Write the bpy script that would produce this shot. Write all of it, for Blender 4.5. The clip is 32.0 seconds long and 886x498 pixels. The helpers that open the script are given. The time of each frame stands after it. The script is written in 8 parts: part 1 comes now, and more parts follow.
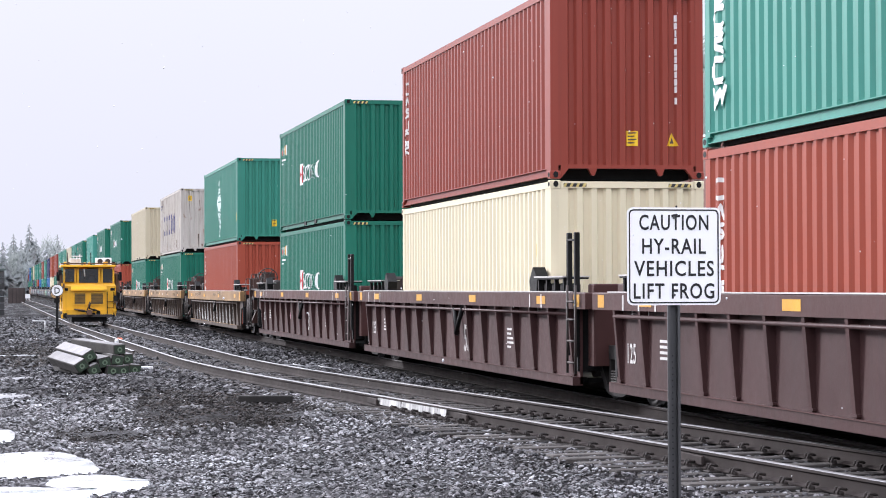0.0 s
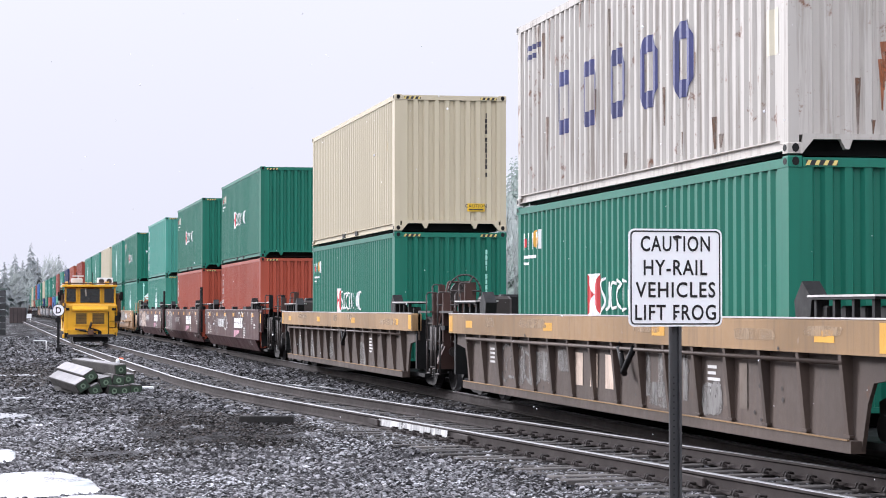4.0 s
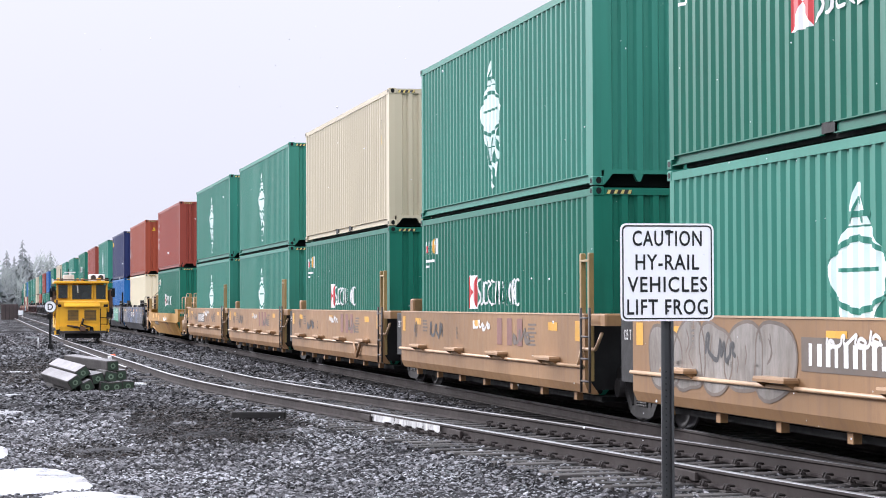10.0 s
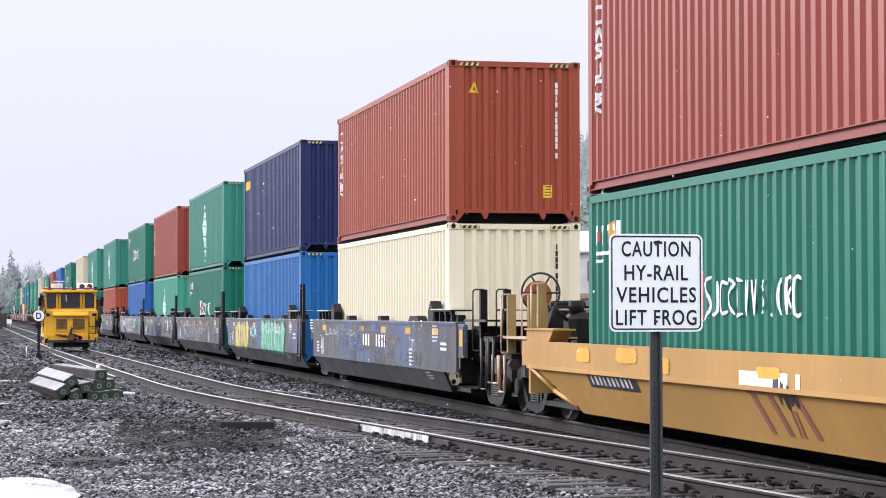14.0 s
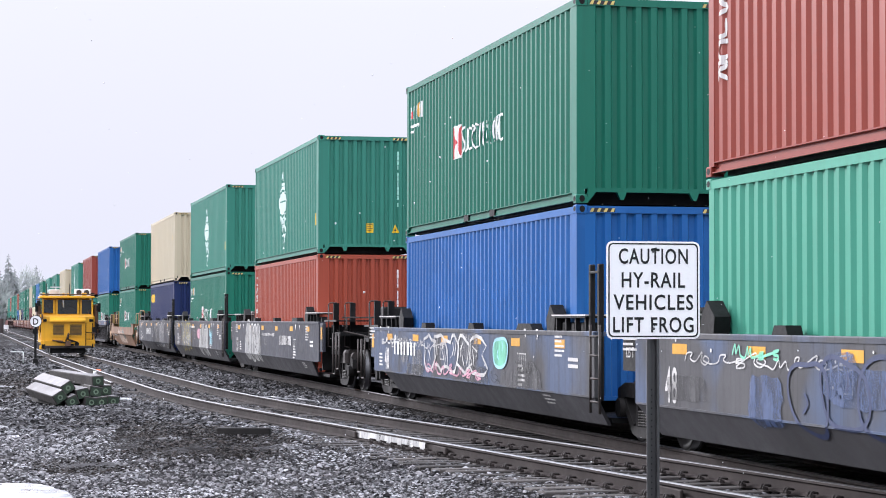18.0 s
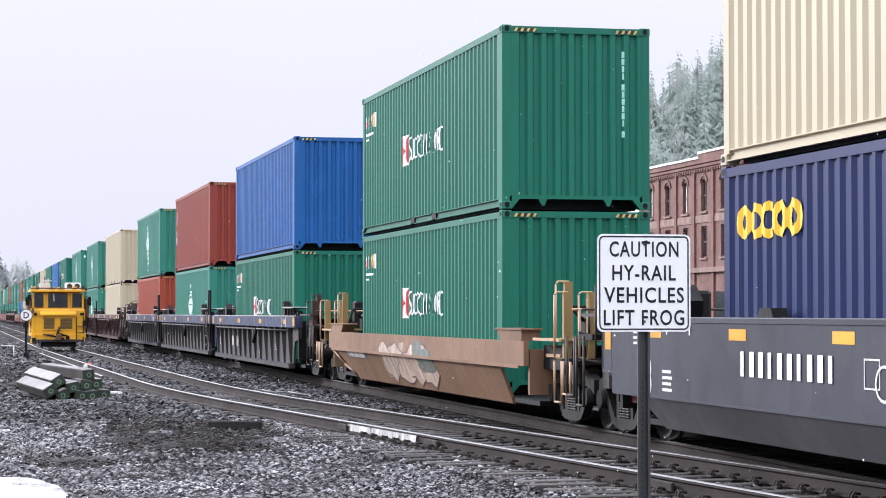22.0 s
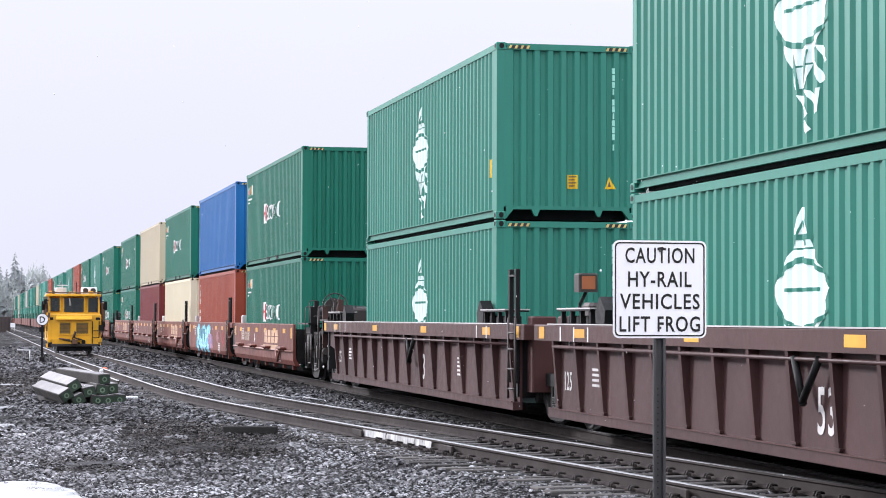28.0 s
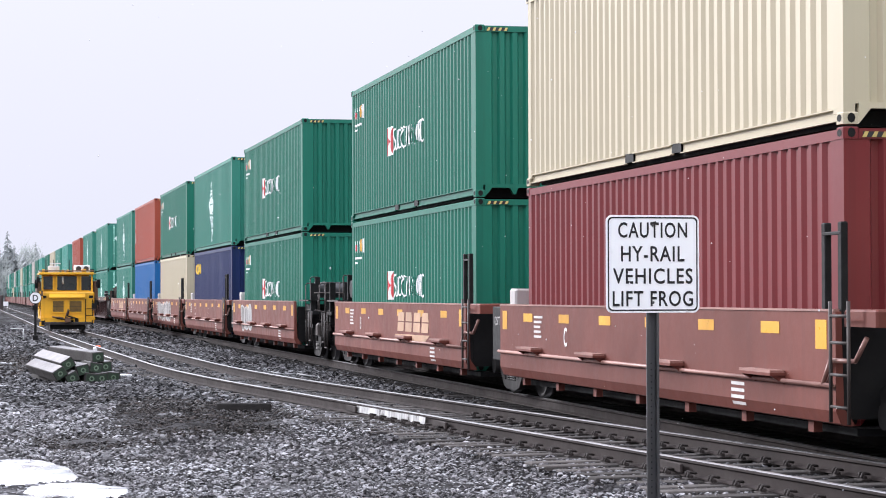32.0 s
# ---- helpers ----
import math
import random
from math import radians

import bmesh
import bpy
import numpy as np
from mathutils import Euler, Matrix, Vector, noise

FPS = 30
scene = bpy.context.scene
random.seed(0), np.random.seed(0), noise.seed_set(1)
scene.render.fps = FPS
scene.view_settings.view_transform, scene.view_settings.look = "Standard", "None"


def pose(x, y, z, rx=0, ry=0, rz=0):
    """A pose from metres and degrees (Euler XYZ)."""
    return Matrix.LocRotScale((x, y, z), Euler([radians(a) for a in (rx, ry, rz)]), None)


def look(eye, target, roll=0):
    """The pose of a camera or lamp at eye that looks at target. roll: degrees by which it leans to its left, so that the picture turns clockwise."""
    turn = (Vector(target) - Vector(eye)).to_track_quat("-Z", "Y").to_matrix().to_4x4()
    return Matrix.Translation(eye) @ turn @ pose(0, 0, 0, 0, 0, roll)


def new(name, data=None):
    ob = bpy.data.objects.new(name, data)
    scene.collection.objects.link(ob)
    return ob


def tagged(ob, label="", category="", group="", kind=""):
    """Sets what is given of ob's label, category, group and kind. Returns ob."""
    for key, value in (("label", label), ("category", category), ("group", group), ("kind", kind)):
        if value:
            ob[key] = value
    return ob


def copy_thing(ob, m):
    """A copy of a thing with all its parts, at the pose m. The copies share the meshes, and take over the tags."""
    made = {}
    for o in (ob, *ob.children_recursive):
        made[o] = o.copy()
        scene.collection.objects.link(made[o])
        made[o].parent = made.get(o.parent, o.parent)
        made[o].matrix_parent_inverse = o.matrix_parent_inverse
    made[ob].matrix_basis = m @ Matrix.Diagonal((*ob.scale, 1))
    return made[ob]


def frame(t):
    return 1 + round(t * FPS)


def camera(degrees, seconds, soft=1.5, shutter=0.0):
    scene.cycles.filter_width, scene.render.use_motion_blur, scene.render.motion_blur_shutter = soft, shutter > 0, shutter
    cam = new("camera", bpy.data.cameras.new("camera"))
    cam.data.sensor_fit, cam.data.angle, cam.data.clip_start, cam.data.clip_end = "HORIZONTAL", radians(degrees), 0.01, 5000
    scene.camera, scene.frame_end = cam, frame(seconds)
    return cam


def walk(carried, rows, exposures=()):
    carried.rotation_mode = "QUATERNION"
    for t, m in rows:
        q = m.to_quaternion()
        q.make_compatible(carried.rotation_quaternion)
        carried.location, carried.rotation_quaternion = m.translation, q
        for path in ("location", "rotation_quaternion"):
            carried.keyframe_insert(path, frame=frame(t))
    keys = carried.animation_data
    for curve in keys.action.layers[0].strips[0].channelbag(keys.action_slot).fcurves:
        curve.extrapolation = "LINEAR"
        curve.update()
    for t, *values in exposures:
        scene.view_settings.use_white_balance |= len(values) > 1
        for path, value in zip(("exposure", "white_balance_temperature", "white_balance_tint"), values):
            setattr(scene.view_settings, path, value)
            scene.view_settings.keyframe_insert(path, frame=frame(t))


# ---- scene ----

# ---- camera ----
RAIL = 1.61          # eye above the rail heads
PATH = [  # seconds, yaw, pitch, roll
    (0, -11.733, 1.018, 0.182), (0.5, -11.794, 1.018, 0.166), (1, -11.833, 1.130, 0.186), (1.5, -11.787, 1.200, 0.064),
    (2, -11.751, 1.217, 0.090), (2.5, -11.735, 1.278, 0.190), (3, -11.789, 1.395, 0.263), (3.5, -11.801, 1.528, 0.212),
    (4, -11.696, 1.572, 0.031), (4.5, -11.624, 1.560, -0.013), (6.5, -11.753, 1.681, 0.064), (7, -11.771, 1.624, 0.123),
    (7.5, -11.778, 1.632, 0.088), (8, -11.814, 1.643, 0.079), (8.5, -11.817, 1.680, 0.090), (9, -11.818, 1.644, 0.138),
    (9.5, -11.838, 1.536, 0.162), (10, -11.908, 1.446, 0.216), (10.5, -12.005, 1.466, 0.352), (11, -12.080, 1.529, 0.379),
    (11.5, -12.098, 1.506, 0.377), (12, -12.088, 1.397, 0.350), (12.5, -12.071, 1.304, 0.270), (13, -12.097, 1.332, 0.188),
    (13.5, -12.173, 1.499, 0.166), (14, -12.204, 1.712, 0.065), (14.5, -12.139, 1.843, -0.049), (15, -12.031, 1.913, -0.200),
    (15.5, -11.983, 1.969, -0.210), (17.5, -12.216, 2.006, -0.192), (18, -12.282, 1.892, -0.088), (18.5, -12.350, 1.902, -0.123),
    (19, -12.441, 2.011, -0.120), (19.5, -12.476, 2.053, -0.098), (20, -12.435, 1.954, -0.157), (20.5, -12.361, 1.744, -0.125),
    (21, -12.375, 1.584, -0.005), (21.5, -12.438, 1.592, 0.031), (22, -12.527, 1.709, 0.004), (22.5, -12.532, 1.825, 0.005),
    (23, -12.422, 1.886, -0.102), (23.5, -12.301, 1.909, -0.180), (24, -12.276, 1.961, -0.214), (24.5, -12.303, 2.033, -0.225),
    (26.5, -12.196, 1.659, -0.140), (27, -12.211, 1.738, -0.137), (27.5, -12.177, 1.843, -0.178), (28, -12.112, 1.861, -0.186),
    (28.5, -12.092, 1.797, -0.201), (29, -12.143, 1.785, -0.228), (29.5, -12.197, 1.801, -0.209), (30, -12.186, 1.757, -0.220),
    (30.5, -12.121, 1.535, -0.184), (31, -12.109, 1.299, -0.149), (31.5, -12.179, 1.201, 0.025), (32, -12.293, 1.218, 0.169),
]
cam = camera(23.32, 32.0, soft=1.0)
walk(cam, [(t, pose(0, 0, RAIL, 90 + p, r, y)) for t, y, p, r in PATH], [(0, 0.0, 6170, 15), (32, 0.0, 6170, 15)])

# ---- sky and light: an even snow sky, brighter overhead ----
world = bpy.data.worlds.new("world")
scene.world = world
world.use_nodes = True
wn, wl = world.node_tree.nodes, world.node_tree.links
wn.clear()
w_out = wn.new("ShaderNodeOutputWorld")
w_bg = wn.new("ShaderNodeBackground")
w_sky = wn.new("ShaderNodeTexSky")
w_sky.sky_type = "NISHITA"
w_sky.sun_disc = False
w_sky.sun_elevation, w_sky.sun_rotation = radians(20), radians(-36)
w_sky.dust_density, w_sky.air_density = 4.0, 1.0
w_geo = wn.new("ShaderNodeNewGeometry")
w_sep = wn.new("ShaderNodeSeparateXYZ")
w_ramp = wn.new("ShaderNodeValToRGB")
w_mix = wn.new("ShaderNodeMix")
w_mix.data_type = "RGBA"
w_cloud = wn.new("ShaderNodeTexNoise")
w_cloud.inputs["Scale"].default_value = 2.2
w_cloud.inputs["Detail"].default_value = 3.0
w_cr = wn.new("ShaderNodeMapRange")
w_cr.inputs["To Min"].default_value, w_cr.inputs["To Max"].default_value = 0.94, 1.06
w_mul = wn.new("ShaderNodeVectorMath")
w_mul.operation = "SCALE"
w_ramp.color_ramp.elements[0].position = 0.0
w_ramp.color_ramp.elements[0].color = (0.84, 0.855, 0.94, 1)
w_ramp.color_ramp.elements[1].position = 1.0
w_ramp.color_ramp.elements[1].color = (3.1, 3.18, 3.4, 1)
for p_, c_ in ((0.10, (0.90, 0.91, 0.98, 1)), (0.145, (0.935, 0.945, 1.01, 1)), (0.22, (1.3, 1.31, 1.36, 1)), (0.35, (2.3, 2.33, 2.42, 1))):
    e_ = w_ramp.color_ramp.elements.new(p_)
    e_.color = c_
w_tc = wn.new("ShaderNodeTexCoord")
wl.new(w_tc.outputs["Generated"], w_sep.inputs[0])
wl.new(w_tc.outputs["Generated"], w_cloud.inputs["Vector"])
wl.new(w_sep.outputs["Z"], w_ramp.inputs["Fac"])
wl.new(w_cloud.outputs["Fac"], w_cr.inputs["Value"])
wl.new(w_ramp.outputs["Color"], w_mul.inputs[0])
wl.new(w_cr.outputs["Result"], w_mul.inputs["Scale"])
w_mix.inputs["Factor"].default_value = 0.97
w_sc = wn.new("ShaderNodeVectorMath")
w_sc.operation = "SCALE"
w_sc.inputs["Scale"].default_value = 0.1
wl.new(w_sky.outputs["Color"], w_sc.inputs[0])
wl.new(w_sc.outputs["Vector"], w_mix.inputs["A"])
wl.new(w_mul.outputs["Vector"], w_mix.inputs["B"])
wl.new(w_mix.outputs["Result"], w_bg.inputs["Color"])
w_bg.inputs["Strength"].default_value = 1.0
wl.new(w_bg.outputs[0], w_out.inputs["Surface"])

sun = new("sun", bpy.data.lights.new("sun", "SUN"))
sun.data.energy, sun.data.angle, sun.data.color = 3.9, radians(13), (1.0, 0.985, 0.97)
sun.matrix_world = look((-45, 62, 28), (0, 0, 0))

# ---- mesh building ----


class Build:
    """A growing list of corners and faces for one mesh."""

    def __init__(self):
        self.v, self.f, self.m, self.s = [], [], [], []

    def add(self, verts, faces, mat=0, smooth=False):
        n = len(self.v)
        self.v += [tuple(p) for p in verts]
        self.f += [tuple(n + i for i in q) for q in faces]
        self.m += [mat] * len(faces)
        self.s += [smooth] * len(faces)
        return self

    def box(self, x0, x1, y0, y1, z0, z1, mat=0):
        v = [(x0, y0, z0), (x1, y0, z0), (x1, y1, z0), (x0, y1, z0), (x0, y0, z1), (x1, y0, z1), (x1, y1, z1), (x0, y1, z1)]
        return self.add(v, [(0, 3, 2, 1), (4, 5, 6, 7), (0, 1, 5, 4), (1, 2, 6, 5), (2, 3, 7, 6), (3, 0, 4, 7)], mat)

    def rbox(self, x0, x1, y0, y1, z0, z1, b=0.02, mat=0):
        """A box with its upright and top edges chamfered."""
        def ring(i, z):
            return [(x0 + i + b, y0 + i, z), (x1 - i - b, y0 + i, z), (x1 - i, y0 + i + b, z), (x1 - i, y1 - i - b, z),
                    (x1 - i - b, y1 - i, z), (x0 + i + b, y1 - i, z), (x0 + i, y1 - i - b, z), (x0 + i, y0 + i + b, z)]
        v = ring(0, z0) + ring(0, z1 - b) + ring(b * 0.7, z1)
        f = [tuple(range(7, -1, -1)), tuple(range(16, 24))]
        for k in (0, 8):
            f += [(k + i, k + (i + 1) % 8, k + 8 + (i + 1) % 8, k + 8 + i) for i in range(8)]
        return self.add(v, f, mat)

    def prism(self, poly, axis, a, b, mat=0):
        """A polygon (pairs in the two other axes, in x, y, z order) pulled along an axis from a to b."""
        n = len(poly)

        def at(p, c):
            return {0: (c, p[0], p[1]), 1: (p[0], c, p[1]), 2: (p[0], p[1], c)}[axis]
        v = [at(p, a) for p in poly] + [at(p, b) for p in poly]
        f = [tuple(range(n)), tuple(range(2 * n - 1, n - 1, -1))] + [(i, n + i, n + (i + 1) % n, (i + 1) % n) for i in range(n)]
        return self.add(v, f, mat)

    def tube(self, p, q, r, n=8, r2=None, mat=0, caps=True):
        p, q = Vector(p), Vector(q)
        d = (q - p).normalized()
        u = d.orthogonal().normalized()
        w = d.cross(u)
        r2 = r if r2 is None else r2
        v = []
        for c, rr in ((p, r), (q, r2)):
            v += [c + (u * math.cos(2 * math.pi * i / n) + w * math.sin(2 * math.pi * i / n)) * rr for i in range(n)]
        self.add(v, [(i, (i + 1) % n, n + (i + 1) % n, n + i) for i in range(n)], mat, True)
        if caps:
            k = len(self.v) - 2 * n
            self.f += [tuple(k + i for i in range(n - 1, -1, -1)), tuple(k + n + i for i in range(n))]
            self.m += [mat, mat]
            self.s += [False, False]
        return self

    def pipe(self, pts, r, n=7, mat=0):
        for a, b in zip(pts, pts[1:]):
            self.tube(a, b, r, n, mat=mat)
        return self

    def ring(self, c, axis, r, t, n=18, mat=0):
        pts = []
        for i in range(n + 1):
            a = 2 * math.pi * i / n
            o = [r * math.cos(a), r * math.sin(a)]
            o.insert(axis, 0)
            pts.append((c[0] + o[0], c[1] + o[1], c[2] + o[2]))
        return self.pipe(pts, t, 6, mat)

    def mesh(self, name, mats):
        me = bpy.data.meshes.new(name)
        me.from_pydata(self.v, [], self.f)
        for mt in mats if isinstance(mats, (list, tuple)) else [mats]:
            me.materials.append(mt)
        me.polygons.foreach_set("material_index", self.m)
        me.polygons.foreach_set("use_smooth", self.s)
        me.update()
        return me


def part(name, build, mats, parent=None, label="", at=None):
    """One mesh object under a thing or a part."""
    me = build.mesh(name, mats) if isinstance(build, Build) else build
    ob = new(name, me)
    if parent is not None:
        ob.parent = parent
    if at is not None:
        ob.matrix_basis = at if isinstance(at, Matrix) else Matrix.Translation(at)
    if label:
        ob["label"] = label
    return ob


def thing(name, label, category, group="", at=None, kind=""):
    ob = new(name)
    ob.empty_display_size = 0.2
    if at is not None:
        ob.matrix_basis = at if isinstance(at, Matrix) else Matrix.Translation(at)
    return tagged(ob, label, category, group, kind)


TEXTS = {}


def letters(text, height, squeeze=1.0):
    """Corners and faces of a line of capitals, upright in x and z, centred, of that letter height."""
    if text not in TEXTS:
        cu = bpy.data.curves.new("letters", "FONT")
        cu.body = text
        cu.align_x = "CENTER"
        cu.resolution_u = 3
        cu.offset = 0.014
        cu.space_character = 1.12
        ob = bpy.data.objects.new("letters", cu)
        scene.collection.objects.link(ob)
        bpy.context.view_layer.update()
        me = bpy.data.meshes.new_from_object(ob.evaluated_get(bpy.context.evaluated_depsgraph_get()))
        vs = np.array([v.co[:2] for v in me.vertices])
        TEXTS[text] = (vs, [tuple(p.vertices) for p in me.polygons])
        bpy.data.objects.remove(ob)
        bpy.data.meshes.remove(me)
    vs, fs = TEXTS[text]
    s = height / 0.72
    return [((x - (vs[:, 0].max() + vs[:, 0].min()) / 2) * s * squeeze, (y - 0.0) * s) for x, y in vs], fs


# ---- materials ----


def nodes_of(name):
    mt = bpy.data.materials.new(name)
    mt.use_nodes = True
    nt = mt.node_tree
    return mt, nt, nt.nodes["Principled BSDF"]


def noise_node(nt, coord, scale, detail=4.0, rough=0.6, stretch=None):
    nz = nt.nodes.new("ShaderNodeTexNoise")
    nz.inputs["Scale"].default_value = scale
    nz.inputs["Detail"].default_value = detail
    nz.inputs["Roughness"].default_value = rough
    if stretch:
        mp = nt.nodes.new("ShaderNodeMapping")
        mp.inputs["Scale"].default_value = stretch
        nt.links.new(coord, mp.inputs["Vector"])
        coord = mp.outputs["Vector"]
    nt.links.new(coord, nz.inputs["Vector"])
    return nz.outputs["Fac"]


def ranged(nt, val, a, b, c, d):
    mr = nt.nodes.new("ShaderNodeMapRange")
    for k, x in zip(("From Min", "From Max", "To Min", "To Max"), (a, b, c, d)):
        mr.inputs[k].default_value = x
    nt.links.new(val, mr.inputs["Value"])
    return mr.outputs["Result"]


def mixed(nt, fac, a, b, mode="MIX"):
    mx = nt.nodes.new("ShaderNodeMix")
    mx.data_type, mx.blend_type = "RGBA", mode
    for key, x in (("Factor", fac), ("A", a), ("B", b)):
        sock = [s for s in mx.inputs if s.name == key and s.type == ("VALUE" if key == "Factor" else "RGBA")][0]
        if hasattr(x, "is_linked"):
            nt.links.new(x, sock)
        elif key == "Factor":
            sock.default_value = x
        else:
            sock.default_value = (*x, 1)
    return [s for s in mx.outputs if s.type == "RGBA"][0]


def surface(name, rgb, rough=0.6, metal=0.0, vary=0.25, grain=6.0, streak=0.0, streak_rgb=(0.05, 0.045, 0.04), rust=0.0, rust_rgb=(0.17, 0.06, 0.025),
            rust_scale=3.0, bump=0.1, bump_scale=40.0, shift=0.05, island=False, spec=0.5, patch=0.0, patch_rgb=(0.5, 0.5, 0.5), uneven=0.1, worn=0.0, patch_soft=0.04, patch_scale=1.1):
    """A weathered surface: uneven colour at two scales, runs of dirt, rust or flaked spots, fine relief."""
    mt, nt, bs = nodes_of(name)
    own = nt.nodes.new("ShaderNodeVectorMath")
    own.operation = "ADD"
    nt.links.new(nt.nodes.new("ShaderNodeTexCoord").outputs["Object"], own.inputs[0])
    nt.links.new(ranged(nt, nt.nodes.new("ShaderNodeObjectInfo").outputs["Random"], 0, 1, 0, 60), own.inputs[1])
    co = own.outputs["Vector"]
    big = noise_node(nt, co, grain * 0.12, 3)
    fine = noise_node(nt, co, grain, 6, 0.7)
    dark = tuple(c * (1 - vary) for c in rgb)
    pale = tuple(min(0.95, c * (1 + vary * 0.7) + 0.012 * vary) for c in rgb)
    col = mixed(nt, ranged(nt, big, 0.35, 0.65, 0, 1), dark, pale)
    col = mixed(nt, ranged(nt, fine, 0.3, 0.7, 0.0, 0.55), col, rgb)
    if patch:
        pz = noise_node(nt, co, patch_scale, 3 if patch_soft > 0.05 else 2, 0.5 if patch_soft > 0.05 else 0.4)
        col = mixed(nt, ranged(nt, pz, 0.6 - patch_soft, 0.6, 0, patch), col, patch_rgb)
    if streak:
        sz = noise_node(nt, co, 2.4, 5, 0.65, (3.0, 3.0, 0.16))
        col = mixed(nt, ranged(nt, sz, 0.5, 0.78, 0, streak), col, streak_rgb)
    if rust:
        rz = noise_node(nt, co, rust_scale, 8, 0.72)
        col = mixed(nt, ranged(nt, rz, 0.72 - rust * 0.3, 0.80 - rust * 0.3, 0, 0.9), col, rust_rgb)
    info = nt.nodes.new("ShaderNodeNewGeometry").outputs["Random Per Island"] if island else nt.nodes.new("ShaderNodeObjectInfo").outputs["Random"]
    hs = nt.nodes.new("ShaderNodeHueSaturation")
    nt.links.new(ranged(nt, info, 0, 1, 1 - shift, 1 + shift), hs.inputs["Value"])
    nt.links.new(col, hs.inputs["Color"])
    nt.links.new(hs.outputs["Color"], bs.inputs["Base Color"])
    nt.links.new(ranged(nt, fine, 0.3, 0.7, rough - uneven, min(1, rough + uneven * 1.2)), bs.inputs["Roughness"])
    bs.inputs["Metallic"].default_value = metal
    bs.inputs["Specular IOR Level"].default_value = spec
    if bump:
        bp = nt.nodes.new("ShaderNodeBump")
        bp.inputs["Strength"].default_value = bump
        bp.inputs["Distance"].default_value = 0.02
        nt.links.new(noise_node(nt, co, bump_scale, 5, 0.6), bp.inputs["Height"])
        nt.links.new(bp.outputs["Normal"], bs.inputs["Normal"])
    if worn:
        wz = noise_node(nt, co, 3.0, 7, 0.72, (1.0, 1.3, 0.45))
        thin_ = nt.nodes.new("ShaderNodeBsdfTransparent")
        mx = nt.nodes.new("ShaderNodeMixShader")
        nt.links.new(ranged(nt, wz, 0.36, 0.62, min(1.0, worn * 1.3), worn * 0.1), mx.inputs[0])
        nt.links.new(bs.outputs[0], mx.inputs[1])
        nt.links.new(thin_.outputs[0], mx.inputs[2])
        nt.links.new(mx.outputs[0], nt.nodes["Material Output"].inputs["Surface"])
    return mt


PAINT = {}


def paint(key, rgb, **kw):
    opts = dict(rough=0.4, spec=0.24, vary=0.06, grain=2.5, streak=0.15, uneven=0.04, bump=0.012, bump_scale=6, shift=0.05)
    opts.update(kw)
    PAINT[key] = surface("paint_" + key, rgb, **opts)
    return PAINT[key]


paint("deep_green", (0.0115, 0.14, 0.093), streak=0.35, streak_rgb=(0.012, 0.07, 0.05), rust=0.1, rust_rgb=(0.12, 0.26, 0.21), rust_scale=5)
paint("jade", (0.036, 0.2, 0.147), streak=0.35, streak_rgb=(0.03, 0.11, 0.08), rust=0.09, rust_rgb=(0.2, 0.36, 0.3), rust_scale=5)
paint("jade_pale", (0.06, 0.29, 0.20), streak=0.2)
paint("teal", (0.062, 0.27, 0.215), streak=0.25, streak_rgb=(0.03, 0.10, 0.08), rust=0.1, rust_rgb=(0.02, 0.09, 0.07))
paint("red", (0.30, 0.06, 0.034), rust=0.08, rust_rgb=(0.4, 0.16, 0.11))
paint("brown", (0.25, 0.048, 0.032))
paint("maroon", (0.155, 0.022, 0.024))
paint("orange", (0.29, 0.06, 0.03), rust=0.12, rust_rgb=(0.12, 0.03, 0.015))
paint("cream", (0.50, 0.44, 0.315), streak=0.08, vary=0.05, streak_rgb=(0.45, 0.37, 0.25))
paint("cream_light", (0.70, 0.625, 0.445), streak=0.08, vary=0.04, streak_rgb=(0.5, 0.42, 0.3))
paint("grey", (0.47, 0.44, 0.40), streak=0.9, streak_rgb=(0.14, 0.10, 0.07), rust=0.42, rust_rgb=(0.17, 0.075, 0.04))
paint("navy", (0.012, 0.022, 0.085))
paint("blue", (0.012, 0.12, 0.34))
paint("blue_patched", (0.014, 0.1, 0.31), patch=0.3, patch_rgb=(0.03, 0.14, 0.42))

white = surface("white_marking", (0.78, 0.78, 0.77), 0.6, vary=0.12, grain=9, rust=0.06, rust_rgb=(0.3, 0.3, 0.3), shift=0.03)
white_worn = surface("worn_white_marking", (0.62, 0.6, 0.58), 0.7, vary=0.3, grain=7, rust=0.25, rust_rgb=(0.25, 0.2, 0.18), rust_scale=6, shift=0.08, worn=0.12)
aqua = surface("pale_green_marking", (0.42, 0.80, 0.68), 0.6, vary=0.15, shift=0.03)
pale_green = surface("greenish_white_marking", (0.68, 0.82, 0.78), 0.55, vary=0.12, grain=9, shift=0.03)
black_ink = surface("black_marking", (0.012, 0.012, 0.014), 0.5, vary=0.3, shift=0.02)
grey_ink = surface("faded_dark_marking", (0.10, 0.07, 0.05), 0.7, vary=0.4, shift=0.1)
red_ink = surface("red_marking", (0.5, 0.02, 0.025), 0.5, vary=0.2)
navy_ink = surface("dark_blue_marking", (0.015, 0.02, 0.12), 0.5, vary=0.3, rust=0.15, rust_rgb=(0.3, 0.3, 0.32))
yellow_ink = surface("yellow_marking", (0.75, 0.47, 0.01), 0.5, vary=0.18, shift=0.05)
hazard_pale = surface("faded_yellow_stripe", (0.6, 0.47, 0.15), 0.6, vary=0.3, grain=9, shift=0.1)
amber = surface("amber_reflector", (0.64, 0.32, 0.025), 0.35, vary=0.2, grain=12, shift=0.1)
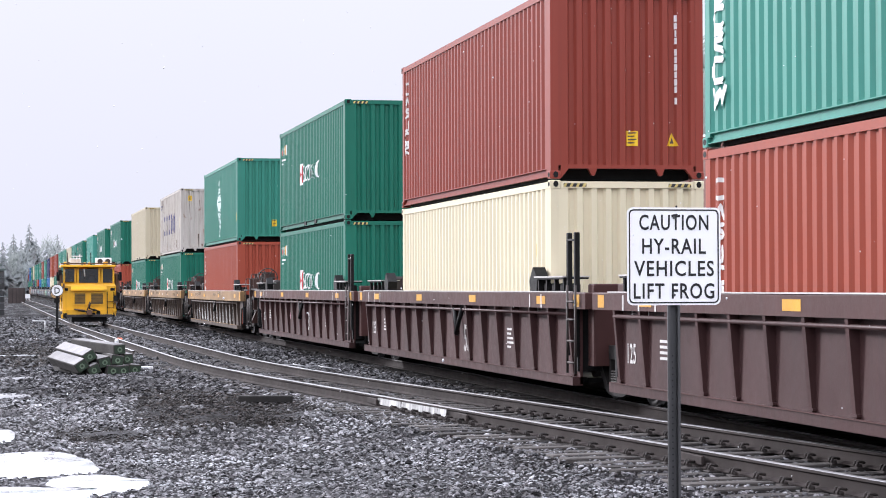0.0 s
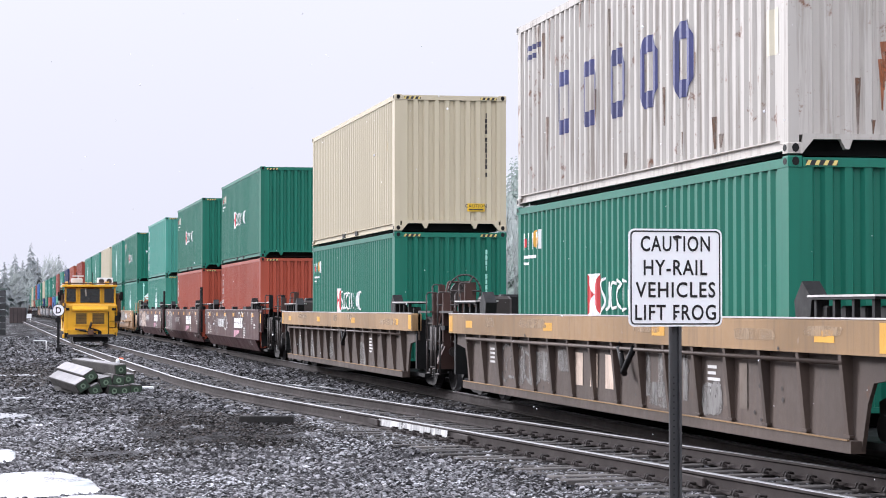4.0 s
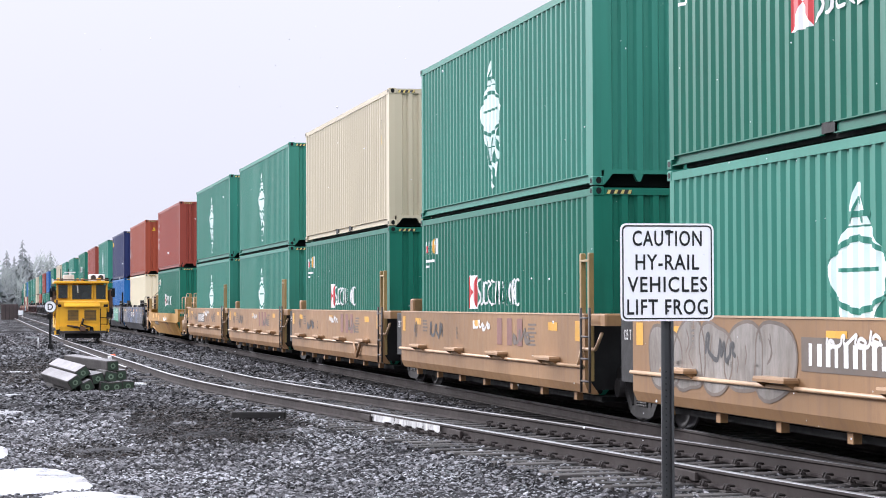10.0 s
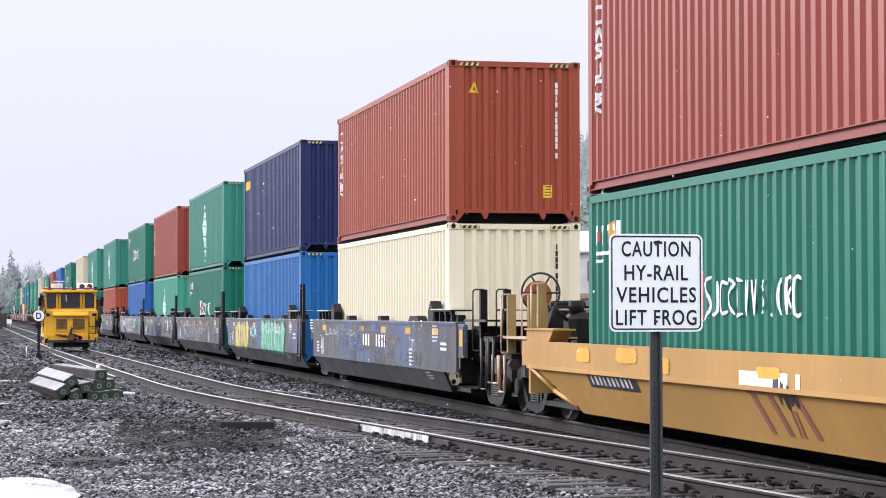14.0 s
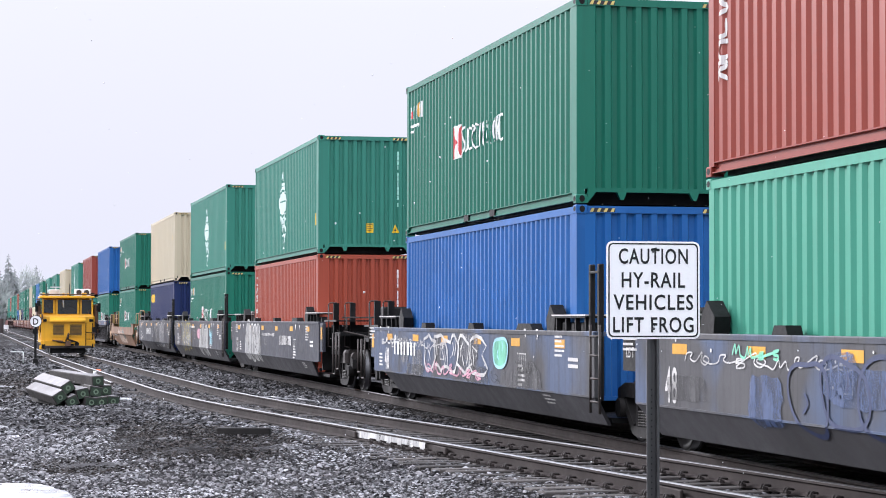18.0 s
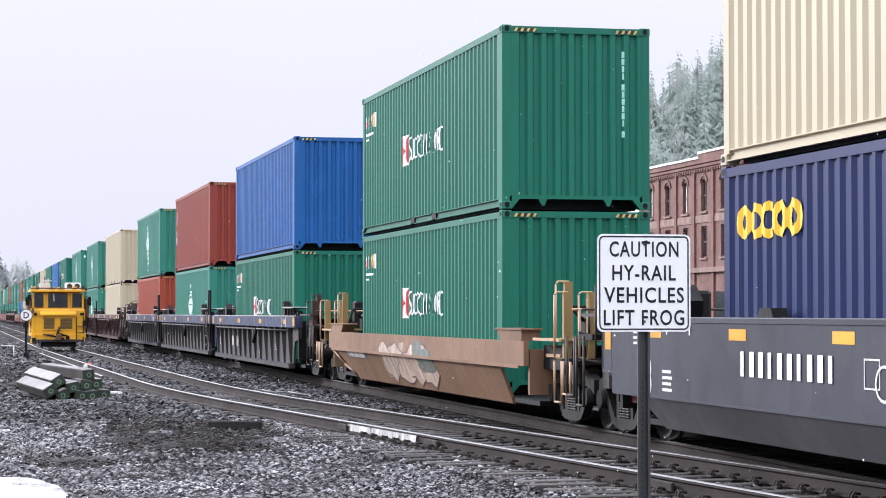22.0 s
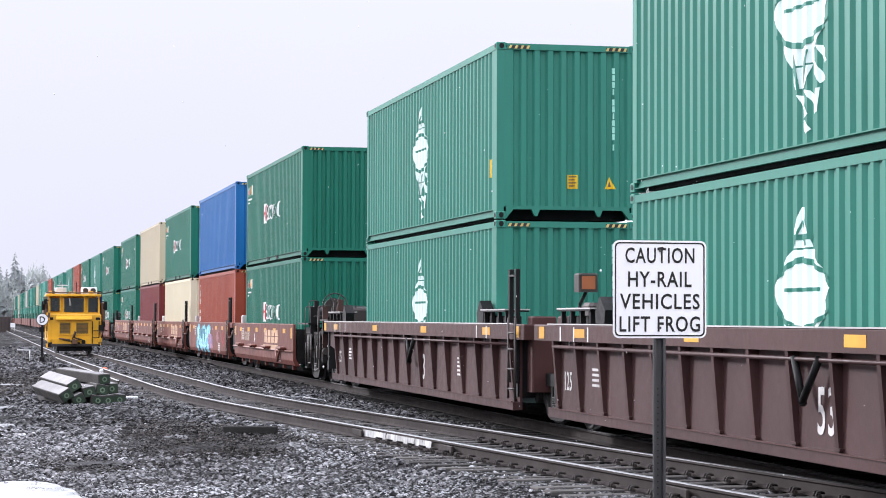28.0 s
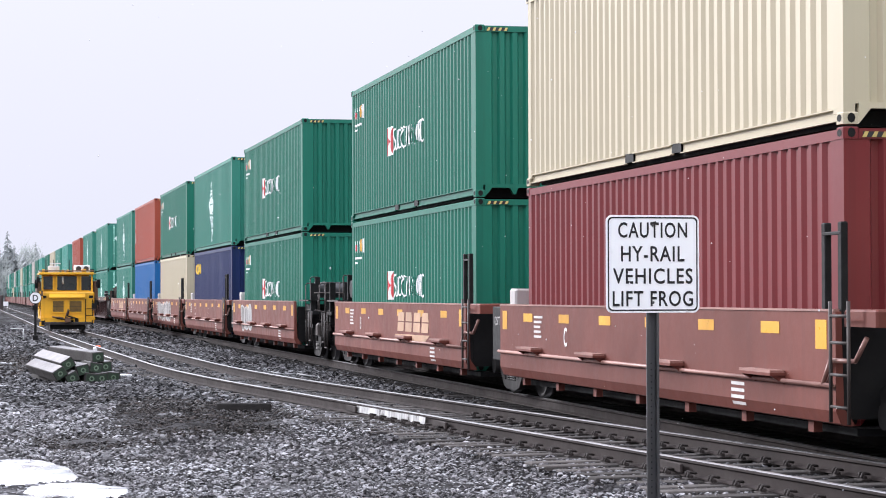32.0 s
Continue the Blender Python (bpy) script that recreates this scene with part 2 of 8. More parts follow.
graffiti_cyan = surface("cyan_spray_paint", (0.16, 0.56, 0.68), 0.5, vary=0.3, grain=4, worn=0.15)
graffiti_mint = surface("mint_spray_paint", (0.17, 0.58, 0.38), 0.5, vary=0.3, grain=4, worn=0.4)
graffiti_yellow = surface("yellow_spray_paint", (0.62, 0.52, 0.12), 0.5, vary=0.3, grain=4, worn=0.45)
graffiti_silver = surface("silver_spray_paint", (0.42, 0.42, 0.41), 0.4, vary=0.5, grain=4, streak=0.5, worn=0.5)
graffiti_pink = surface("pink_spray_paint", (0.62, 0.30, 0.38), 0.5, vary=0.3, grain=4, worn=0.35)
graffiti_blue = surface("blue_spray_paint", (0.05, 0.085, 0.19), 0.5, vary=0.3, grain=4, worn=0.75)
graffiti_dull = surface("dull_grey_spray_paint", (0.17, 0.16, 0.15), 0.6, vary=0.4, grain=4, worn=0.7)
graffiti_tan = surface("pale_tan_spray_paint", (0.62, 0.48, 0.38), 0.5, vary=0.25, grain=4, worn=0.35)

steel_dark = surface("sooty_black_steel", (0.006, 0.0057, 0.006), 0.65, vary=0.4, rust=0.2, rust_rgb=(0.025, 0.018, 0.015), spec=0.2)
steel_grime = surface("grimy_brown_steel", (0.04, 0.032, 0.029), 0.6, vary=0.4, rust=0.25, spec=0.3)
wheel_steel = surface("worn_wheel_steel", (0.014, 0.012, 0.0115), 0.6, metal=0.2, vary=0.4, spec=0.3)
bright_steel = surface("polished_tread_steel", (0.14, 0.14, 0.145), 0.35, metal=1.0, vary=0.3)
spring_steel = surface("dull_spring_steel", (0.075, 0.07, 0.067), 0.5, metal=0.3, vary=0.3)
car_paints = {
    "umber": surface("umber_car_paint", (0.056, 0.0265, 0.0255), 0.5, spec=0.16, vary=0.3, grain=3, streak=0.4, streak_rgb=(0.04, 0.028, 0.026), rust=0.12, rust_rgb=(0.14, 0.09, 0.085), bump=0.08),
    "umber_top": surface("umber_chord_paint", (0.069, 0.03, 0.0276), 0.5, spec=0.16, vary=0.25, grain=3, streak=0.3),
    "taupe": surface("grimy_taupe_car_paint", (0.072, 0.052, 0.042), 0.55, spec=0.16, vary=0.4, grain=2.5, streak=0.55, streak_rgb=(0.05, 0.042, 0.04), rust=0.32, rust_rgb=(0.085, 0.045, 0.028), bump=0.1),
    "taupe_top": surface("ochre_chord_paint", (0.27, 0.165, 0.08), 0.55, spec=0.16, vary=0.4, grain=2.5, streak=0.35, rust=0.3, rust_rgb=(0.26, 0.19, 0.14), bump=0.1),
    "plum": surface("plum_brown_car_paint", (0.070, 0.032, 0.0315), 0.42, spec=0.16, vary=0.2, grain=2.5, streak=0.3, rust=0.06, bump=0.05),
    "tan": surface("tan_car_paint", (0.275, 0.156, 0.074), 0.5, spec=0.16, vary=0.3, grain=2.5, streak=0.6, streak_rgb=(0.16, 0.09, 0.06), rust=0.1, rust_rgb=(0.2, 0.12, 0.08), bump=0.06),
    "amber": surface("amber_tan_car_paint", (0.423, 0.234, 0.0675), 0.5, spec=0.16, vary=0.16, grain=2.5, streak=0.25, streak_rgb=(0.2, 0.12, 0.06), bump=0.05),
    "copper": surface("weathered_copper_car_paint", (0.21, 0.122, 0.074), 0.55, spec=0.16, vary=0.35, grain=2.5, streak=0.45, streak_rgb=(0.10, 0.055, 0.04), rust=0.2, bump=0.08),
    "slate": surface("slate_grey_car_paint", (0.078, 0.077, 0.081), 0.45, spec=0.16, vary=0.35, grain=2.5, streak=0.75, streak_rgb=(0.026, 0.024, 0.024), rust=0.1, rust_rgb=(0.2, 0.2, 0.2), patch=0.7, patch_rgb=(0.075, 0.112, 0.2), patch_soft=0.12, patch_scale=0.5, bump=0.05),
    "iron": surface("blue_grey_car_paint", (0.051, 0.054, 0.0672), 0.42, spec=0.16, vary=0.2, grain=2.5, streak=0.3, streak_rgb=(0.035, 0.034, 0.036), bump=0.04),
    # own tone for the inclined lower panels, set for how light falls on them
    "iron_dark": surface("lower_panel_tone", (0.075, 0.074, 0.079), 0.5, spec=0.16, vary=0.3, grain=2.5, streak=0.3),
    "steelgrey": surface("warm_grey_car_paint", (0.0578, 0.0539, 0.055), 0.5, spec=0.16, vary=0.3, grain=2.5, streak=0.4, streak_rgb=(0.045, 0.04, 0.04), rust=0.1, bump=0.08),
    "steelgrey_top": surface("dull_blue_chord_paint", (0.0358, 0.0488, 0.0975), 0.45, spec=0.16, vary=0.35, grain=2.5, streak=0.4, streak_rgb=(0.07, 0.07, 0.075), bump=0.05),
    "oxide": surface("red_oxide_car_paint", (0.15, 0.0465, 0.0345), 0.5, spec=0.16, vary=0.25, grain=2.5, streak=0.4, streak_rgb=(0.10, 0.045, 0.04), rust=0.08, rust_rgb=(0.3, 0.16, 0.13), bump=0.06),
}

# ---- containers ----
CL, CW, CH = 12.192, 2.438, 2.896      # forty-foot high-cube box
PITCH, DEEP = 0.2772, 0.036            # side corrugation
Y_A, N_WAVES = 0.29, 42


def wave(lo, n, pitch, parts=(0.27, 0.23, 0.27, 0.23)):
    """Breaks of a trapezoid wave: pairs of place and depth (0 proud, 1 sunk)."""
    out, p = [], lo
    for i in range(n):
        for w, d in zip(parts, (0, 0, 1, 1)):
            out.append((p, d))
            p += w * pitch
    out.append((p, 0))
    return out


SIDE = [(Y_A - 0.03, 0)] + wave(Y_A, N_WAVES, PITCH) + [(Y_A + N_WAVES * PITCH + 0.05, 0)]
ENDW = [(-1.1, 0)] + wave(-1.02, 9, 0.2266, (0.36, 0.16, 0.32, 0.16)) + [(1.1, 0)]


def clip(poly, k, lo, hi):
    """A convex polygon cut to lo..hi in its coordinate k."""
    for lim, sgn in ((lo, 1), (hi, -1)):
        out = []
        for a, b in zip(poly, poly[1:] + poly[:1]):
            ia, ib = sgn * (a[k] - lim) >= 0, sgn * (b[k] - lim) >= 0
            if ia:
                out.append(a)
            if ia != ib:
                s = (lim - a[k]) / (b[k] - a[k])
                out.append(tuple(a[i] + s * (b[i] - a[i]) for i in range(2)))
        poly = out
        if len(poly) < 3:
            return []
    return poly


def on_side(polys, build=None, lift=0.004):
    """Convex polygons (along, up) painted on the corrugated side that faces the road."""
    bd = build or Build()
    for num, poly in enumerate(polys):
        lo, hi = min(p[0] for p in poly), max(p[0] for p in poly)
        for (a, d), (b, e) in zip(SIDE, SIDE[1:]):
            if b < lo or a > hi or b - a < 1e-5:
                continue
            q = clip(list(poly), 0, a, b)
            if q:
                bd.add([(-CW / 2 + 0.012 + DEEP * (d + (e - d) * (p[0] - a) / (b - a)) - lift - 0.0003 * num, p[0], p[1]) for p in q], [tuple(range(len(q)))])
    return bd


def on_end(polys, build=None, lift=0.004):
    """Convex polygons (across, up) painted on the corrugated end."""
    bd = build or Build()
    for num, poly in enumerate(polys):
        lo, hi = min(p[0] for p in poly), max(p[0] for p in poly)
        for (a, d), (b, e) in zip(ENDW, ENDW[1:]):
            if b < lo or a > hi or b - a < 1e-5:
                continue
            q = clip(list(poly), 0, a, b)
            if q:
                bd.add([(p[0], 0.02 + 0.052 * (d + (e - d) * (p[0] - a) / (b - a)) - lift - 0.0003 * num, p[1]) for p in q], [tuple(range(len(q)))])
    return bd


def rect(a, b, c, d):
    return [(a, c), (b, c), (b, d), (a, d)]


def corrugated(profile, deep, horizontal, base, z0, z1, flip):
    bd, n = Build(), len(profile)
    v = []
    for z in (z0, z1):
        for p, d in profile:
            off = base + (deep * d if not flip else -deep * d)
            v.append((off, p, z) if horizontal == "y" else (p, off, z))
    bd.add(v, [(i, i + 1, n + i + 1, n + i) for i in range(n - 1)])
    return bd


SHAPES = {}


def shape(key, make):
    if key not in SHAPES:
        SHAPES[key] = make()
    return SHAPES[key]


def box_body(root, mt, pockets, doors=False):
    """The steel shell of a container, all parts under root."""
    W2 = CW / 2
    part("side_wall", corrugated(SIDE, DEEP, "y", -W2 + 0.012, 0.16, CH - 0.11, False), mt, root)
    part("side_wall", corrugated(SIDE, DEEP, "y", W2 - 0.012, 0.16, CH - 0.11, True), mt, root)
    if doors:
        for x0, x1 in ((-1.1, -0.01), (0.01, 1.1)):
            bd = Build().box(x0, x1, 0.03, 0.08, 0.2, CH - 0.13)
            for z in (0.75, 1.3, 1.85, 2.3):
                bd.box(x0 + 0.08, x1 - 0.08, 0.015, 0.03, z, z + 0.22)
            dr = part("door", bd, mt, root)
            for x in (x0 + 0.3, x1 - 0.25):
                rod = Build().tube((x, -0.02, 0.18), (x, -0.02, CH - 0.1), 0.022, 8)
                for z in (0.3, 0.95, 1.8, 2.6):
                    rod.box(x - 0.05, x + 0.05, -0.03, 0.03, z, z + 0.06)
                part("locking_bar", rod, aqua, dr, "pale green locking bar")
    else:
        part("end_wall", corrugated(ENDW, 0.052, "x", 0.02, 0.2, CH - 0.1, False), mt, root)
    part("end_wall", corrugated(ENDW, 0.052, "x", CL - 0.02, 0.2, CH - 0.1, True), mt, root)
    part("roof", Build().box(-W2 + 0.02, W2 - 0.02, 0.02, CL - 0.02, CH - 0.05, CH - 0.02), mt, root)
    # solid lower block added in place of cross members, keeps the gap below dark
    part("floor", Build().box(-W2 + 0.06, W2 - 0.06, 0.1, CL - 0.1, 0.16, 0.2).box(-W2 + 0.14, W2 - 0.14, 0.35, CL - 0.35, 0.0, 0.16), steel_dark, root, "dark steel underframe")
    for x in (-W2 + 0.005, W2 - 0.07):
        part("top_rail", Build().box(x, x + 0.065, 0.17, CL - 0.17, CH - 0.12, CH - 0.02), mt, root)
        bd = Build()
        cuts = [0.17] + ([4.95, 5.3, 6.85, 7.2] if pockets else []) + [CL - 0.17]
        for a, b in zip(cuts[::2], cuts[1::2]):
            if x < 0:
                bd.prism([(x + 0.002, 0.162), (x + 0.06, 0.162), (x + 0.06, 0.035), (x + 0.006, 0.035), (x + 0.006, 0.047), (x + 0.046, 0.05), (x + 0.046, 0.145), (x + 0.002, 0.15)], 1, a, b)
            else:
                bd.box(x, x + 0.055, a, b, 0.035, 0.162)
        part("bottom_rail", bd, mt, root)
        # each pocket is closed by a dark plate, the opening's shade as colour
        for a, b in (zip(cuts[1:-1:2], cuts[2:-1:2]) if x < 0 else ()):
            part("fork_pocket", Build().box(x + 0.02 if x < 0 else x + 0.03, x + 0.03 if x < 0 else x + 0.04, a, b, 0.052, 0.165), steel_dark, root, "dark fork pocket")
    for y, s in ((0.0, 1), (CL, -1)):
        a, b = sorted((y + 0.012 * s, y + 0.09 * s))
        part("end_header", Build().box(-W2 + 0.17, W2 - 0.17, a, b, CH - 0.115, CH - 0.015), mt, root)
        sill = Build().box(-W2 + 0.17, W2 - 0.17, a, b, 0.155, 0.215)
        for x in (-W2 + 0.165, W2 - 0.165):
            sg = 1 if x < 0 else -1
            sill.prism([(x, 0.0), (x + 0.13 * sg, 0.155), (x, 0.155)][::sg], 1, a, b)
        part("end_sill", sill, mt, root)
        for x in ((-0.55, 0.52) if s > 0 else ()):
            part("lug", Build().prism([(x - 0.07, 0.155), (x - 0.015, 0.05), (x + 0.03, 0.05), (x + 0.07, 0.155)], 1, a, b), mt, root)
        for x in (-W2, W2):
            sx = 1 if x < 0 else -1
            post = Build().prism([(x + 0.008 * sx, a), (x + 0.13 * sx, a), (x + 0.13 * sx, b + 0.02), (x + 0.05 * sx, y + s * 0.26), (x + 0.008 * sx, y + s * 0.26)], 2, 0.11, CH - 0.11)
            part("corner_post", post, mt, root)
            for z in (0.0, CH - 0.118):
                x0, x1 = sorted((x, x + 0.165 * sx))
                y0, y1 = sorted((y, y + 0.178 * s))
                cs = Build().rbox(x0, x1, y0, y1, z, z + 0.118, 0.012)
                # flat dark ovals on the casting, the shade of its holes put into colour
                hole = [(0.06 * math.cos(k * math.pi / 4), 0.038 * math.sin(k * math.pi / 4)) for k in range(8)]
                yc, xc = y + 0.09 * s, x + 0.085 * sx
                cs.add([(x - 0.003 * sx, yc + p, z + 0.06 + q) for p, q in hole], [tuple(range(8))], 1)
                cs.add([(xc + p * 0.7, y - 0.003 * s, z + 0.06 + q * 1.3) for p, q in hole], [tuple(range(8))], 1)
                part("corner_casting", cs, [mt, steel_dark], root)


def hazard(root):
    for x in (-0.83, 0.83):
        bd = Build().add([(x - 0.18, 0.009, CH - 0.1), (x + 0.18, 0.009, CH - 0.1), (x + 0.18, 0.009, CH - 0.045), (x - 0.18, 0.009, CH - 0.045)], [(0, 1, 2, 3)], 0)
        for k in range(4):
            a = x - 0.19 + k * 0.1
            bd.add([(a, 0.006, CH - 0.1), (a + 0.045, 0.006, CH - 0.1), (a + 0.07, 0.006, CH - 0.045), (a + 0.03, 0.006, CH - 0.045)], [(0, 1, 2, 3)], 1)
        part("height_stripe", bd, [black_ink, hazard_pale], root, "faded yellow and black height stripe")


def code_column(root, mt, x=0.78, top=2.52, n=11, step=0.115, seed=1):
    """The upright code on an end: plain bars."""
    rn = random.Random(seed)
    polys = []
    for k in range(n):
        z = top - k * step - (0.06 if k > 3 else 0) - (0.06 if k > 9 else 0)
        w = rn.choice((0.03, 0.036, 0.036, 0.02))
        polys.append(rect(x - w / 2, x + w / 2, z - 0.1, z))
    tagged(part("code_column", on_end(polys), mt, root, "upright row of small painted bars"), kind="stuff")


def labels_end(root, spots):
    for kind, x, z in spots:
        if kind == "square":
            part("warning_label", on_end([rect(x - 0.085, x + 0.085, z - 0.115, z + 0.115)], lift=0.008), yellow_ink, root, "yellow warning label")
            tagged(part("label_text", on_end([rect(x - 0.06, x + 0.06 - 0.03 * (k % 2), z + 0.075 - 0.05 * k, z + 0.095 - 0.05 * k) for k in range(4)], lift=0.011), grey_ink, root, "rows of small dark bars"), kind="stuff")
        elif kind == "triangle":
            part("warning_label", on_end([[(x - 0.095, z - 0.09), (x + 0.095, z - 0.09), (x, z + 0.115)]], lift=0.008), yellow_ink, root, "yellow triangular warning label")
            part("label_mark", on_end([[(x - 0.03, z - 0.05), (x + 0.03, z - 0.05), (x, z + 0.04)]], lift=0.012), grey_ink, root)
        elif kind == "caution":
            bd = Build().add([(x - 0.19, 0.008, z - 0.085), (x + 0.19, 0.008, z - 0.085), (x + 0.19, 0.008, z + 0.085), (x - 0.19, 0.008, z + 0.085)], [(0, 1, 2, 3)])
            part("warning_label", bd, yellow_ink, root, "yellow caution label")
            vs, fs = letters("CAUTION", 0.07, 1.0)
            part("label_text", Build().add([(x + a, 0.004, z + 0.0 + b) for a, b in vs], fs), black_ink, root)
            part("label_text", Build().box(x - 0.16, x + 0.16, 0.003, 0.006, z - 0.06, z - 0.03), black_ink, root)


HOOKS = [[(0.8, 0.95), (0.2, 0.8), (0.75, 0.35), (0.15, 0.03)], [(0.0, 1.0), (0.28, 0.0), (0.5, 0.8), (0.72, 0.0), (1.0, 1.0)], [(0.9, 0.97), (0.1, 0.97), (0.1, 0.03), (0.9, 0.03)],
         [(0.15, 0.0), (0.15, 0.98), (0.85, 0.9), (0.2, 0.5), (0.9, 0.0)], [(0.9, 0.9), (0.3, 0.95), (0.05, 0.5), (0.3, 0.05), (0.9, 0.1)], [(0.6, 1.0), (0.6, 0.1), (0.1, 0.0)]]


def hook(k, y, z, w, h, t):
    """One bent painted stroke in a box."""
    return ribbon([(y - w * u, z + h * v) for u, v in flow(HOOKS[k % 6], 3)], t)


def side_column(root, mt, y=11.62, top=2.5, n=6, step=0.25, w=0.12):
    """Large upright letters at the tail of a side, as plain blocks."""
    polys = []
    for k in range(n):
        polys += hook(k * 5 + 2, y + 0.16, top - k * step - 0.19, 0.32, 0.2, 0.055)
    part("side_column", on_side(polys), mt, root, "upright row of large painted strokes")


def flag_logo(root):
    """Red and white hourglass flag, a row of slim white shapes and a small coloured cluster at the tail."""
    a, b, c, d = 7.42, 8.02, 1.18, 1.76
    m, n = (a + b) / 2, (c + d) / 2
    part("logo_flag", on_side([[(a, c), (b, c), (m, n)], [(a, d), (m, n), (b, d)]]), white, root, "white half of a square flag mark")
    part("logo_flag", on_side([[(a, c), (m, n), (a, d)], [(b, c), (b, d), (m, n)]]), red_ink, root, "red half of a square flag mark")
    polys, y = [], 7.32
    for k in range(12):
        w, low, tall = (0.22, 0.24, 0.2, 0.2, 0.22, 0.16)[k % 6], 1.26 if k else 1.18, 0.38 if k else 0.54
        polys += hook(k * 5 + k // 6, y, low, w, tall, 0.042)
        y -= w + 0.05
    part("logo_band", on_side(polys), white, root, "row of slim white shapes")
    polys = []
    for k in range(4):
        y = 11.86 - k * 0.27
        polys += [rect(y - 0.2, y, 2.38, 2.46), rect(y - 0.16, y - 0.04, 2.2, 2.38)]
    part("logo_cluster", on_side(polys), pale_green, root, "white blocks worn to loose shapes")
    part("logo_cluster", on_side([rect(11.7, 11.62, 2.24, 2.38)[::-1], rect(11.2, 11.28, 2.22, 2.4)]), red_ink, root, "small red marks")
    oc = [(10.98 + 0.16 * math.cos(k * math.pi / 4), 2.36 + 0.17 * math.sin(k * math.pi / 4)) for k in range(8)]
    part("logo_cluster", on_side([oc]), amber, root, "round orange mark")
    part("logo_cluster", on_side([rect(10.72, 10.82, 2.2, 2.5), rect(11.05, 11.82, 2.06, 2.11), rect(11.4, 11.82, 1.96, 2.0)]), white, root, "white bars")


def diamond_logo(root, mt):
    """Tall white diamond with a crown and a trailing tail."""
    y, w = 6.3, 0.76
    up = [[(y - 0.27, 2.02), (y + 0.27, 2.02), (y + 0.03, 2.44), (y - 0.03, 2.44)], [(y - w, 1.6), (y + w, 1.6), (y + 0.3, 2.0), (y - 0.3, 2.0)],
          [(y - 0.3, 0.98), (y + 0.3, 0.98), (y + w, 1.6), (y - w, 1.6)], [(y - 0.12, 0.74), (y + 0.12, 0.74), (y + 0.27, 0.96), (y - 0.27, 0.96)]]
    gaps = [rect(y - 0.5, y + 0.5, 1.57, 1.61), rect(y - 0.26, y + 0.26, 2.1, 2.16)]
    for ends in ([(y - 0.74, 1.7), (y - 0.3, 1.86), (y, 1.9), (y + 0.3, 1.86), (y + 0.74, 1.7)], [(y - 0.74, 1.38), (y - 0.3, 1.22), (y, 1.18), (y + 0.3, 1.22), (y + 0.74, 1.38)],
                 [(y - 0.2, 1.12), (y - 0.12, 0.94), (y - 0.06, 0.72)], [(y + 0.2, 1.12), (y + 0.12, 0.94), (y + 0.06, 0.72)], [(y - 0.16, 2.04), (y, 2.3)], [(y + 0.16, 2.04), (y, 2.3)]):
        gaps += ribbon(ends, 0.065)
    tail = [[(y - 0.55, 1.12), (y - 0.42, 1.14), (y - 0.62, 0.92), (y - 0.72, 0.95)],
            [(y - 0.4, 0.98), (y - 0.28, 0.98), (y - 0.5, 0.74), (y - 0.62, 0.78)],
            [(y - 0.22, 0.7), (y - 0.08, 0.72), (y - 0.34, 0.52), (y - 0.44, 0.56)],
            [(y - 0.02, 0.66), (y + 0.1, 0.68), (y - 0.1, 0.42), (y - 0.2, 0.46)],
            [(y - 0.5, 0.7), (y - 0.42, 0.7), (y - 0.36, 0.44), (y - 0.46, 0.46)],
            [(y - 0.14, 0.4), (y - 0.04, 0.38), (y - 0.16, 0.26), (y - 0.24, 0.3)]]
    part("logo_diamond", on_side(up), pale_green, root, "tall greenish-white diamond emblem")
    tagged(part("logo_gaps", on_side(gaps, lift=0.008), mt, root, "green bands across the emblem"), kind="stuff")
    part("logo_tail", on_side(tail), pale_green, root, "greenish-white trailing strokes")


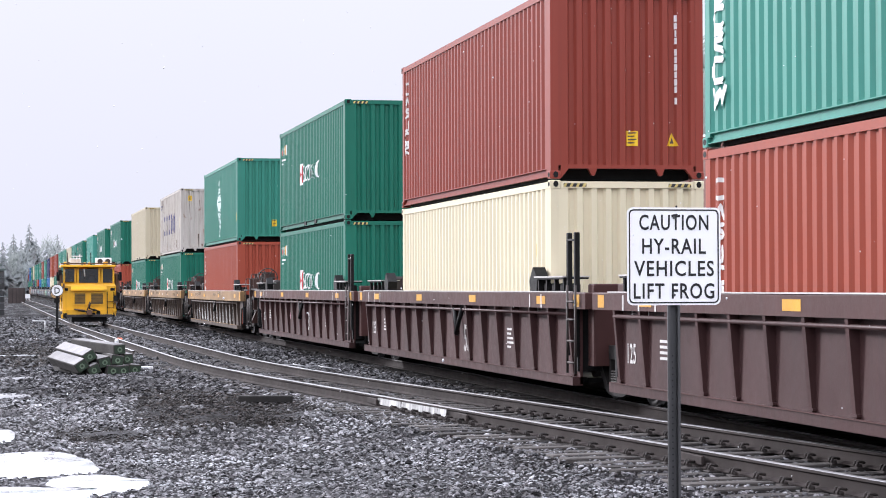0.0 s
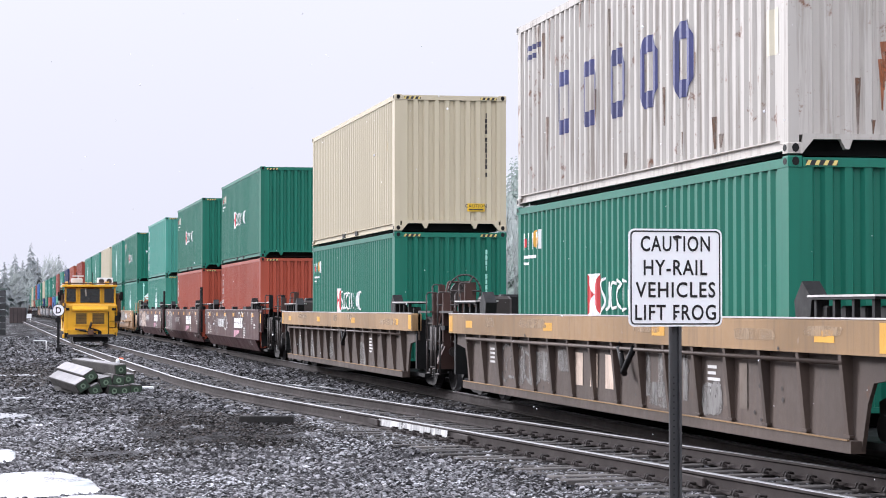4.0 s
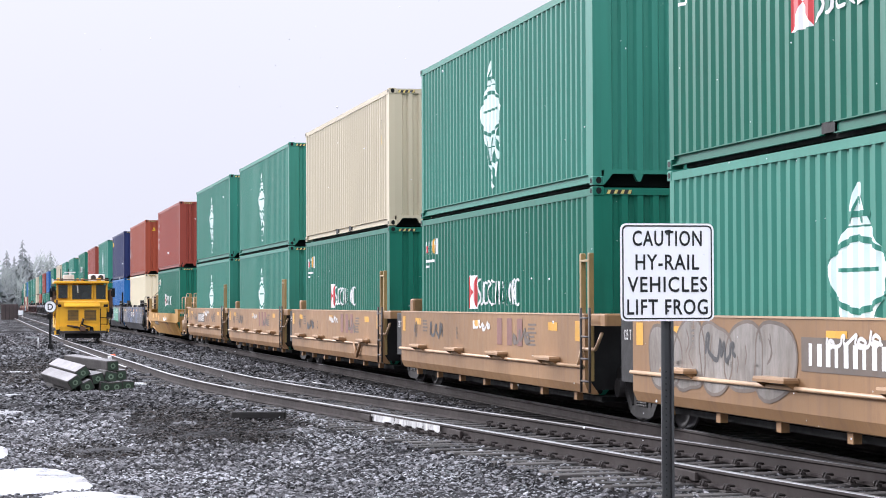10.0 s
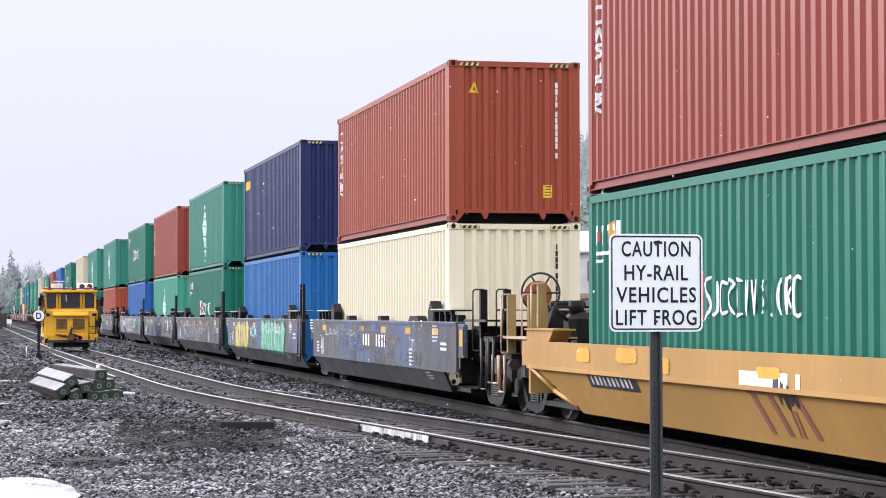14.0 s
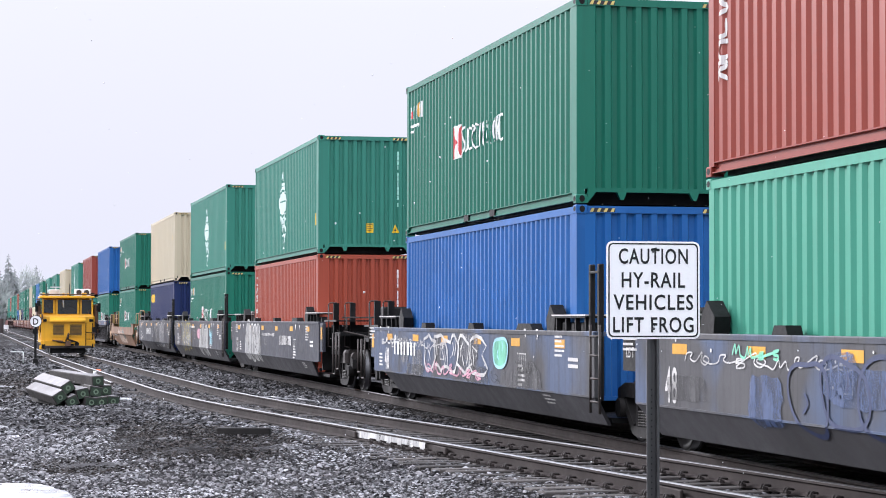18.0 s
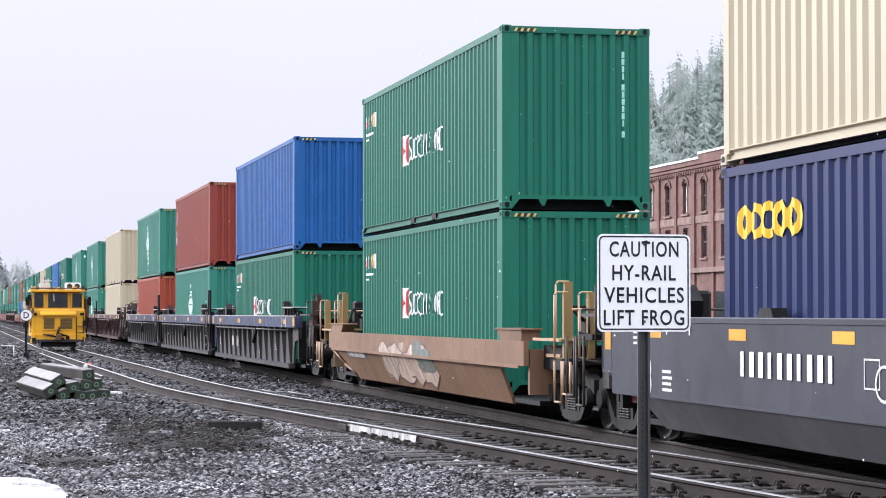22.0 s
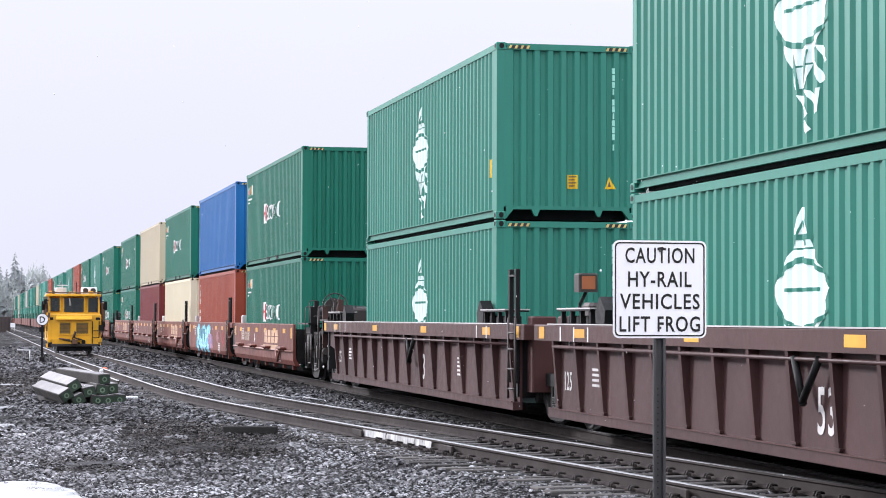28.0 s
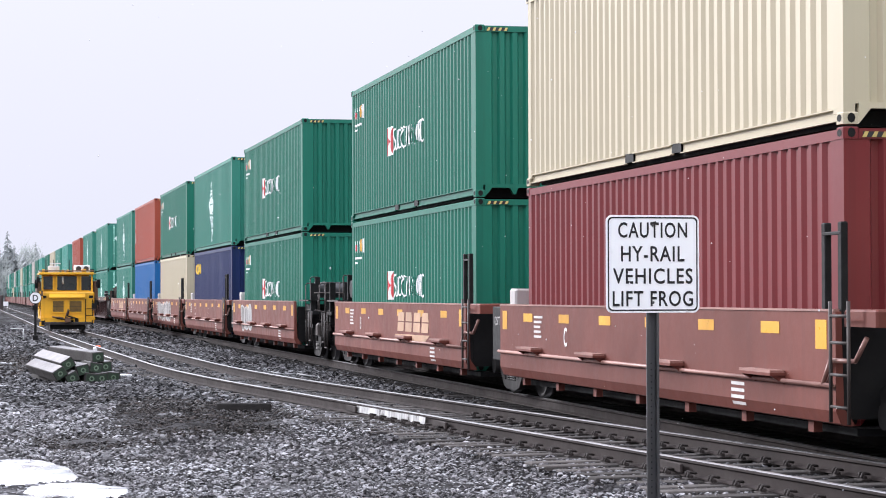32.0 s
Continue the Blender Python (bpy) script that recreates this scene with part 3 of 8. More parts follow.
def block_logo(root):
    """Five tall dark blue rings on the grey box."""
    polys = []
    for k in range(5):
        y = 9.3 - k * 1.42
        for s in (-1, 1):
            polys.append([(y + s * 0.36, 1.16), (y + s * 0.2, 1.16), (y + s * 0.2, 1.66), (y + s * 0.36, 1.66)][::s])
        polys += [[(y - 0.36, 1.66), (y + 0.36, 1.66), (y + 0.2, 1.88), (y - 0.2, 1.88)], [(y - 0.36, 1.16), (y + 0.36, 1.16), (y + 0.2, 0.94), (y - 0.2, 0.94)][::-1]]
    part("logo_rings", on_side(polys), navy_ink, root, "row of five tall dark blue rings")
    part("logo_mark", on_side([rect(10.6, 11.6, 2.42, 2.5), rect(10.9, 11.6, 2.28, 2.36)]), navy_ink, root, "short dark blue bars")
    rn = random.Random(15)
    for name, put, lo, hi, count in (("rust_streak", on_side, 0.4, 11.9, 34), ("rust_streak", on_end, -1.1, 1.1, 16)):
        polys = []
        for k in range(count):
            a, w, ln = rn.uniform(lo, hi), rn.uniform(0.01, 0.045), rn.uniform(0.15, 0.8)
            z = 2.75 if k % 3 == 0 else 0.22 + ln if k % 3 == 1 else rn.uniform(0.9, 2.6)
            polys.append([(a - w, z), (a - w * 0.4, max(0.2, z - ln)), (a + w * 0.3, max(0.2, z - ln)), (a + w, z)][::-1])
        part(name, put(polys, lift=0.003), rust_brown, root, "thin brown rust streaks")
    part("rust_edge", Build().prism([(CW / 2 - 0.1, 0.2), (CW / 2 - 0.02, 0.2), (CW / 2 - 0.02, CH - 0.2), (CW / 2 - 0.07, CH - 0.6)], 1, 0.006, 0.011), rust_run, root, "rusty corner post edge")
    part("repair_patch", on_side([rect(0.3, 0.75, 1.1, 1.6)]), cream_patch, root, "pale repair patch")
    runs = []
    for k in range(15):
        a, z, ln, w = rn.uniform(-0.15, 0.62), rn.uniform(0.85, 1.25), rn.uniform(0.15, 0.55), rn.uniform(0.012, 0.05)
        runs.append([(a - w * 0.3, z - ln), (a + w * 0.3, z - ln), (a + w, z), (a - w, z)])
    part("rust_run", on_end(runs), rust_run, root, "orange rust stain")


def bar_logo(root):
    polys = []
    for k in range(5):
        ring = [(11.5 - k * 0.36 + 0.15 * math.cos(a * math.pi / 6), 2.26 + 0.15 * math.sin(a * math.pi / 6)) for a in range(12)]
        polys += ribbon(ring, 0.1, True)
    part("logo_mark", on_side(polys), yellow_ink, root, "yellow row of five thick rings")


cream_patch = surface("pale_patch_paint", (0.6, 0.55, 0.42), 0.6, vary=0.3)
rust_brown = surface("brown_rust_stain", (0.16, 0.085, 0.05), 0.8, vary=0.5, grain=10, worn=0.6)
rust_run = surface("orange_rust", (0.33, 0.11, 0.045), 0.8, vary=0.5, grain=10, worn=0.5)

DESIGNS = {
    # key: paint, fork pockets, extras, label
    "teal": ("teal", False, "tall_code", "faded light teal corrugated steel shipping container with scuffs"),
    "red": ("red", False, "side_column", "weathered brick-red corrugated steel shipping container"),
    "brown": ("brown", False, "side_column_labels", "dark red-brown corrugated steel shipping container with yellow labels"),
    "orange": ("orange", False, "side_column_labels2", "orange-brown corrugated steel shipping container, slightly rusted"),
    "maroon": ("maroon", False, "", "dull maroon corrugated steel shipping container"),
    "cream": ("cream", True, "caution", "cream-coloured corrugated steel shipping container"),
    "cream_light": ("cream_light", True, "caution", "pale cream corrugated steel shipping container, freshly painted"),
    "flag": ("deep_green", True, "flag", "dark green steel shipping container with red and white flag mark"),
    "plain_green": ("deep_green", True, "", "plain dark green corrugated steel shipping container"),
    "diamond": ("jade", False, "diamond", "jade green steel shipping container with a tall white diamond emblem"),
    "diamond_labels": ("jade", False, "diamond_labels", "jade green steel shipping container with diamond emblem and yellow labels"),
    "diamond_pale": ("jade_pale", False, "diamond", "pale green corrugated steel shipping container with a white diamond emblem"),
    "diamond_doors": ("jade", False, "diamond_doors", "jade green shipping container with its door end showing"),
    "grey": ("grey", False, "rings", "rust-streaked light grey shipping container with blue ring marks"),
    "navy": ("navy", False, "navy", "navy blue corrugated steel shipping container"),
    "navy_bar": ("navy", False, "bar", "navy blue corrugated steel shipping container with a yellow block mark"),
    "blue": ("blue", False, "", "bright blue corrugated steel shipping container"),
    "blue_patched": ("blue_patched", False, "", "blue corrugated steel shipping container with repainted patches"),
}
MADE = {}


def container(design, group):
    """A new container, the first of its design built, the others copied."""
    if design in MADE:
        return copy_thing(MADE[design], Matrix())
    key, pockets, extra, label = DESIGNS[design]
    root = thing("shipping_container", label, "container", group)
    mt = PAINT[key]
    box_body(root, mt, pockets, doors=extra == "diamond_doors")
    if extra != "diamond_doors":
        hazard(root)
    if extra == "flag":
        flag_logo(root)
        code_column(root, aqua, seed=5)
    elif extra.startswith("diamond"):
        diamond_logo(root, mt)
        if extra == "diamond_doors":
            dm = [(-0.78, 1.95), (-0.55, 2.18), (-0.32, 1.95), (-0.55, 1.72)]
            part("logo_diamond", Build().add([(x, 0.008, z) for x, z in dm], [(0, 1, 2, 3)]), pale_green, root, "small white diamond emblem")
        else:
            code_column(root, aqua, seed=3)
        if extra == "diamond_labels":
            labels_end(root, [("square", 0.08, 0.62), ("triangle", 0.72, 0.6)])
            part("side_labels", on_side([rect(0.42, 0.55, 0.7, 1.0)]), yellow_ink, root, "small yellow label")
    elif extra.startswith("side_column"):
        side_column(root, white_worn)
        code_column(root, white, seed=7)
        if extra == "side_column_labels":
            labels_end(root, [("square", 0.08, 0.62), ("triangle", 0.72, 0.6)])
        if extra == "side_column_labels2":
            labels_end(root, [("square", 0.62, 0.55), ("triangle", -0.75, 2.4)])
    elif extra == "caution":
        labels_end(root, [("caution", 0.55, 0.5)])
        code_column(root, black_ink, seed=9)
        part("side_labels", on_side([rect(0.9, 0.98, 1.75, 1.95)]), yellow_ink, root, "small yellow label")
        part("side_labels", on_side([rect(0.92, 0.96, 2.1, 2.3)]), black_ink, root)
    elif extra == "rings":
        block_logo(root)
        code_column(root, navy_ink, seed=9)
        labels_end(root, [("square", -0.78, 2.45), ("triangle", -0.05, 2.0)])
    elif extra == "navy":
        code_column(root, white_worn, seed=2)
        labels_end(root, [("triangle", 0.72, 0.35)])
        part("logo_mark", on_side([rect(10.6, 11.7, 2.2, 2.46)]), yellow_ink, root, "yellow block mark")
    elif extra == "bar":
        bar_logo(root)
        code_column(root, white_worn, seed=2)
    elif extra == "tall_code":
        part("side_column", on_side([p for k in range(7) for p in hook(k * 5 + 1, 11.85, 2.3 - k * 0.31, 0.5, 0.24, 0.08)]), white, root, "tall row of white painted strokes")
        code_column(root, aqua, seed=8)
        labels_end(root, [("triangle", 0.1, 2.25)])
    else:
        code_column(root, white_worn if key != "blue_patched" else pale_green, seed=11)
    MADE[design] = root
    return root

# ---- well cars ----
HW = 1.5          # half the width of a car


def truck_meshes():
    """Meshes of a two-axle truck, centred on its bolster, z from the rail heads."""
    out = {}
    out["bolster"] = Build().box(-1.0, 1.0, -0.22, 0.22, 0.42, 0.66).mesh("truck", steel_dark)
    fr = Build()
    # side frame: rim pieces round the spring window and two oval openings
    fr.prism([(-1.12, 0.5), (-1.12, 0.7), (-0.8, 0.79), (0.8, 0.79), (1.12, 0.7), (1.12, 0.5), (0.86, 0.6), (-0.86, 0.6)], 0, -0.06, 0.06)
    fr.prism([(-0.48, 0.14), (-0.48, 0.24), (0.48, 0.24), (0.48, 0.14), (0.3, 0.1), (-0.3, 0.1)], 0, -0.06, 0.06)
    for s in (-1, 1):
        fr.prism([(s * 0.48, 0.14), (s * 0.95, 0.56), (s * 0.84, 0.62), (s * 0.42, 0.26)][::s], 0, -0.06, 0.06)
        fr.prism([(s * 0.26, 0.22), (s * 0.36, 0.22), (s * 0.36, 0.64), (s * 0.26, 0.64)][::s], 0, -0.05, 0.05)
        fr.tube((-0.13, s * 0.89, 0.457), (0.06, s * 0.89, 0.457), 0.13, 12)
    out["side_frame"] = fr.mesh("side_frame", surface("dusty_cast_steel", (0.013, 0.0115, 0.011), 0.7, vary=0.5, spec=0.2))
    sp = Build()
    for yy in (-0.15, 0.0, 0.15):
        for k in range(6):
            sp.ring((0, yy, 0.26 + k * 0.035), 2, 0.062, 0.012, 9)
    out["spring"] = sp.mesh("spring", spring_steel)
    wh = Build()
    prof = [(0.10, -0.06), (0.14, -0.06), (0.36, -0.015), (0.40, -0.05), (0.457, -0.05), (0.462, 0.045), (0.485, 0.05), (0.485, 0.08), (0.40, 0.08), (0.36, 0.02), (0.14, 0.06), (0.10, 0.06)]
    n = 28
    v = [(b, a * math.cos(2 * math.pi * i / n), a * math.sin(2 * math.pi * i / n)) for i in range(n) for a, b in prof]
    k = len(prof)
    for j in range(k - 1):
        wh.f += [(i * k + j, i * k + j + 1, ((i + 1) % n) * k + j + 1, ((i + 1) % n) * k + j) for i in range(n)]
        wh.m += [1 if j in (4,) else 0] * n
        wh.s += [True] * n
    wh.v = v
    wh.tube((-0.09, 0, 0), (0.09, 0, 0), 0.1, 12)
    out["wheel"] = wh.mesh("wheel", [wheel_steel, bright_steel])
    out["axle"] = Build().tube((-0.95, 0, 0), (0.95, 0, 0), 0.075, 10).mesh("axle", steel_dark)
    return out


TRUCK = truck_meshes()


def truck(root, y):
    tr = part("truck", TRUCK["bolster"], None, root, "sooty two-axle truck", (0, y, 0))
    for s in (-1, 1):
        part("side_frame", TRUCK["side_frame"], None, tr, "", Matrix.Translation((s * 0.99, 0, 0)) @ Matrix.Diagonal((-s, 1, 1, 1)) if s > 0 else (s * 0.99, 0, 0))
        part("spring", TRUCK["spring"], None, tr, "grey coil springs", (s * 1.0, 0, 0))
    for yy in (-0.89, 0.89):
        part("axle", TRUCK["axle"], None, tr, "", (0, yy, 0.457))
        for s in (-1, 1):
            part("wheel", TRUCK["wheel"], None, tr, "steel wheel with a bright tread", Matrix.Translation((s * 0.745, yy, 0.457)) @ Matrix.Rotation(0 if s < 0 else math.pi, 4, "Z"))


def mirror_both(root, name, make, mats, label=""):
    """A part on the near side and its twin on the far side."""
    for s in (-1, 1):
        part(name, make(s), mats, root, label)


def side_ribbed(s, y0, y1, cut0, cut1, top):
    """Sheet, bottom flange and cut-away ends of a ribbed side; s is the side."""
    bd = Build()
    xs, zb = s * (HW - 0.13), 0.24
    a, b = y0 + cut0, y1 - cut1
    x0, x1 = sorted((s * HW - s * 0.17, s * HW - s * 0.02))
    bd.box(x0, x1, a, b, zb - 0.02, zb + 0.1)
    bd.box(min(xs, xs - s * 0.04), max(xs, xs - s * 0.04), a, b, zb, top)
    for y, c in ((a, cut0), (b, -cut1)):
        if c:
            sg = 1 if c > 0 else -1
            bd.prism([(y, zb), (y, top), (y - c, top), (y - c, 0.98), (y - sg * 0.3, 0.9), (y - sg * 0.16, 0.7)][::sg], 0, min(xs, xs - s * 0.04), max(xs, xs - s * 0.04))
    return bd


def rib_piece(top, chord, wide=0.085):
    """One tapered upright rib, outward along -x, on the sheet."""
    bd = Build()
    x = -(HW - 0.13)
    pts = [(x, 0.3), (x - 0.035, 0.3), (x - 0.12, top - chord), (x, top - chord)]
    bd.prism(pts, 1, -wide / 2, wide / 2)
    bd.box(x - 0.05, x - 0.0, -wide / 2 - 0.04, wide / 2 + 0.04, 0.36, 0.385)
    return bd


RIBS = {}


def decal(root, name, polys, mt, label="", skin=-HW - 0.004, lift=0.0):
    """Flat convex shapes (along, up) on the side that looks to the road; skin lists its slopes (z0, x0, z1, x1)."""
    bd = Build()
    slopes = skin if isinstance(skin, list) else [(-9, skin, 9, skin)]
    for num, poly in enumerate(polys):
        for z0, x0, z1, x1 in slopes:
            q = clip(list(poly), 1, z0, z1)
            if q:
                bd.add([(x0 + (x1 - x0) * (p[1] - z0) / (z1 - z0) - 0.00003 * (num % 20) - lift, p[0], p[1]) for p in q], [tuple(range(len(q)))])
    return part(name, bd, mt, root, label)


def stencil(root, text, y, z, h, mt, skin=-HW - 0.005, squeeze=0.72):
    vs, fs = letters(text, h, squeeze)
    x = skin
    if isinstance(skin, list):
        x = min(x0 + (x1 - x0) * (w - z0) / (z1 - z0) for w in (z, z + h) for z0, x0, z1, x1 in skin if z0 <= w <= z1) - 0.003
    return part("stencil", Build().add([(x, y - a, z + b) for a, b in vs], fs), mt, root, "stencilled " + text)


def bars(y, z, rows, w, h=0.035, gap=0.035, ragged=0):
    rn = random.Random(int(y * 31 + z * 17))
    return [rect(y - w * (1 - ragged * rn.random()), y, z - k * (h + gap) - h, z - k * (h + gap)) for k in range(rows)]


def flow(pts, n=4, closed=False):
    """A soft curve through the points."""
    k, out = len(pts), []
    for i in range(k if closed else k - 1):
        p = [pts[(i + d) % k] if closed else pts[max(0, min(k - 1, i + d))] for d in (-1, 0, 1, 2)]
        for j in range(n):
            t = j / n
            out.append(tuple(0.5 * (2 * p[1][c] + (p[2][c] - p[0][c]) * t + (2 * p[0][c] - 5 * p[1][c] + 4 * p[2][c] - p[3][c]) * t * t + (3 * p[1][c] - p[0][c] - 3 * p[2][c] + p[3][c]) * t ** 3) for c in (0, 1)))
    return out if closed else out + [pts[-1]]


def ribbon(pts, t, closed=False):
    """A sprayed line of width t along the points, thinner at its open ends."""
    k, left, right = len(pts), [], []
    for i in range(k):
        a, b = (pts[i - 1], pts[(i + 1) % k]) if closed else (pts[max(0, i - 1)], pts[min(k - 1, i + 1)])
        dx, dz = b[0] - a[0], b[1] - a[1]
        ln = math.hypot(dx, dz) or 1
        w = t / 2 * (1 if closed or 0 < i < k - 1 else 0.5)
        left.append((pts[i][0] - dz / ln * w, pts[i][1] + dx / ln * w))
        right.append((pts[i][0] + dz / ln * w, pts[i][1] - dx / ln * w))
    return [[left[i], left[(i + 1) % k], right[(i + 1) % k], right[i]] for i in range(k if closed else k - 1)]


def fan(pts, c):
    return [[c, pts[i], pts[(i + 1) % len(pts)]] for i in range(len(pts))]


def bubbles(y, z, w, h, n, seed, t):
    """Fat rounded sprayed forms side by side: their fields and their lines."""
    rn, field, line = random.Random(seed), [], []
    for k in range(n):
        c = (y - w * (k + 0.5) / n, z + h * rn.uniform(-0.05, 0.05))
        rx, rz, lean = w / n * rn.uniform(0.54, 0.66), h / 2 * rn.uniform(0.82, 1.0), rn.uniform(-0.12, 0.2)
        f1, f2, a2, a3 = rn.uniform(0, 6.3), rn.uniform(0, 6.3), rn.uniform(0.04, 0.14), rn.uniform(0.03, 0.1)
        pts = []
        for i in range(28):
            a = 2 * math.pi * i / 28
            ca, sa = math.cos(a), math.sin(a)
            r = (abs(ca) ** 2.8 + abs(sa) ** 2.8) ** (-1 / 2.8) * (1 + a2 * math.sin(2 * a + f1) + a3 * math.sin(3 * a + f2))
            pts.append((c[0] + rx * r * ca + lean * rz * r * sa, c[1] + rz * r * sa))
        field += fan(pts, c)
        line += ribbon(pts, t, True)
        for j in range(rn.choice((1, 2, 2))):
            u, b, q = rn.uniform(-0.35, 0.35) * rx, rn.uniform(-0.3, 0.3) * rx, rn.uniform(-0.5, 0.1) * rz
            line += ribbon(flow([(c[0] + u, c[1] + q), (c[0] + u + b, c[1] + q + 0.3 * rz), (c[0] + u + 0.3 * b, c[1] + q + rn.uniform(0.5, 0.8) * rz)]), t * 0.8)
    return field, line


def spikes(y, z, w, h, n, seed, t):
    """Tall pointed sprayed forms locked into each other: their fields and their lines."""
    rn, field, line = random.Random(seed), [], []
    for k in range(n):
        c = (y - w * (k + 0.5) / n, z)
        rx, rz, lean = w / n * rn.uniform(0.62, 0.85), h / 2, rn.uniform(-0.25, 0.25)
        pts = []
        for i, a in enumerate((8, 38, 68, 92, 118, 150, 178, 206, 238, 266, 296, 330)):
            a = radians(a + rn.uniform(-9, 9))
            ca, sa = math.cos(a), math.sin(a)
            r = rn.uniform(0.75, 1.15) if i % 2 else rn.uniform(0.5, 1.0)
            u = max(-1.0, min(1.0, r * sa * 1.25))
            pts.append((c[0] + rx * r * ca + lean * rz * u, c[1] + rz * u))
        field += fan(pts, c)
        line += ribbon(pts, t, True)
        for j in range(rn.choice((2, 3))):
            u, q = rn.uniform(-0.6, 0.6) * rx, rn.uniform(-0.75, 0.0) * rz
            line += ribbon([(c[0] + u, c[1] + q), (c[0] + u + rn.uniform(-0.3, 0.3) * rx, c[1] + q + 0.4 * rz), (c[0] + u + rn.uniform(-0.4, 0.4) * rx, c[1] + q + rn.uniform(0.6, 0.95) * rz)], t * 0.8)
    return field, line


def sprayed(make, y, z, w, h, n, seed, fill, line, label, t=0.05):
    """A sprayed piece: filled forms with a rim line."""
    a, b = make(y, z, w, h, n, seed, t)
    return ([(a, fill, label + ", filled")] if fill else []) + [(b, line, label + ", outlined")]


def scrawl(y, z, w, h, n, seed, t=0.03):
    """A quick looping hand-drawn line."""
    rn, pts = random.Random(seed), []
    for k in range(n):
        a = y - w * (k + 0.2) / n
        wide, tall, low = w / n * rn.uniform(0.5, 1.0), h * rn.uniform(0.5, 1.0), z - h / 2 + h * rn.uniform(0.0, 0.25)
        for u, v in rn.choice((((0, 0.1), (0.15, 0.9), (0.5, 0.95), (0.35, 0.4), (0.7, 0.1)), ((0.1, 1), (0.0, 0.3), (0.4, 0.0), (0.75, 0.4), (0.4, 0.7), (0.2, 0.35), (0.9, 0.1)),
                               ((0, 0), (0.3, 1.0), (0.4, 0.2), (0.7, 0.9), (0.85, 0)), ((0.6, 0.9), (0.1, 0.85), (0.15, 0.5), (0.6, 0.4), (0.5, 0.0), (0.05, 0.1)))):
            pts.append((a - wide * u, low + tall * v * 0.8))
    return ribbon(flow(pts, 5), t)


def buffed(y, z, w, h, n, seed):
    """Uneven rolled-over patches of cover paint."""
    rn, out = random.Random(seed), []
    for k in range(n):
        c = (y - w * rn.random(), z + h * rn.uniform(-0.25, 0.25))
        rx, rz = rn.uniform(0.25, 0.9), h * rn.uniform(0.2, 0.36)
        pts = []
        for i in range(24):
            a = 2 * math.pi * (i + 0.5) / 24
            ca, sa = math.cos(a), math.sin(a)
            r = (abs(ca) ** 6 + abs(sa) ** 6) ** (-1 / 6) * rn.uniform(0.86, 1.04)
            pts.append((c[0] + rx * r * ca, c[1] + rz * r * sa))
        out += fan(pts, c)
    return out


def speckle(y, z, w, h, n, seed, size=0.04):
    """Small round spots of paint."""
    rn, out = random.Random(seed), []
    for k in range(n):
        a, b, r = y - w * rn.random(), z + h * (rn.random() - 0.5), size * rn.uniform(0.5, 1.2)
        out.append([(a + r * math.cos(i * math.pi / 3) * 1.3, b + r * math.sin(i * math.pi / 3)) for i in range(6)])
    return out


step_pale = surface("pale_worn_steel", (0.5, 0.47, 0.45), 0.5, vary=0.3, grain=5, rust=0.15, rust_rgb=(0.25, 0.18, 0.14))
# brighter copies of the car paints, light on pipes and trim put into colour
pipe_tan = surface("sunlit_tan_pipe_paint", (0.44, 0.28, 0.16), 0.5, vary=0.3, grain=5)
pipe_oxide = surface("faded_oxide_pipe_paint", (0.3, 0.15, 0.12), 0.5, vary=0.35, grain=5, rust=0.2, rust_rgb=(0.1, 0.05, 0.04))
post_olive = surface("worn_yellow_post_paint", (0.25, 0.165, 0.055), 0.6, vary=0.35, rust=0.2)
tank_grey = surface("dark_grey_tank_paint", (0.03, 0.03, 0.032), 0.4, vary=0.3, streak=0.3)


post_rusty = surface("rust_brown_frame_paint", (0.06, 0.032, 0.026), 0.65, vary=0.4, rust=0.25, spec=0.2)


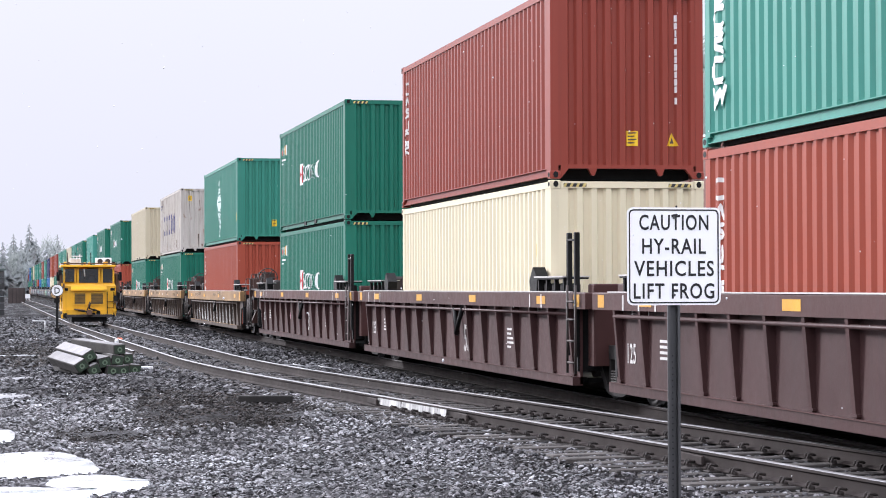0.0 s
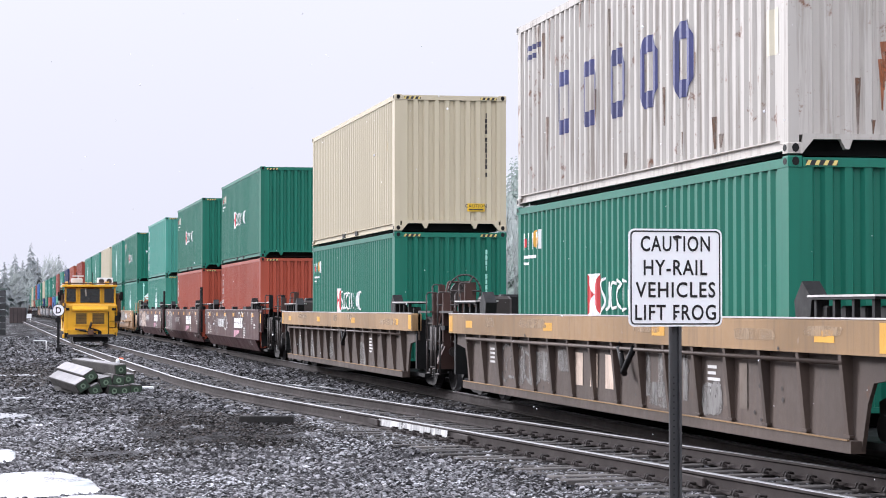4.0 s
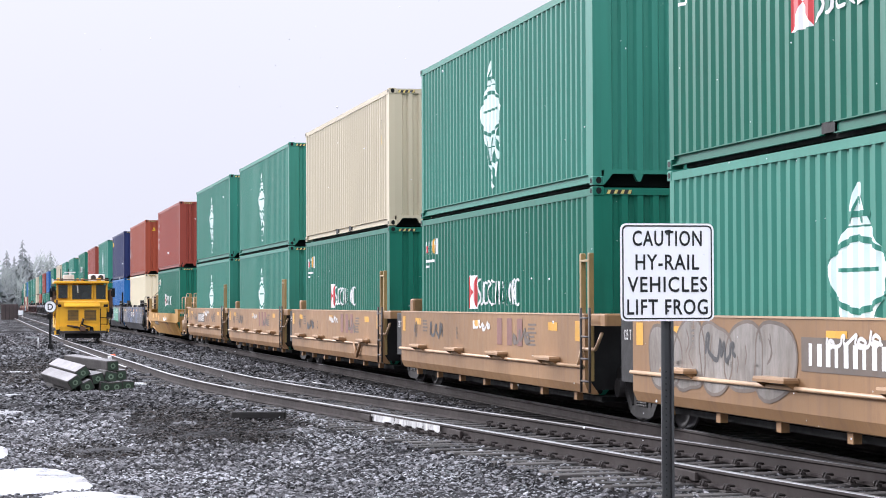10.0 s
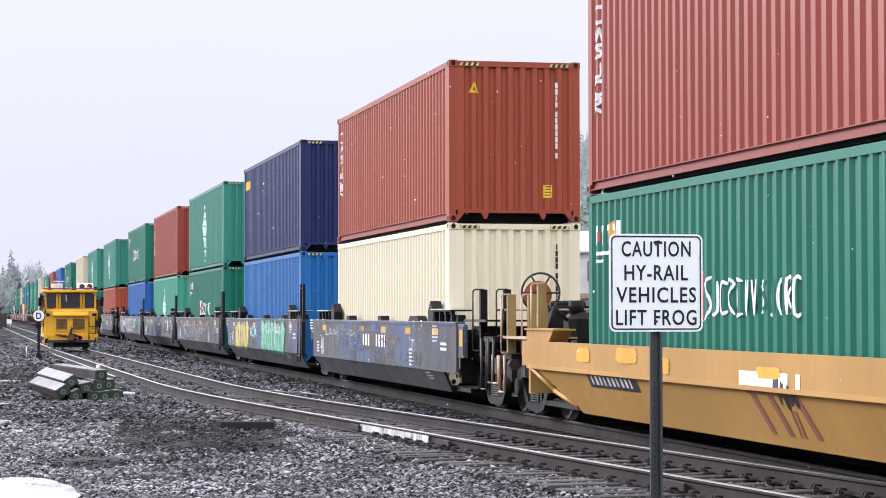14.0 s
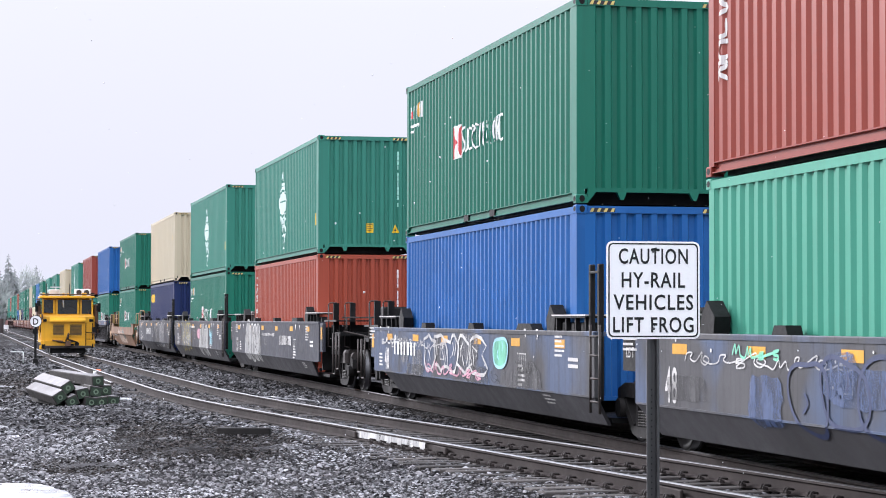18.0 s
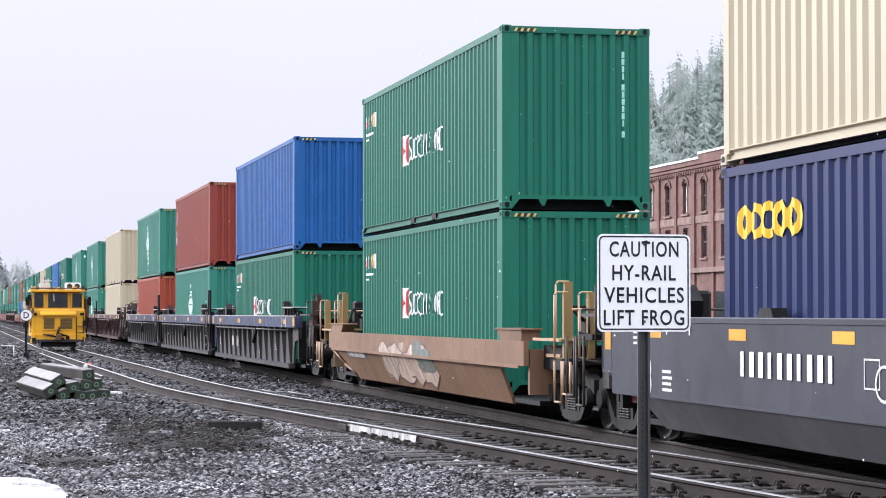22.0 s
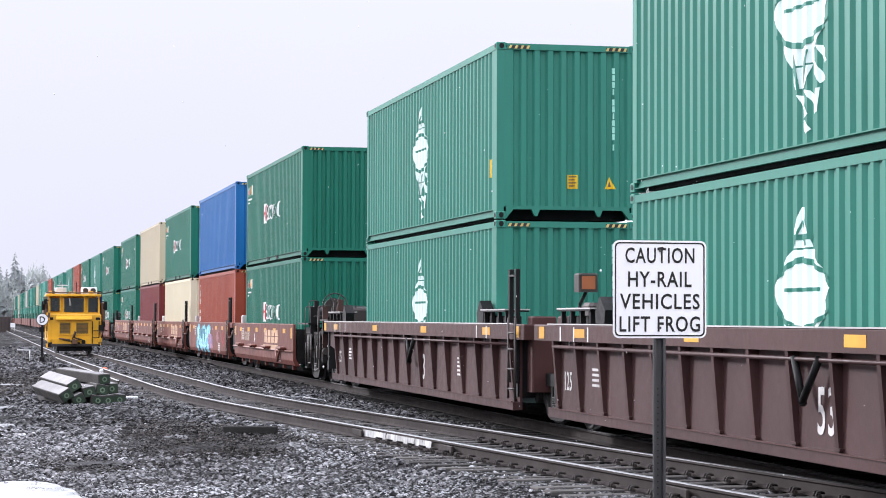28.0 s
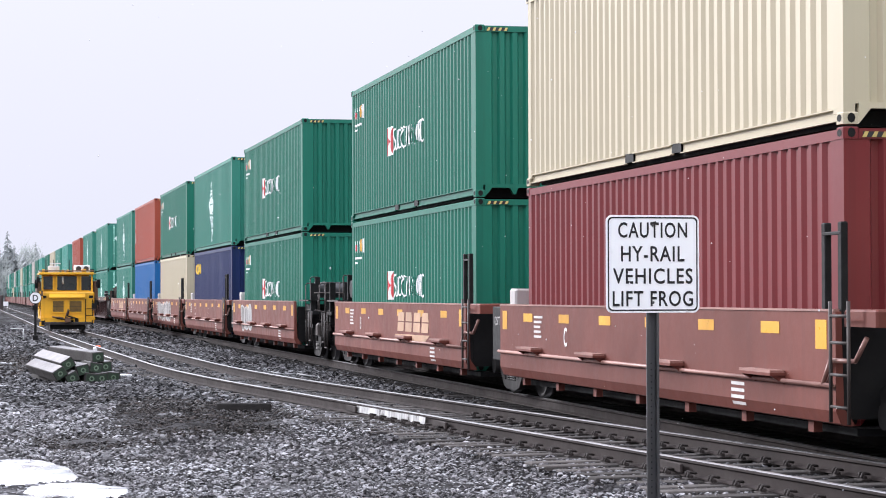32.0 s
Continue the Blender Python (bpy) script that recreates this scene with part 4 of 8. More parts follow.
def end_gear(root, y, s, body, kind, brake, deck_top, reach):
    """Deck, coupler, grab irons and brake wheel of a car's own end; s points away from the well."""
    s0, s = s, s * reach / 2.45

    def pair(a, b):
        return (a, b) if a < b else (b, a)
    pale = body in (car_paints["tan"], car_paints["amber"], car_paints["copper"])
    tone = post_olive if pale else post_rusty if kind == "ribbed" else steel_dark
    rod = pipe_tan if pale else steel_grime
    part("end_deck", Build().box(-0.5, 0.5, *pair(y, y + s * 2.3), 0.62, deck_top - 0.14).box(-1.2, 1.2, *pair(y + s * 0.02, y + s * 1.15), 0.8, deck_top - 0.06).box(-1.35, 1.35, *pair(y + s * 1.35, y + s * 2.0), deck_top - 0.3, deck_top - 0.22), steel_dark, root, "dark end deck")
    for z in (0.98, deck_top - 0.2):
        part("deck_ledge", Build().box(-1.24, -1.2, *pair(y + s * 0.3, y + s * 1.1), z, z + 0.025), rod, root)
    part("running_board", Build().box(-1.38, -0.6, *pair(y + s * 0.15, y + s * 1.7), deck_top + 0.02, deck_top + 0.05), tone, root, "narrow running board")
    part("board_edge", Build().box(-1.4, -1.38, *pair(y + s * 0.15, y + s * 1.7), deck_top + 0.015, deck_top + 0.055), rod, root, "worn edge of the running board")
    cp = Build().box(-0.12, 0.12, *pair(y + s * 1.9, y + s * 2.65), 0.72, 0.95)
    cp.prism([(-0.22, 0.68), (0.2, 0.68), (0.24, 0.98), (-0.22, 0.98)], 1, *pair(y + s * 2.55, y + s * 2.9))
    part("coupler", cp, steel_grime, root, "grimy knuckle coupler")
    for x, ln in ((-0.35, 2.8), (0.3, 2.7)):
        part("air_hose", Build().pipe([(x, y + s * 2.1, 0.8), (x, y + s * 2.4, 0.5), (x + 0.12, y + s * ln, 0.38), (x + 0.25, y + s * (ln + 0.1), 0.5)], 0.028), steel_dark, root)
    # upright posts, each a flat channel with a bent rod before it
    spots = ((-1.36, 1.62, 0.9, 1.9), (-1.02, 1.66, 0.9, 1.9), (-1.1, 0.7, deck_top - 0.2, 2.06)) if kind != "smooth" else ((-1.34, 0.95, 0.9, 2.0), (-1.0, 1.2, 0.9, 2.0))
    for x, d, lo, hi in spots:
        q = y + s * d
        post_ = part("grab_frame", Build().box(x + 0.02, x + 0.15, q - 0.02, q + 0.02, lo, hi).box(x + 0.02, x + 0.05, *pair(q, q + s0 * 0.07), lo, hi), tone, root, "upright channel post")
        part("grab_rod", Build().pipe([(x + 0.1, q, hi), (x - 0.06, q - s0 * 0.02, hi), (x - 0.09, q - s0 * 0.02, hi - 0.04), (x - 0.09, q - s0 * 0.02, lo + 0.1), (x + 0.06, q, lo + 0.06)], 0.014, 6), rod, post_)
    if kind == "single":
        q = y + s * 0.4
        part("valve_assembly", Build().rbox(-0.7, -0.1, *pair(q - 0.2, q + 0.3), deck_top, deck_top + 0.42, 0.1).tube((-0.55, q, deck_top + 0.4), (-0.55, q, deck_top + 0.6), 0.12, 10).tube((-0.9, q, deck_top + 0.5), (0.6, q, deck_top + 0.5), 0.02, 6).pipe([(-0.7, q, deck_top + 0.3), (-0.9, q, deck_top + 0.5), (-1.0, q, deck_top + 0.1)], 0.03), steel_dark, root, "black valve body with thin pipes")
    if kind == "husky":
        part("air_tank", Build().tube((-1.05, y + s * 0.45, 1.74), (0.3, y + s * 0.45, 1.74), 0.2, 14), tank_grey, root, "dark cylindrical air tank")
        for x in (-0.8, 0.05):
            part("tank_strap", Build().ring((x, y + s * 0.45, 1.74), 0, 0.205, 0.014, 14), steel_grime, root)
    if kind == "smooth":
        part("reservoir", Build().rbox(-1.3, -0.7, *pair(y - s0 * 0.75, y - s0 * 0.15), 0.5, 0.66, 0.03), red_oxide_gear, root, "dull red reservoir under the end")
        a, b = pair(y + s0 * 0.02, y + s0 * 0.5)
        ep = part("end_plate", Build().rbox(-HW + 0.02, -HW + 0.09, a, b, 0.86, deck_top - 0.03, 0.012), body, root)
        decal(root, "reflector", [rect(a + 0.1, b - 0.14, deck_top - 0.4, deck_top - 0.12)], amber, "large amber reflector", -HW + 0.017)
        part("plate_frame", Build().box(-HW + 0.012, -HW + 0.02, a + 0.03, a + 0.05, 0.9, deck_top - 0.07).box(-HW + 0.012, -HW + 0.02, b - 0.05, b - 0.03, 0.9, deck_top - 0.07), steel_dark, ep)
    # stirrup steps hang below the deck
    for d, zl in ((1.5, 0.38), (1.95, 0.5)):
        q = y + s * d
        part("stirrup", Build().pipe([(-1.42, q, deck_top - 0.25), (-1.42, q, zl), (-1.42, q + s0 * 0.36, zl), (-1.42, q + s0 * 0.36, deck_top - 0.25)], 0.018, 6), rod, root, "bent steel stirrup step")
    if kind != "smooth":
        part("hose_loop", Build().pipe([(-0.8, y + s * 1.9, 0.95), (-0.7, y + s * 2.1, 0.6), (-0.45, y + s * 2.2, 0.5), (-0.2, y + s * 2.1, 0.75)], 0.03), steel_dark, root)
    part("cross_rail", Build().tube((-1.3, y + s * 2.0, 1.66), (1.2, y + s * 2.0, 1.66), 0.018, 6), rod, root)
    for x in (-1.2, 1.0):
        part("rail_post", Build().tube((x, y + s * 2.0, deck_top - 0.25), (x, y + s * 2.0, 1.66), 0.018, 6), rod, root)
    part("end_cabinet", Build().rbox(-0.3, 0.3, *pair(y + s * 1.3, y + s * 1.7), deck_top - 0.2, deck_top + 0.36, 0.04), steel_dark, root, "dark end cabinet")
    part("valve_gear", Build().rbox(-1.15, -0.75, *pair(y + s * 1.2, y + s * 1.6), 0.62, 0.92, 0.06).tube((-0.95, y + s * 1.6, 0.78), (-0.95, y + s * 1.85, 0.78), 0.09, 10), steel_grime, root, "grimy valve gear")
    if brake:
        if kind == "ribbed":
            q = y + s * 1.75
            part("brake_frame", Build().pipe([(-1.32, q, 0.95), (-1.05, q, 2.1), (-0.62, q, 2.1), (-0.6, q, 0.95)], 0.022, 6).pipe([(-1.05, q, 0.95), (-0.85, q, 2.1)], 0.02, 6).box(-0.66, -0.52, q - 0.03, q + 0.03, 0.7, 2.1).prism([(-1.3, 0.45), (-0.5, 0.45), (-0.6, 1.0), (-1.05, 1.0)], 1, q + 0.05, q + 0.3), post_rusty, root, "rusty brake stand")
        c = (-0.75, y + s * 1.85, 1.93)
        bd = Build().ring(c, 1, 0.31, 0.018, 22).tube((c[0], c[1] - 0.05, c[2]), (c[0], c[1] + 0.05, c[2]), 0.06)
        for k in range(6):
            q = 2 * math.pi * k / 6
            bd.tube(c, (c[0] + 0.31 * math.cos(q), c[1], c[2] + 0.31 * math.sin(q)), 0.016, 5)
        part("brake_wheel", bd, brake_orange if brake > 1 and brake != 3 else steel_grime, root, "hand brake wheel")
        part("brake_disc", Build().tube((c[0] - 0.03, c[1] + 0.06, c[2] - 0.04), (c[0] - 0.03, c[1] + 0.12, c[2] - 0.04), 0.23, 18), brake_orange if brake > 1 else steel_grime, root, "round hand brake housing")
        part("brake_post", Build().box(c[0] - 0.06, c[0] + 0.06, *pair(c[1] - s * 0.2, c[1] - s * 0.08), deck_top - 0.1, c[2] - 0.15), tone, root)
    for x in (-0.62, 0.62):
        part("uncoupling_rod", Build().pipe([(x * 2.1, y + s * 2.15, deck_top - 0.2), (x, y + s * 2.2, deck_top - 0.35), (0, y + s * 2.45, 0.9)], 0.018), steel_grime, root)


red_oxide_gear = surface("dull_red_gear_paint", (0.16, 0.03, 0.018), 0.6, vary=0.4, rust=0.2)
brake_orange = surface("rusty_orange_paint", (0.38, 0.11, 0.04), 0.6, vary=0.35, rust=0.2)


def joint_gear(root, y, s, body, deck_top):
    """Half of an articulated joint: dark drawbar box and hoses."""
    a, b = sorted((y, y + s * 1.05))
    part("joint_beam", Build().box(-0.42, 0.42, a, b, 0.55, deck_top - 0.45).box(-0.7, 0.7, *sorted((y, y + s * 0.35)), 0.4, 0.85), steel_dark, root, "dark articulation beam")
    part("brake_pipe", Build().pipe([(-0.9, y, 0.8), (-0.75, y + s * 0.5, 0.7), (-0.7, y + s * 1.0, 0.72)], 0.025), steel_dark, root)


def corner_kit(root, y, body, top, rack, post=0.9, s=1):
    """Guide posts, lock rack and flip guides on the chord at a well's end; s points into the well."""
    x = -HW + 0.1
    if post:
        for dy in (0.0, 0.4):
            part("guide_post", Build().rbox(x - 0.035, x + 0.035, y + dy - 0.05, y + dy + 0.05, top - 0.9, top + post, 0.012), body, root)
        part("post_cap", Build().rbox(x - 0.04, x + 0.04, y - 0.03, y + 0.43, top + post - 0.12, top + post - 0.09, 0.01), body, root, "cross bar of the guide posts")
    if rack:
        a, b = sorted((y + s * 0.45, y + s * 2.1))
        rk = Build().box(x - 0.08, x + 0.3, a, b, top + 0.19, top + 0.215)
        for k in range(4):
            yy = a + 0.08 + k * (b - a - 0.2) / 3
            rk.box(x - 0.05, x + 0.01, yy, yy + 0.06, top, top + 0.19)
            rk.rbox(x + 0.06, x + 0.2, yy - 0.02, yy + 0.14, top, top + 0.13, 0.02)
        rack_ = part("lock_rack", rk, steel_dark, root, "rack of dark container locks")
        part("rack_plate", Build().box(x - 0.09, x + 0.31, a - 0.02, b + 0.02, top + 0.216, top + 0.236), step_pale, rack_, "pale worn rack plate")
        g = y + s * 2.4
        part("flip_guide", Build().prism([(g - 0.2, top + 0.01), (g + 0.2, top + 0.01), (g + 0.24, top + 0.18), (g + 0.02, top + 0.38), (g - 0.24, top + 0.2)], 0, x - 0.03, x + 0.16), steel_dark, root, "dark flip-up container guide")


def low_guides(root, y0, y1, top):
    """Low wedge-shaped guides with worn edges along the chord."""
    for f, ln in ((0.24, 0.5), (0.46, 0.22), (0.7, 0.22)):
        g = y0 + f * (y1 - y0)
        part("low_guide", Build().prism([(g - ln, top + 0.012), (g + ln, top + 0.012), (g + ln * 0.7, top + 0.11), (g - ln * 0.7, top + 0.11)], 0, -HW + 0.03, -HW + 0.2), steel_dark, root, "low dark container guide")


WELLS = {}


def well_unit(style, body, chord, y0, y1, near, far, top, key, marks, group, brake=0):
    """One well unit. y0..y1 is its side along the track, counted from the near end of the box that it carries."""
    if key in WELLS:
        return copy_thing(WELLS[key], Matrix())
    names = {"umber": "umber brown ribbed", "taupe": "grimy taupe and ochre ribbed", "plum": "plum-brown smooth-sided", "tan": "tan smooth-sided", "amber": "amber-tan single", "copper": "weathered copper-brown single",
             "slate": "grey graffiti-covered", "iron": "dark blue-grey smooth-sided", "steelgrey": "grey ribbed, blue-topped", "oxide": "red-oxide smooth-sided"}
    root = thing("well_car", names[body] + " railway well car unit", "rail car", group)
    bm, tm = car_paints[body], car_paints[chord]
    L = y1 - y0
    if style == "ribbed":
        c0, c1 = (1.1 if near == "end" else 0.0), (1.1 if far == "end" else 0.0)
        ch = {"umber": 0.23, "taupe": 0.34}.get(body, 0.28)
        mirror_both(root, "side_sheet", lambda s: side_ribbed(s, y0, y1, c0, c1, top), bm)
        mirror_both(root, "top_chord", lambda s: Build().rbox(min(s * HW, s * (HW - 0.2)), max(s * HW, s * (HW - 0.2)), y0 - (0.75 if near == "joint" else 0), y1 + (0.75 if far == "joint" else 0), top - ch, top, 0.015), tm)
        for q in ([y0 - 0.3] if near == "joint" else [y0 + 0.2]) + ([y1 + 0.3] if far == "joint" else [y1 - 0.2]):
            decal(root, "reflector", [rect(q - 0.15, q + 0.15, top - ch + 0.03, top - 0.03)], amber, "large amber reflector")
        me = RIBS.setdefault((body, top), rib_piece(top, ch).mesh("rib", bm))
        n = int((L - c0 - c1 - 0.5) / 1.12)
        for k in range(n + 1):
            y = y0 + c0 + 0.25 + k * (L - c0 - c1 - 0.5) / n
            part("rib", me, None, root, "", (0, y, 0))
        part("top_strip", Build().box(-HW - 0.006, -HW + 0.03, y0 + 0.02, y1 - 0.02, top, top + 0.016), step_pale, root, "pale worn top edge")
        part("flange_line", Build().box(-HW + 0.005, -HW + 0.03, y0 + c0 + 0.05, y1 - c1 - 0.05, 0.338, 0.352), tm, root, "worn flange edge")
        part("side_pipe", Build().tube((-HW + 0.035, y0 + c0 + 0.2, top - ch - 0.08), (-HW + 0.035, y1 - c1 - 0.2, top - ch - 0.08), 0.026, 7), bm, root)
        ym = y0 + 0.42 * L
        part("pipe_drop", Build().pipe([(-HW + 0.03, ym, top - ch - 0.06), (-HW - 0.02, ym + 0.32, top - 0.72), (-HW + 0.03, ym + 0.42, top - 0.74), (-HW + 0.03, ym + 0.66, top - ch - 0.06)], 0.04), steel_dark, root)
        face = -HW + 0.125
        outer = -HW - 0.004
    elif style == "smooth":
        crease, low, inset = (0.62, 0.24, 0.22) if body != "slate" else (0.6, 0.22, 0.26)

        def wall(s):
            bd = Build()
            o = [(s * HW, top), (s * HW, crease), (s * (HW - inset), low)]
            i = [(p - s * 0.05, z) for p, z in o]
            k0, k1 = (1.5 if near == "end" else 0.25), (1.5 if far == "end" else 0.25)
            ya = [y0, y0, y0 + k0]
            yb = [y1, y1, y1 - k1]
            na, nb = (1.05 if near == "end" else 0.0), (1.05 if far == "end" else 0.0)
            v = [(p, q, z) for (p, z), q in zip(o, ya)] + [(p, q, z) for (p, z), q in zip(o, yb)] + [(p, q, z) for (p, z), q in zip(i, ya)] + [(p, q, z) for (p, z), q in zip(i, yb)]
            bd.add(v, [(0, 3, 4, 1), (6, 7, 10, 9), (0, 6, 9, 3), (0, 1, 7, 6), (3, 9, 10, 4)], 0)
            v = [(p[0], p[1] + (na if i in (1, 7) else -nb if i in (4, 10) else 0), p[2]) for i, p in enumerate(v)]
            bd.add(v, [(1, 4, 5, 2), (7, 8, 11, 10), (1, 2, 8, 7), (4, 10, 11, 5), (2, 5, 11, 8)], 1)
            return bd
        mirror_both(root, "side_wall", wall, [bm, car_paints["iron_dark"] if body in ("iron", "slate") else bm])
        mirror_both(root, "top_chord", lambda s: Build().rbox(min(s * (HW + 0.012), s * (HW - 0.16)), max(s * (HW + 0.012), s * (HW - 0.16)), y0, y1, top - 0.05, top + 0.012, 0.01), tm)
        part("weld_seam", Build().box(-HW - 0.008, -HW, y0 + 0.05, y1 - 0.05, crease - 0.012, crease + 0.012), bm, root)
        face = outer = -HW - 0.004
    elif style == "husky":
        def wall(s):
            pts = [(s * HW, top), (s * HW, 0.5), (s * (HW - 0.05), 0.38), (s * (HW - 0.12), 0.36), (s * (HW - 0.2), 0.36), (s * (HW - 0.08), 0.53), (s * (HW - 0.06), top)]
            return Build().prism(pts[::s], 1, y0, y1)
        mirror_both(root, "side_wall", wall, bm)
        trim = pipe_tan if body == "tan" else pipe_oxide
        plain = key == "oxideb"
        if not plain:
            part("side_pipe", Build().tube((-HW - 0.03, y0, 0.74), (-HW - 0.03, y1, 0.74), 0.024, 7), trim, root, "pale side pipe")
        for k in range(0 if plain else 4):
            y = y0 + L * (k + 0.55) / 4.2
            st_ = part("step", Build().box(-HW - 0.17, -HW, y - 0.45, y + 0.45, 0.79, 0.82).prism([(-HW - 0.15, 0.79), (-HW, 0.79), (-HW, 0.7)], 1, y - 0.42, y - 0.38).prism([(-HW - 0.15, 0.79), (-HW, 0.79), (-HW, 0.7)], 1, y + 0.38, y + 0.42), bm, root)
            part("step_tread", Build().box(-HW - 0.165, -HW - 0.01, y - 0.44, y + 0.44, 0.82, 0.845), trim, st_, "pale worn step tread")
        part("top_strip", Build().box(-HW - 0.012, -HW + 0.05, y0 + 0.02, y1 - 0.02, top, top + 0.022), trim, root, "pale worn top edge")
        for q in (y0 + 0.35, y1 - 0.3):
            decal(root, "reflector", [rect(q - 0.14, q + 0.14, top - 0.36, top - 0.08)], amber, "large amber reflector")
        for k in range(7):
            y = y0 + L * (k + 0.5) / 7
            part("bottom_lug", Build().box(-HW + 0.13, -HW + 0.22, y - 0.07, y + 0.07, 0.25, 0.37), bm, root)
        if key[-1] in "ca":
            part("pipe_drop", Build().pipe([(-HW - 0.04, y0 + 2.3, 0.74), (-HW - 0.05, y0 + 2.7, 0.45), (-HW - 0.04, y0 + 3.1, 0.74)], 0.035), bm, root)
        face = outer = -HW - 0.004
    else:  # single: upper band and an inclined lower wall cut away at the ends
        def wall(s):
            bd = Build()
            x0, x1, xi = s * HW, s * (HW - 0.03), s * (HW - 0.3)
            bd.box(min(x0, s * (HW - 0.08)), max(x0, s * (HW - 0.08)), y0, y1, top - 0.36, top)
            v = [(x1, y0 + 1.6, top - 0.36), (x1, y1 - 0.5, top - 0.36), (xi, y1 - 2.3, 0.22), (xi, y0 + 1.75, 0.22)]
            bd.add(v + [(p[0] - s * 0.05, p[1], p[2]) for p in v], [(0, 1, 2, 3), (4, 7, 6, 5), (0, 3, 7, 4), (1, 5, 6, 2), (2, 6, 7, 3)])
            return bd
        mirror_both(root, "side_wall", wall, bm)
        part("edge_strip", Build().box(-HW - 0.01, -HW + 0.02, y0 + 0.3, y1 - 0.3, top - 0.4, top - 0.35), bm, root)
        for q, s in ((y0 + 0.2, 1), (y1 - 0.2, -1)):
            a, b = sorted((q, q + s * 1.5))
            part("corner_ear", Build().prism([(a, top + 0.16), (b, top + 0.16), (b - 0.25 * (s > 0), top), (a + 0.25 * (s < 0), top)], 0, -HW + 0.02, -HW + 0.3).box(-HW, -HW + 0.34, a - 0.05, b + 0.05, top + 0.16, top + 0.185), bm, root, "raised corner ear")
        for q, s in ((y1 - 0.45, -1),):
            part("edge_strip", Build().pipe([(-HW + 0.01, q, top - 0.37), (-HW + 0.14, q + s * 0.9, top - 0.7), (-HW + 0.27, q + s * 1.7, 0.3)], 0.035, 6), bm, root)
        face = outer = -HW - 0.004
    part("well_floor", Build().box(-1.2, 1.2, y0 + 0.2, y1 - 0.2, 0.25, 0.32), steel_dark, root, "dark well floor")
    for y, kind in ((y0 + 0.02, near), (y1 - 0.12, far)):
        if style == "smooth" and kind == "joint":
            continue
        high = top - 0.12 if kind == "end" or style in ("ribbed", "husky") else 0.95
        part("bulkhead", Build().box(-HW + 0.1, HW - 0.1, y, y + 0.1, 0.42, high), steel_dark if style != "single" else bm, root, "dark end bulkhead")
    for y, s, kind in ((y0, -1, near), (y1, 1, far)):
        if kind == "end":
            end_gear(root, y, s, bm, style, brake if (s < 0) == (brake < 3) else 0, top, marks.get('reach', (2.5, 2.5))[0 if s < 0 else 1])
            truck(root, y + s * (0.95 if style != "ribbed" else 0.9 if body == "umber" else -0.3 if body == "taupe" else 0.4))
        else:
            joint_gear(root, y, s, bm, top)
            if style == "ribbed":
                part("joint_column", Build().rbox(-HW + 0.24, -HW + 0.62, *sorted((y + s * 0.02, y + s * 0.34)), 0.5, top + 0.12, 0.02), tm, root, "column at the articulated joint")
                if marks.get("lamp") and s > 0:
                    lamp_ = part("marker_box", Build().rbox(-HW + 0.05, -HW + 0.32, y1 - 1.5, y1 - 1.24, 1.98, 2.24, 0.02), steel_grime, root, "grimy marker box on a bracket")
                    part("marker_lens", Build().box(-HW + 0.09, -HW + 0.28, y1 - 1.512, y1 - 1.5, 2.02, 2.2), brake_orange, lamp_, "dull amber lens")
                    part("marker_bracket", Build().pipe([(-HW + 0.15, y1 - 1.4, top), (-HW + 0.1, y1 - 1.35, 1.8), (-HW + 0.2, y1 - 1.35, 2.0)], 0.025), steel_dark, root)
            if s > 0:
                truck(root, marks["joint"])
                if style == "husky":
                    part("valve_box", Build().rbox(-HW + 0.25, -HW + 0.62, y1 + 0.05, y1 + 0.4, top + 0.02, top + 0.26, 0.03), step_pale if body == "oxide" else bm, root, "pale valve box at the joint")
                if style in ("husky", "smooth"):
                    part("end_panel", Build().rbox(-HW + 0.03, -HW + 0.12, y1, y1 + 0.62, 0.6 if style == "husky" else 0.98, top - 0.02, 0.012), steel_dark, root, "dark end panel")
                    stencil(root, "125 T", y1 + 0.31, top - 0.3, 0.13, white_worn, -HW + 0.026)
    # gear at the well's corners
    post = {"ribbed": 0.85, "smooth": 0.9, "husky": 0.85, "single": 0.0}[style] if near == "joint" else 0.0
    corner_kit(root, y0 + 0.05, post_olive if style == "husky" and body == "tan" else steel_dark, top, style in ("ribbed", "smooth"), post)
    if style in ("ribbed", "smooth"):
        corner_kit(root, y1 - 0.05, steel_grime, top, True, 0, -1)
        if style == "smooth":
            low_guides(root, y0, y1, top)
        part("power_box", Build().rbox(-0.9, -0.35, y1 - 0.1, y1 + 0.35, top - 0.1, top + 0.32, 0.05), steel_grime, root, "grimy brake equipment box")
    if near == "joint" and style == "husky":
        part("end_ledge", Build().rbox(-HW + 0.04, -HW + 0.6, y0 - 0.85, y0 - 0.1, top - 0.14, top + 0.02, 0.02), bm, root, "ledge over the articulated joint")
        part("bent_pipe", Build().pipe([(-HW - 0.02, y0 + 0.5, 0.74), (-HW - 0.03, y0 + 0.25, 0.74), (-HW - 0.03, y0 + 0.05, 0.98), (-HW + 0.05, y0 - 0.35, 0.98), (-HW + 0.1, y0 - 0.5, 1.2)], 0.024, 7), trim, root, "pale bent pipe")
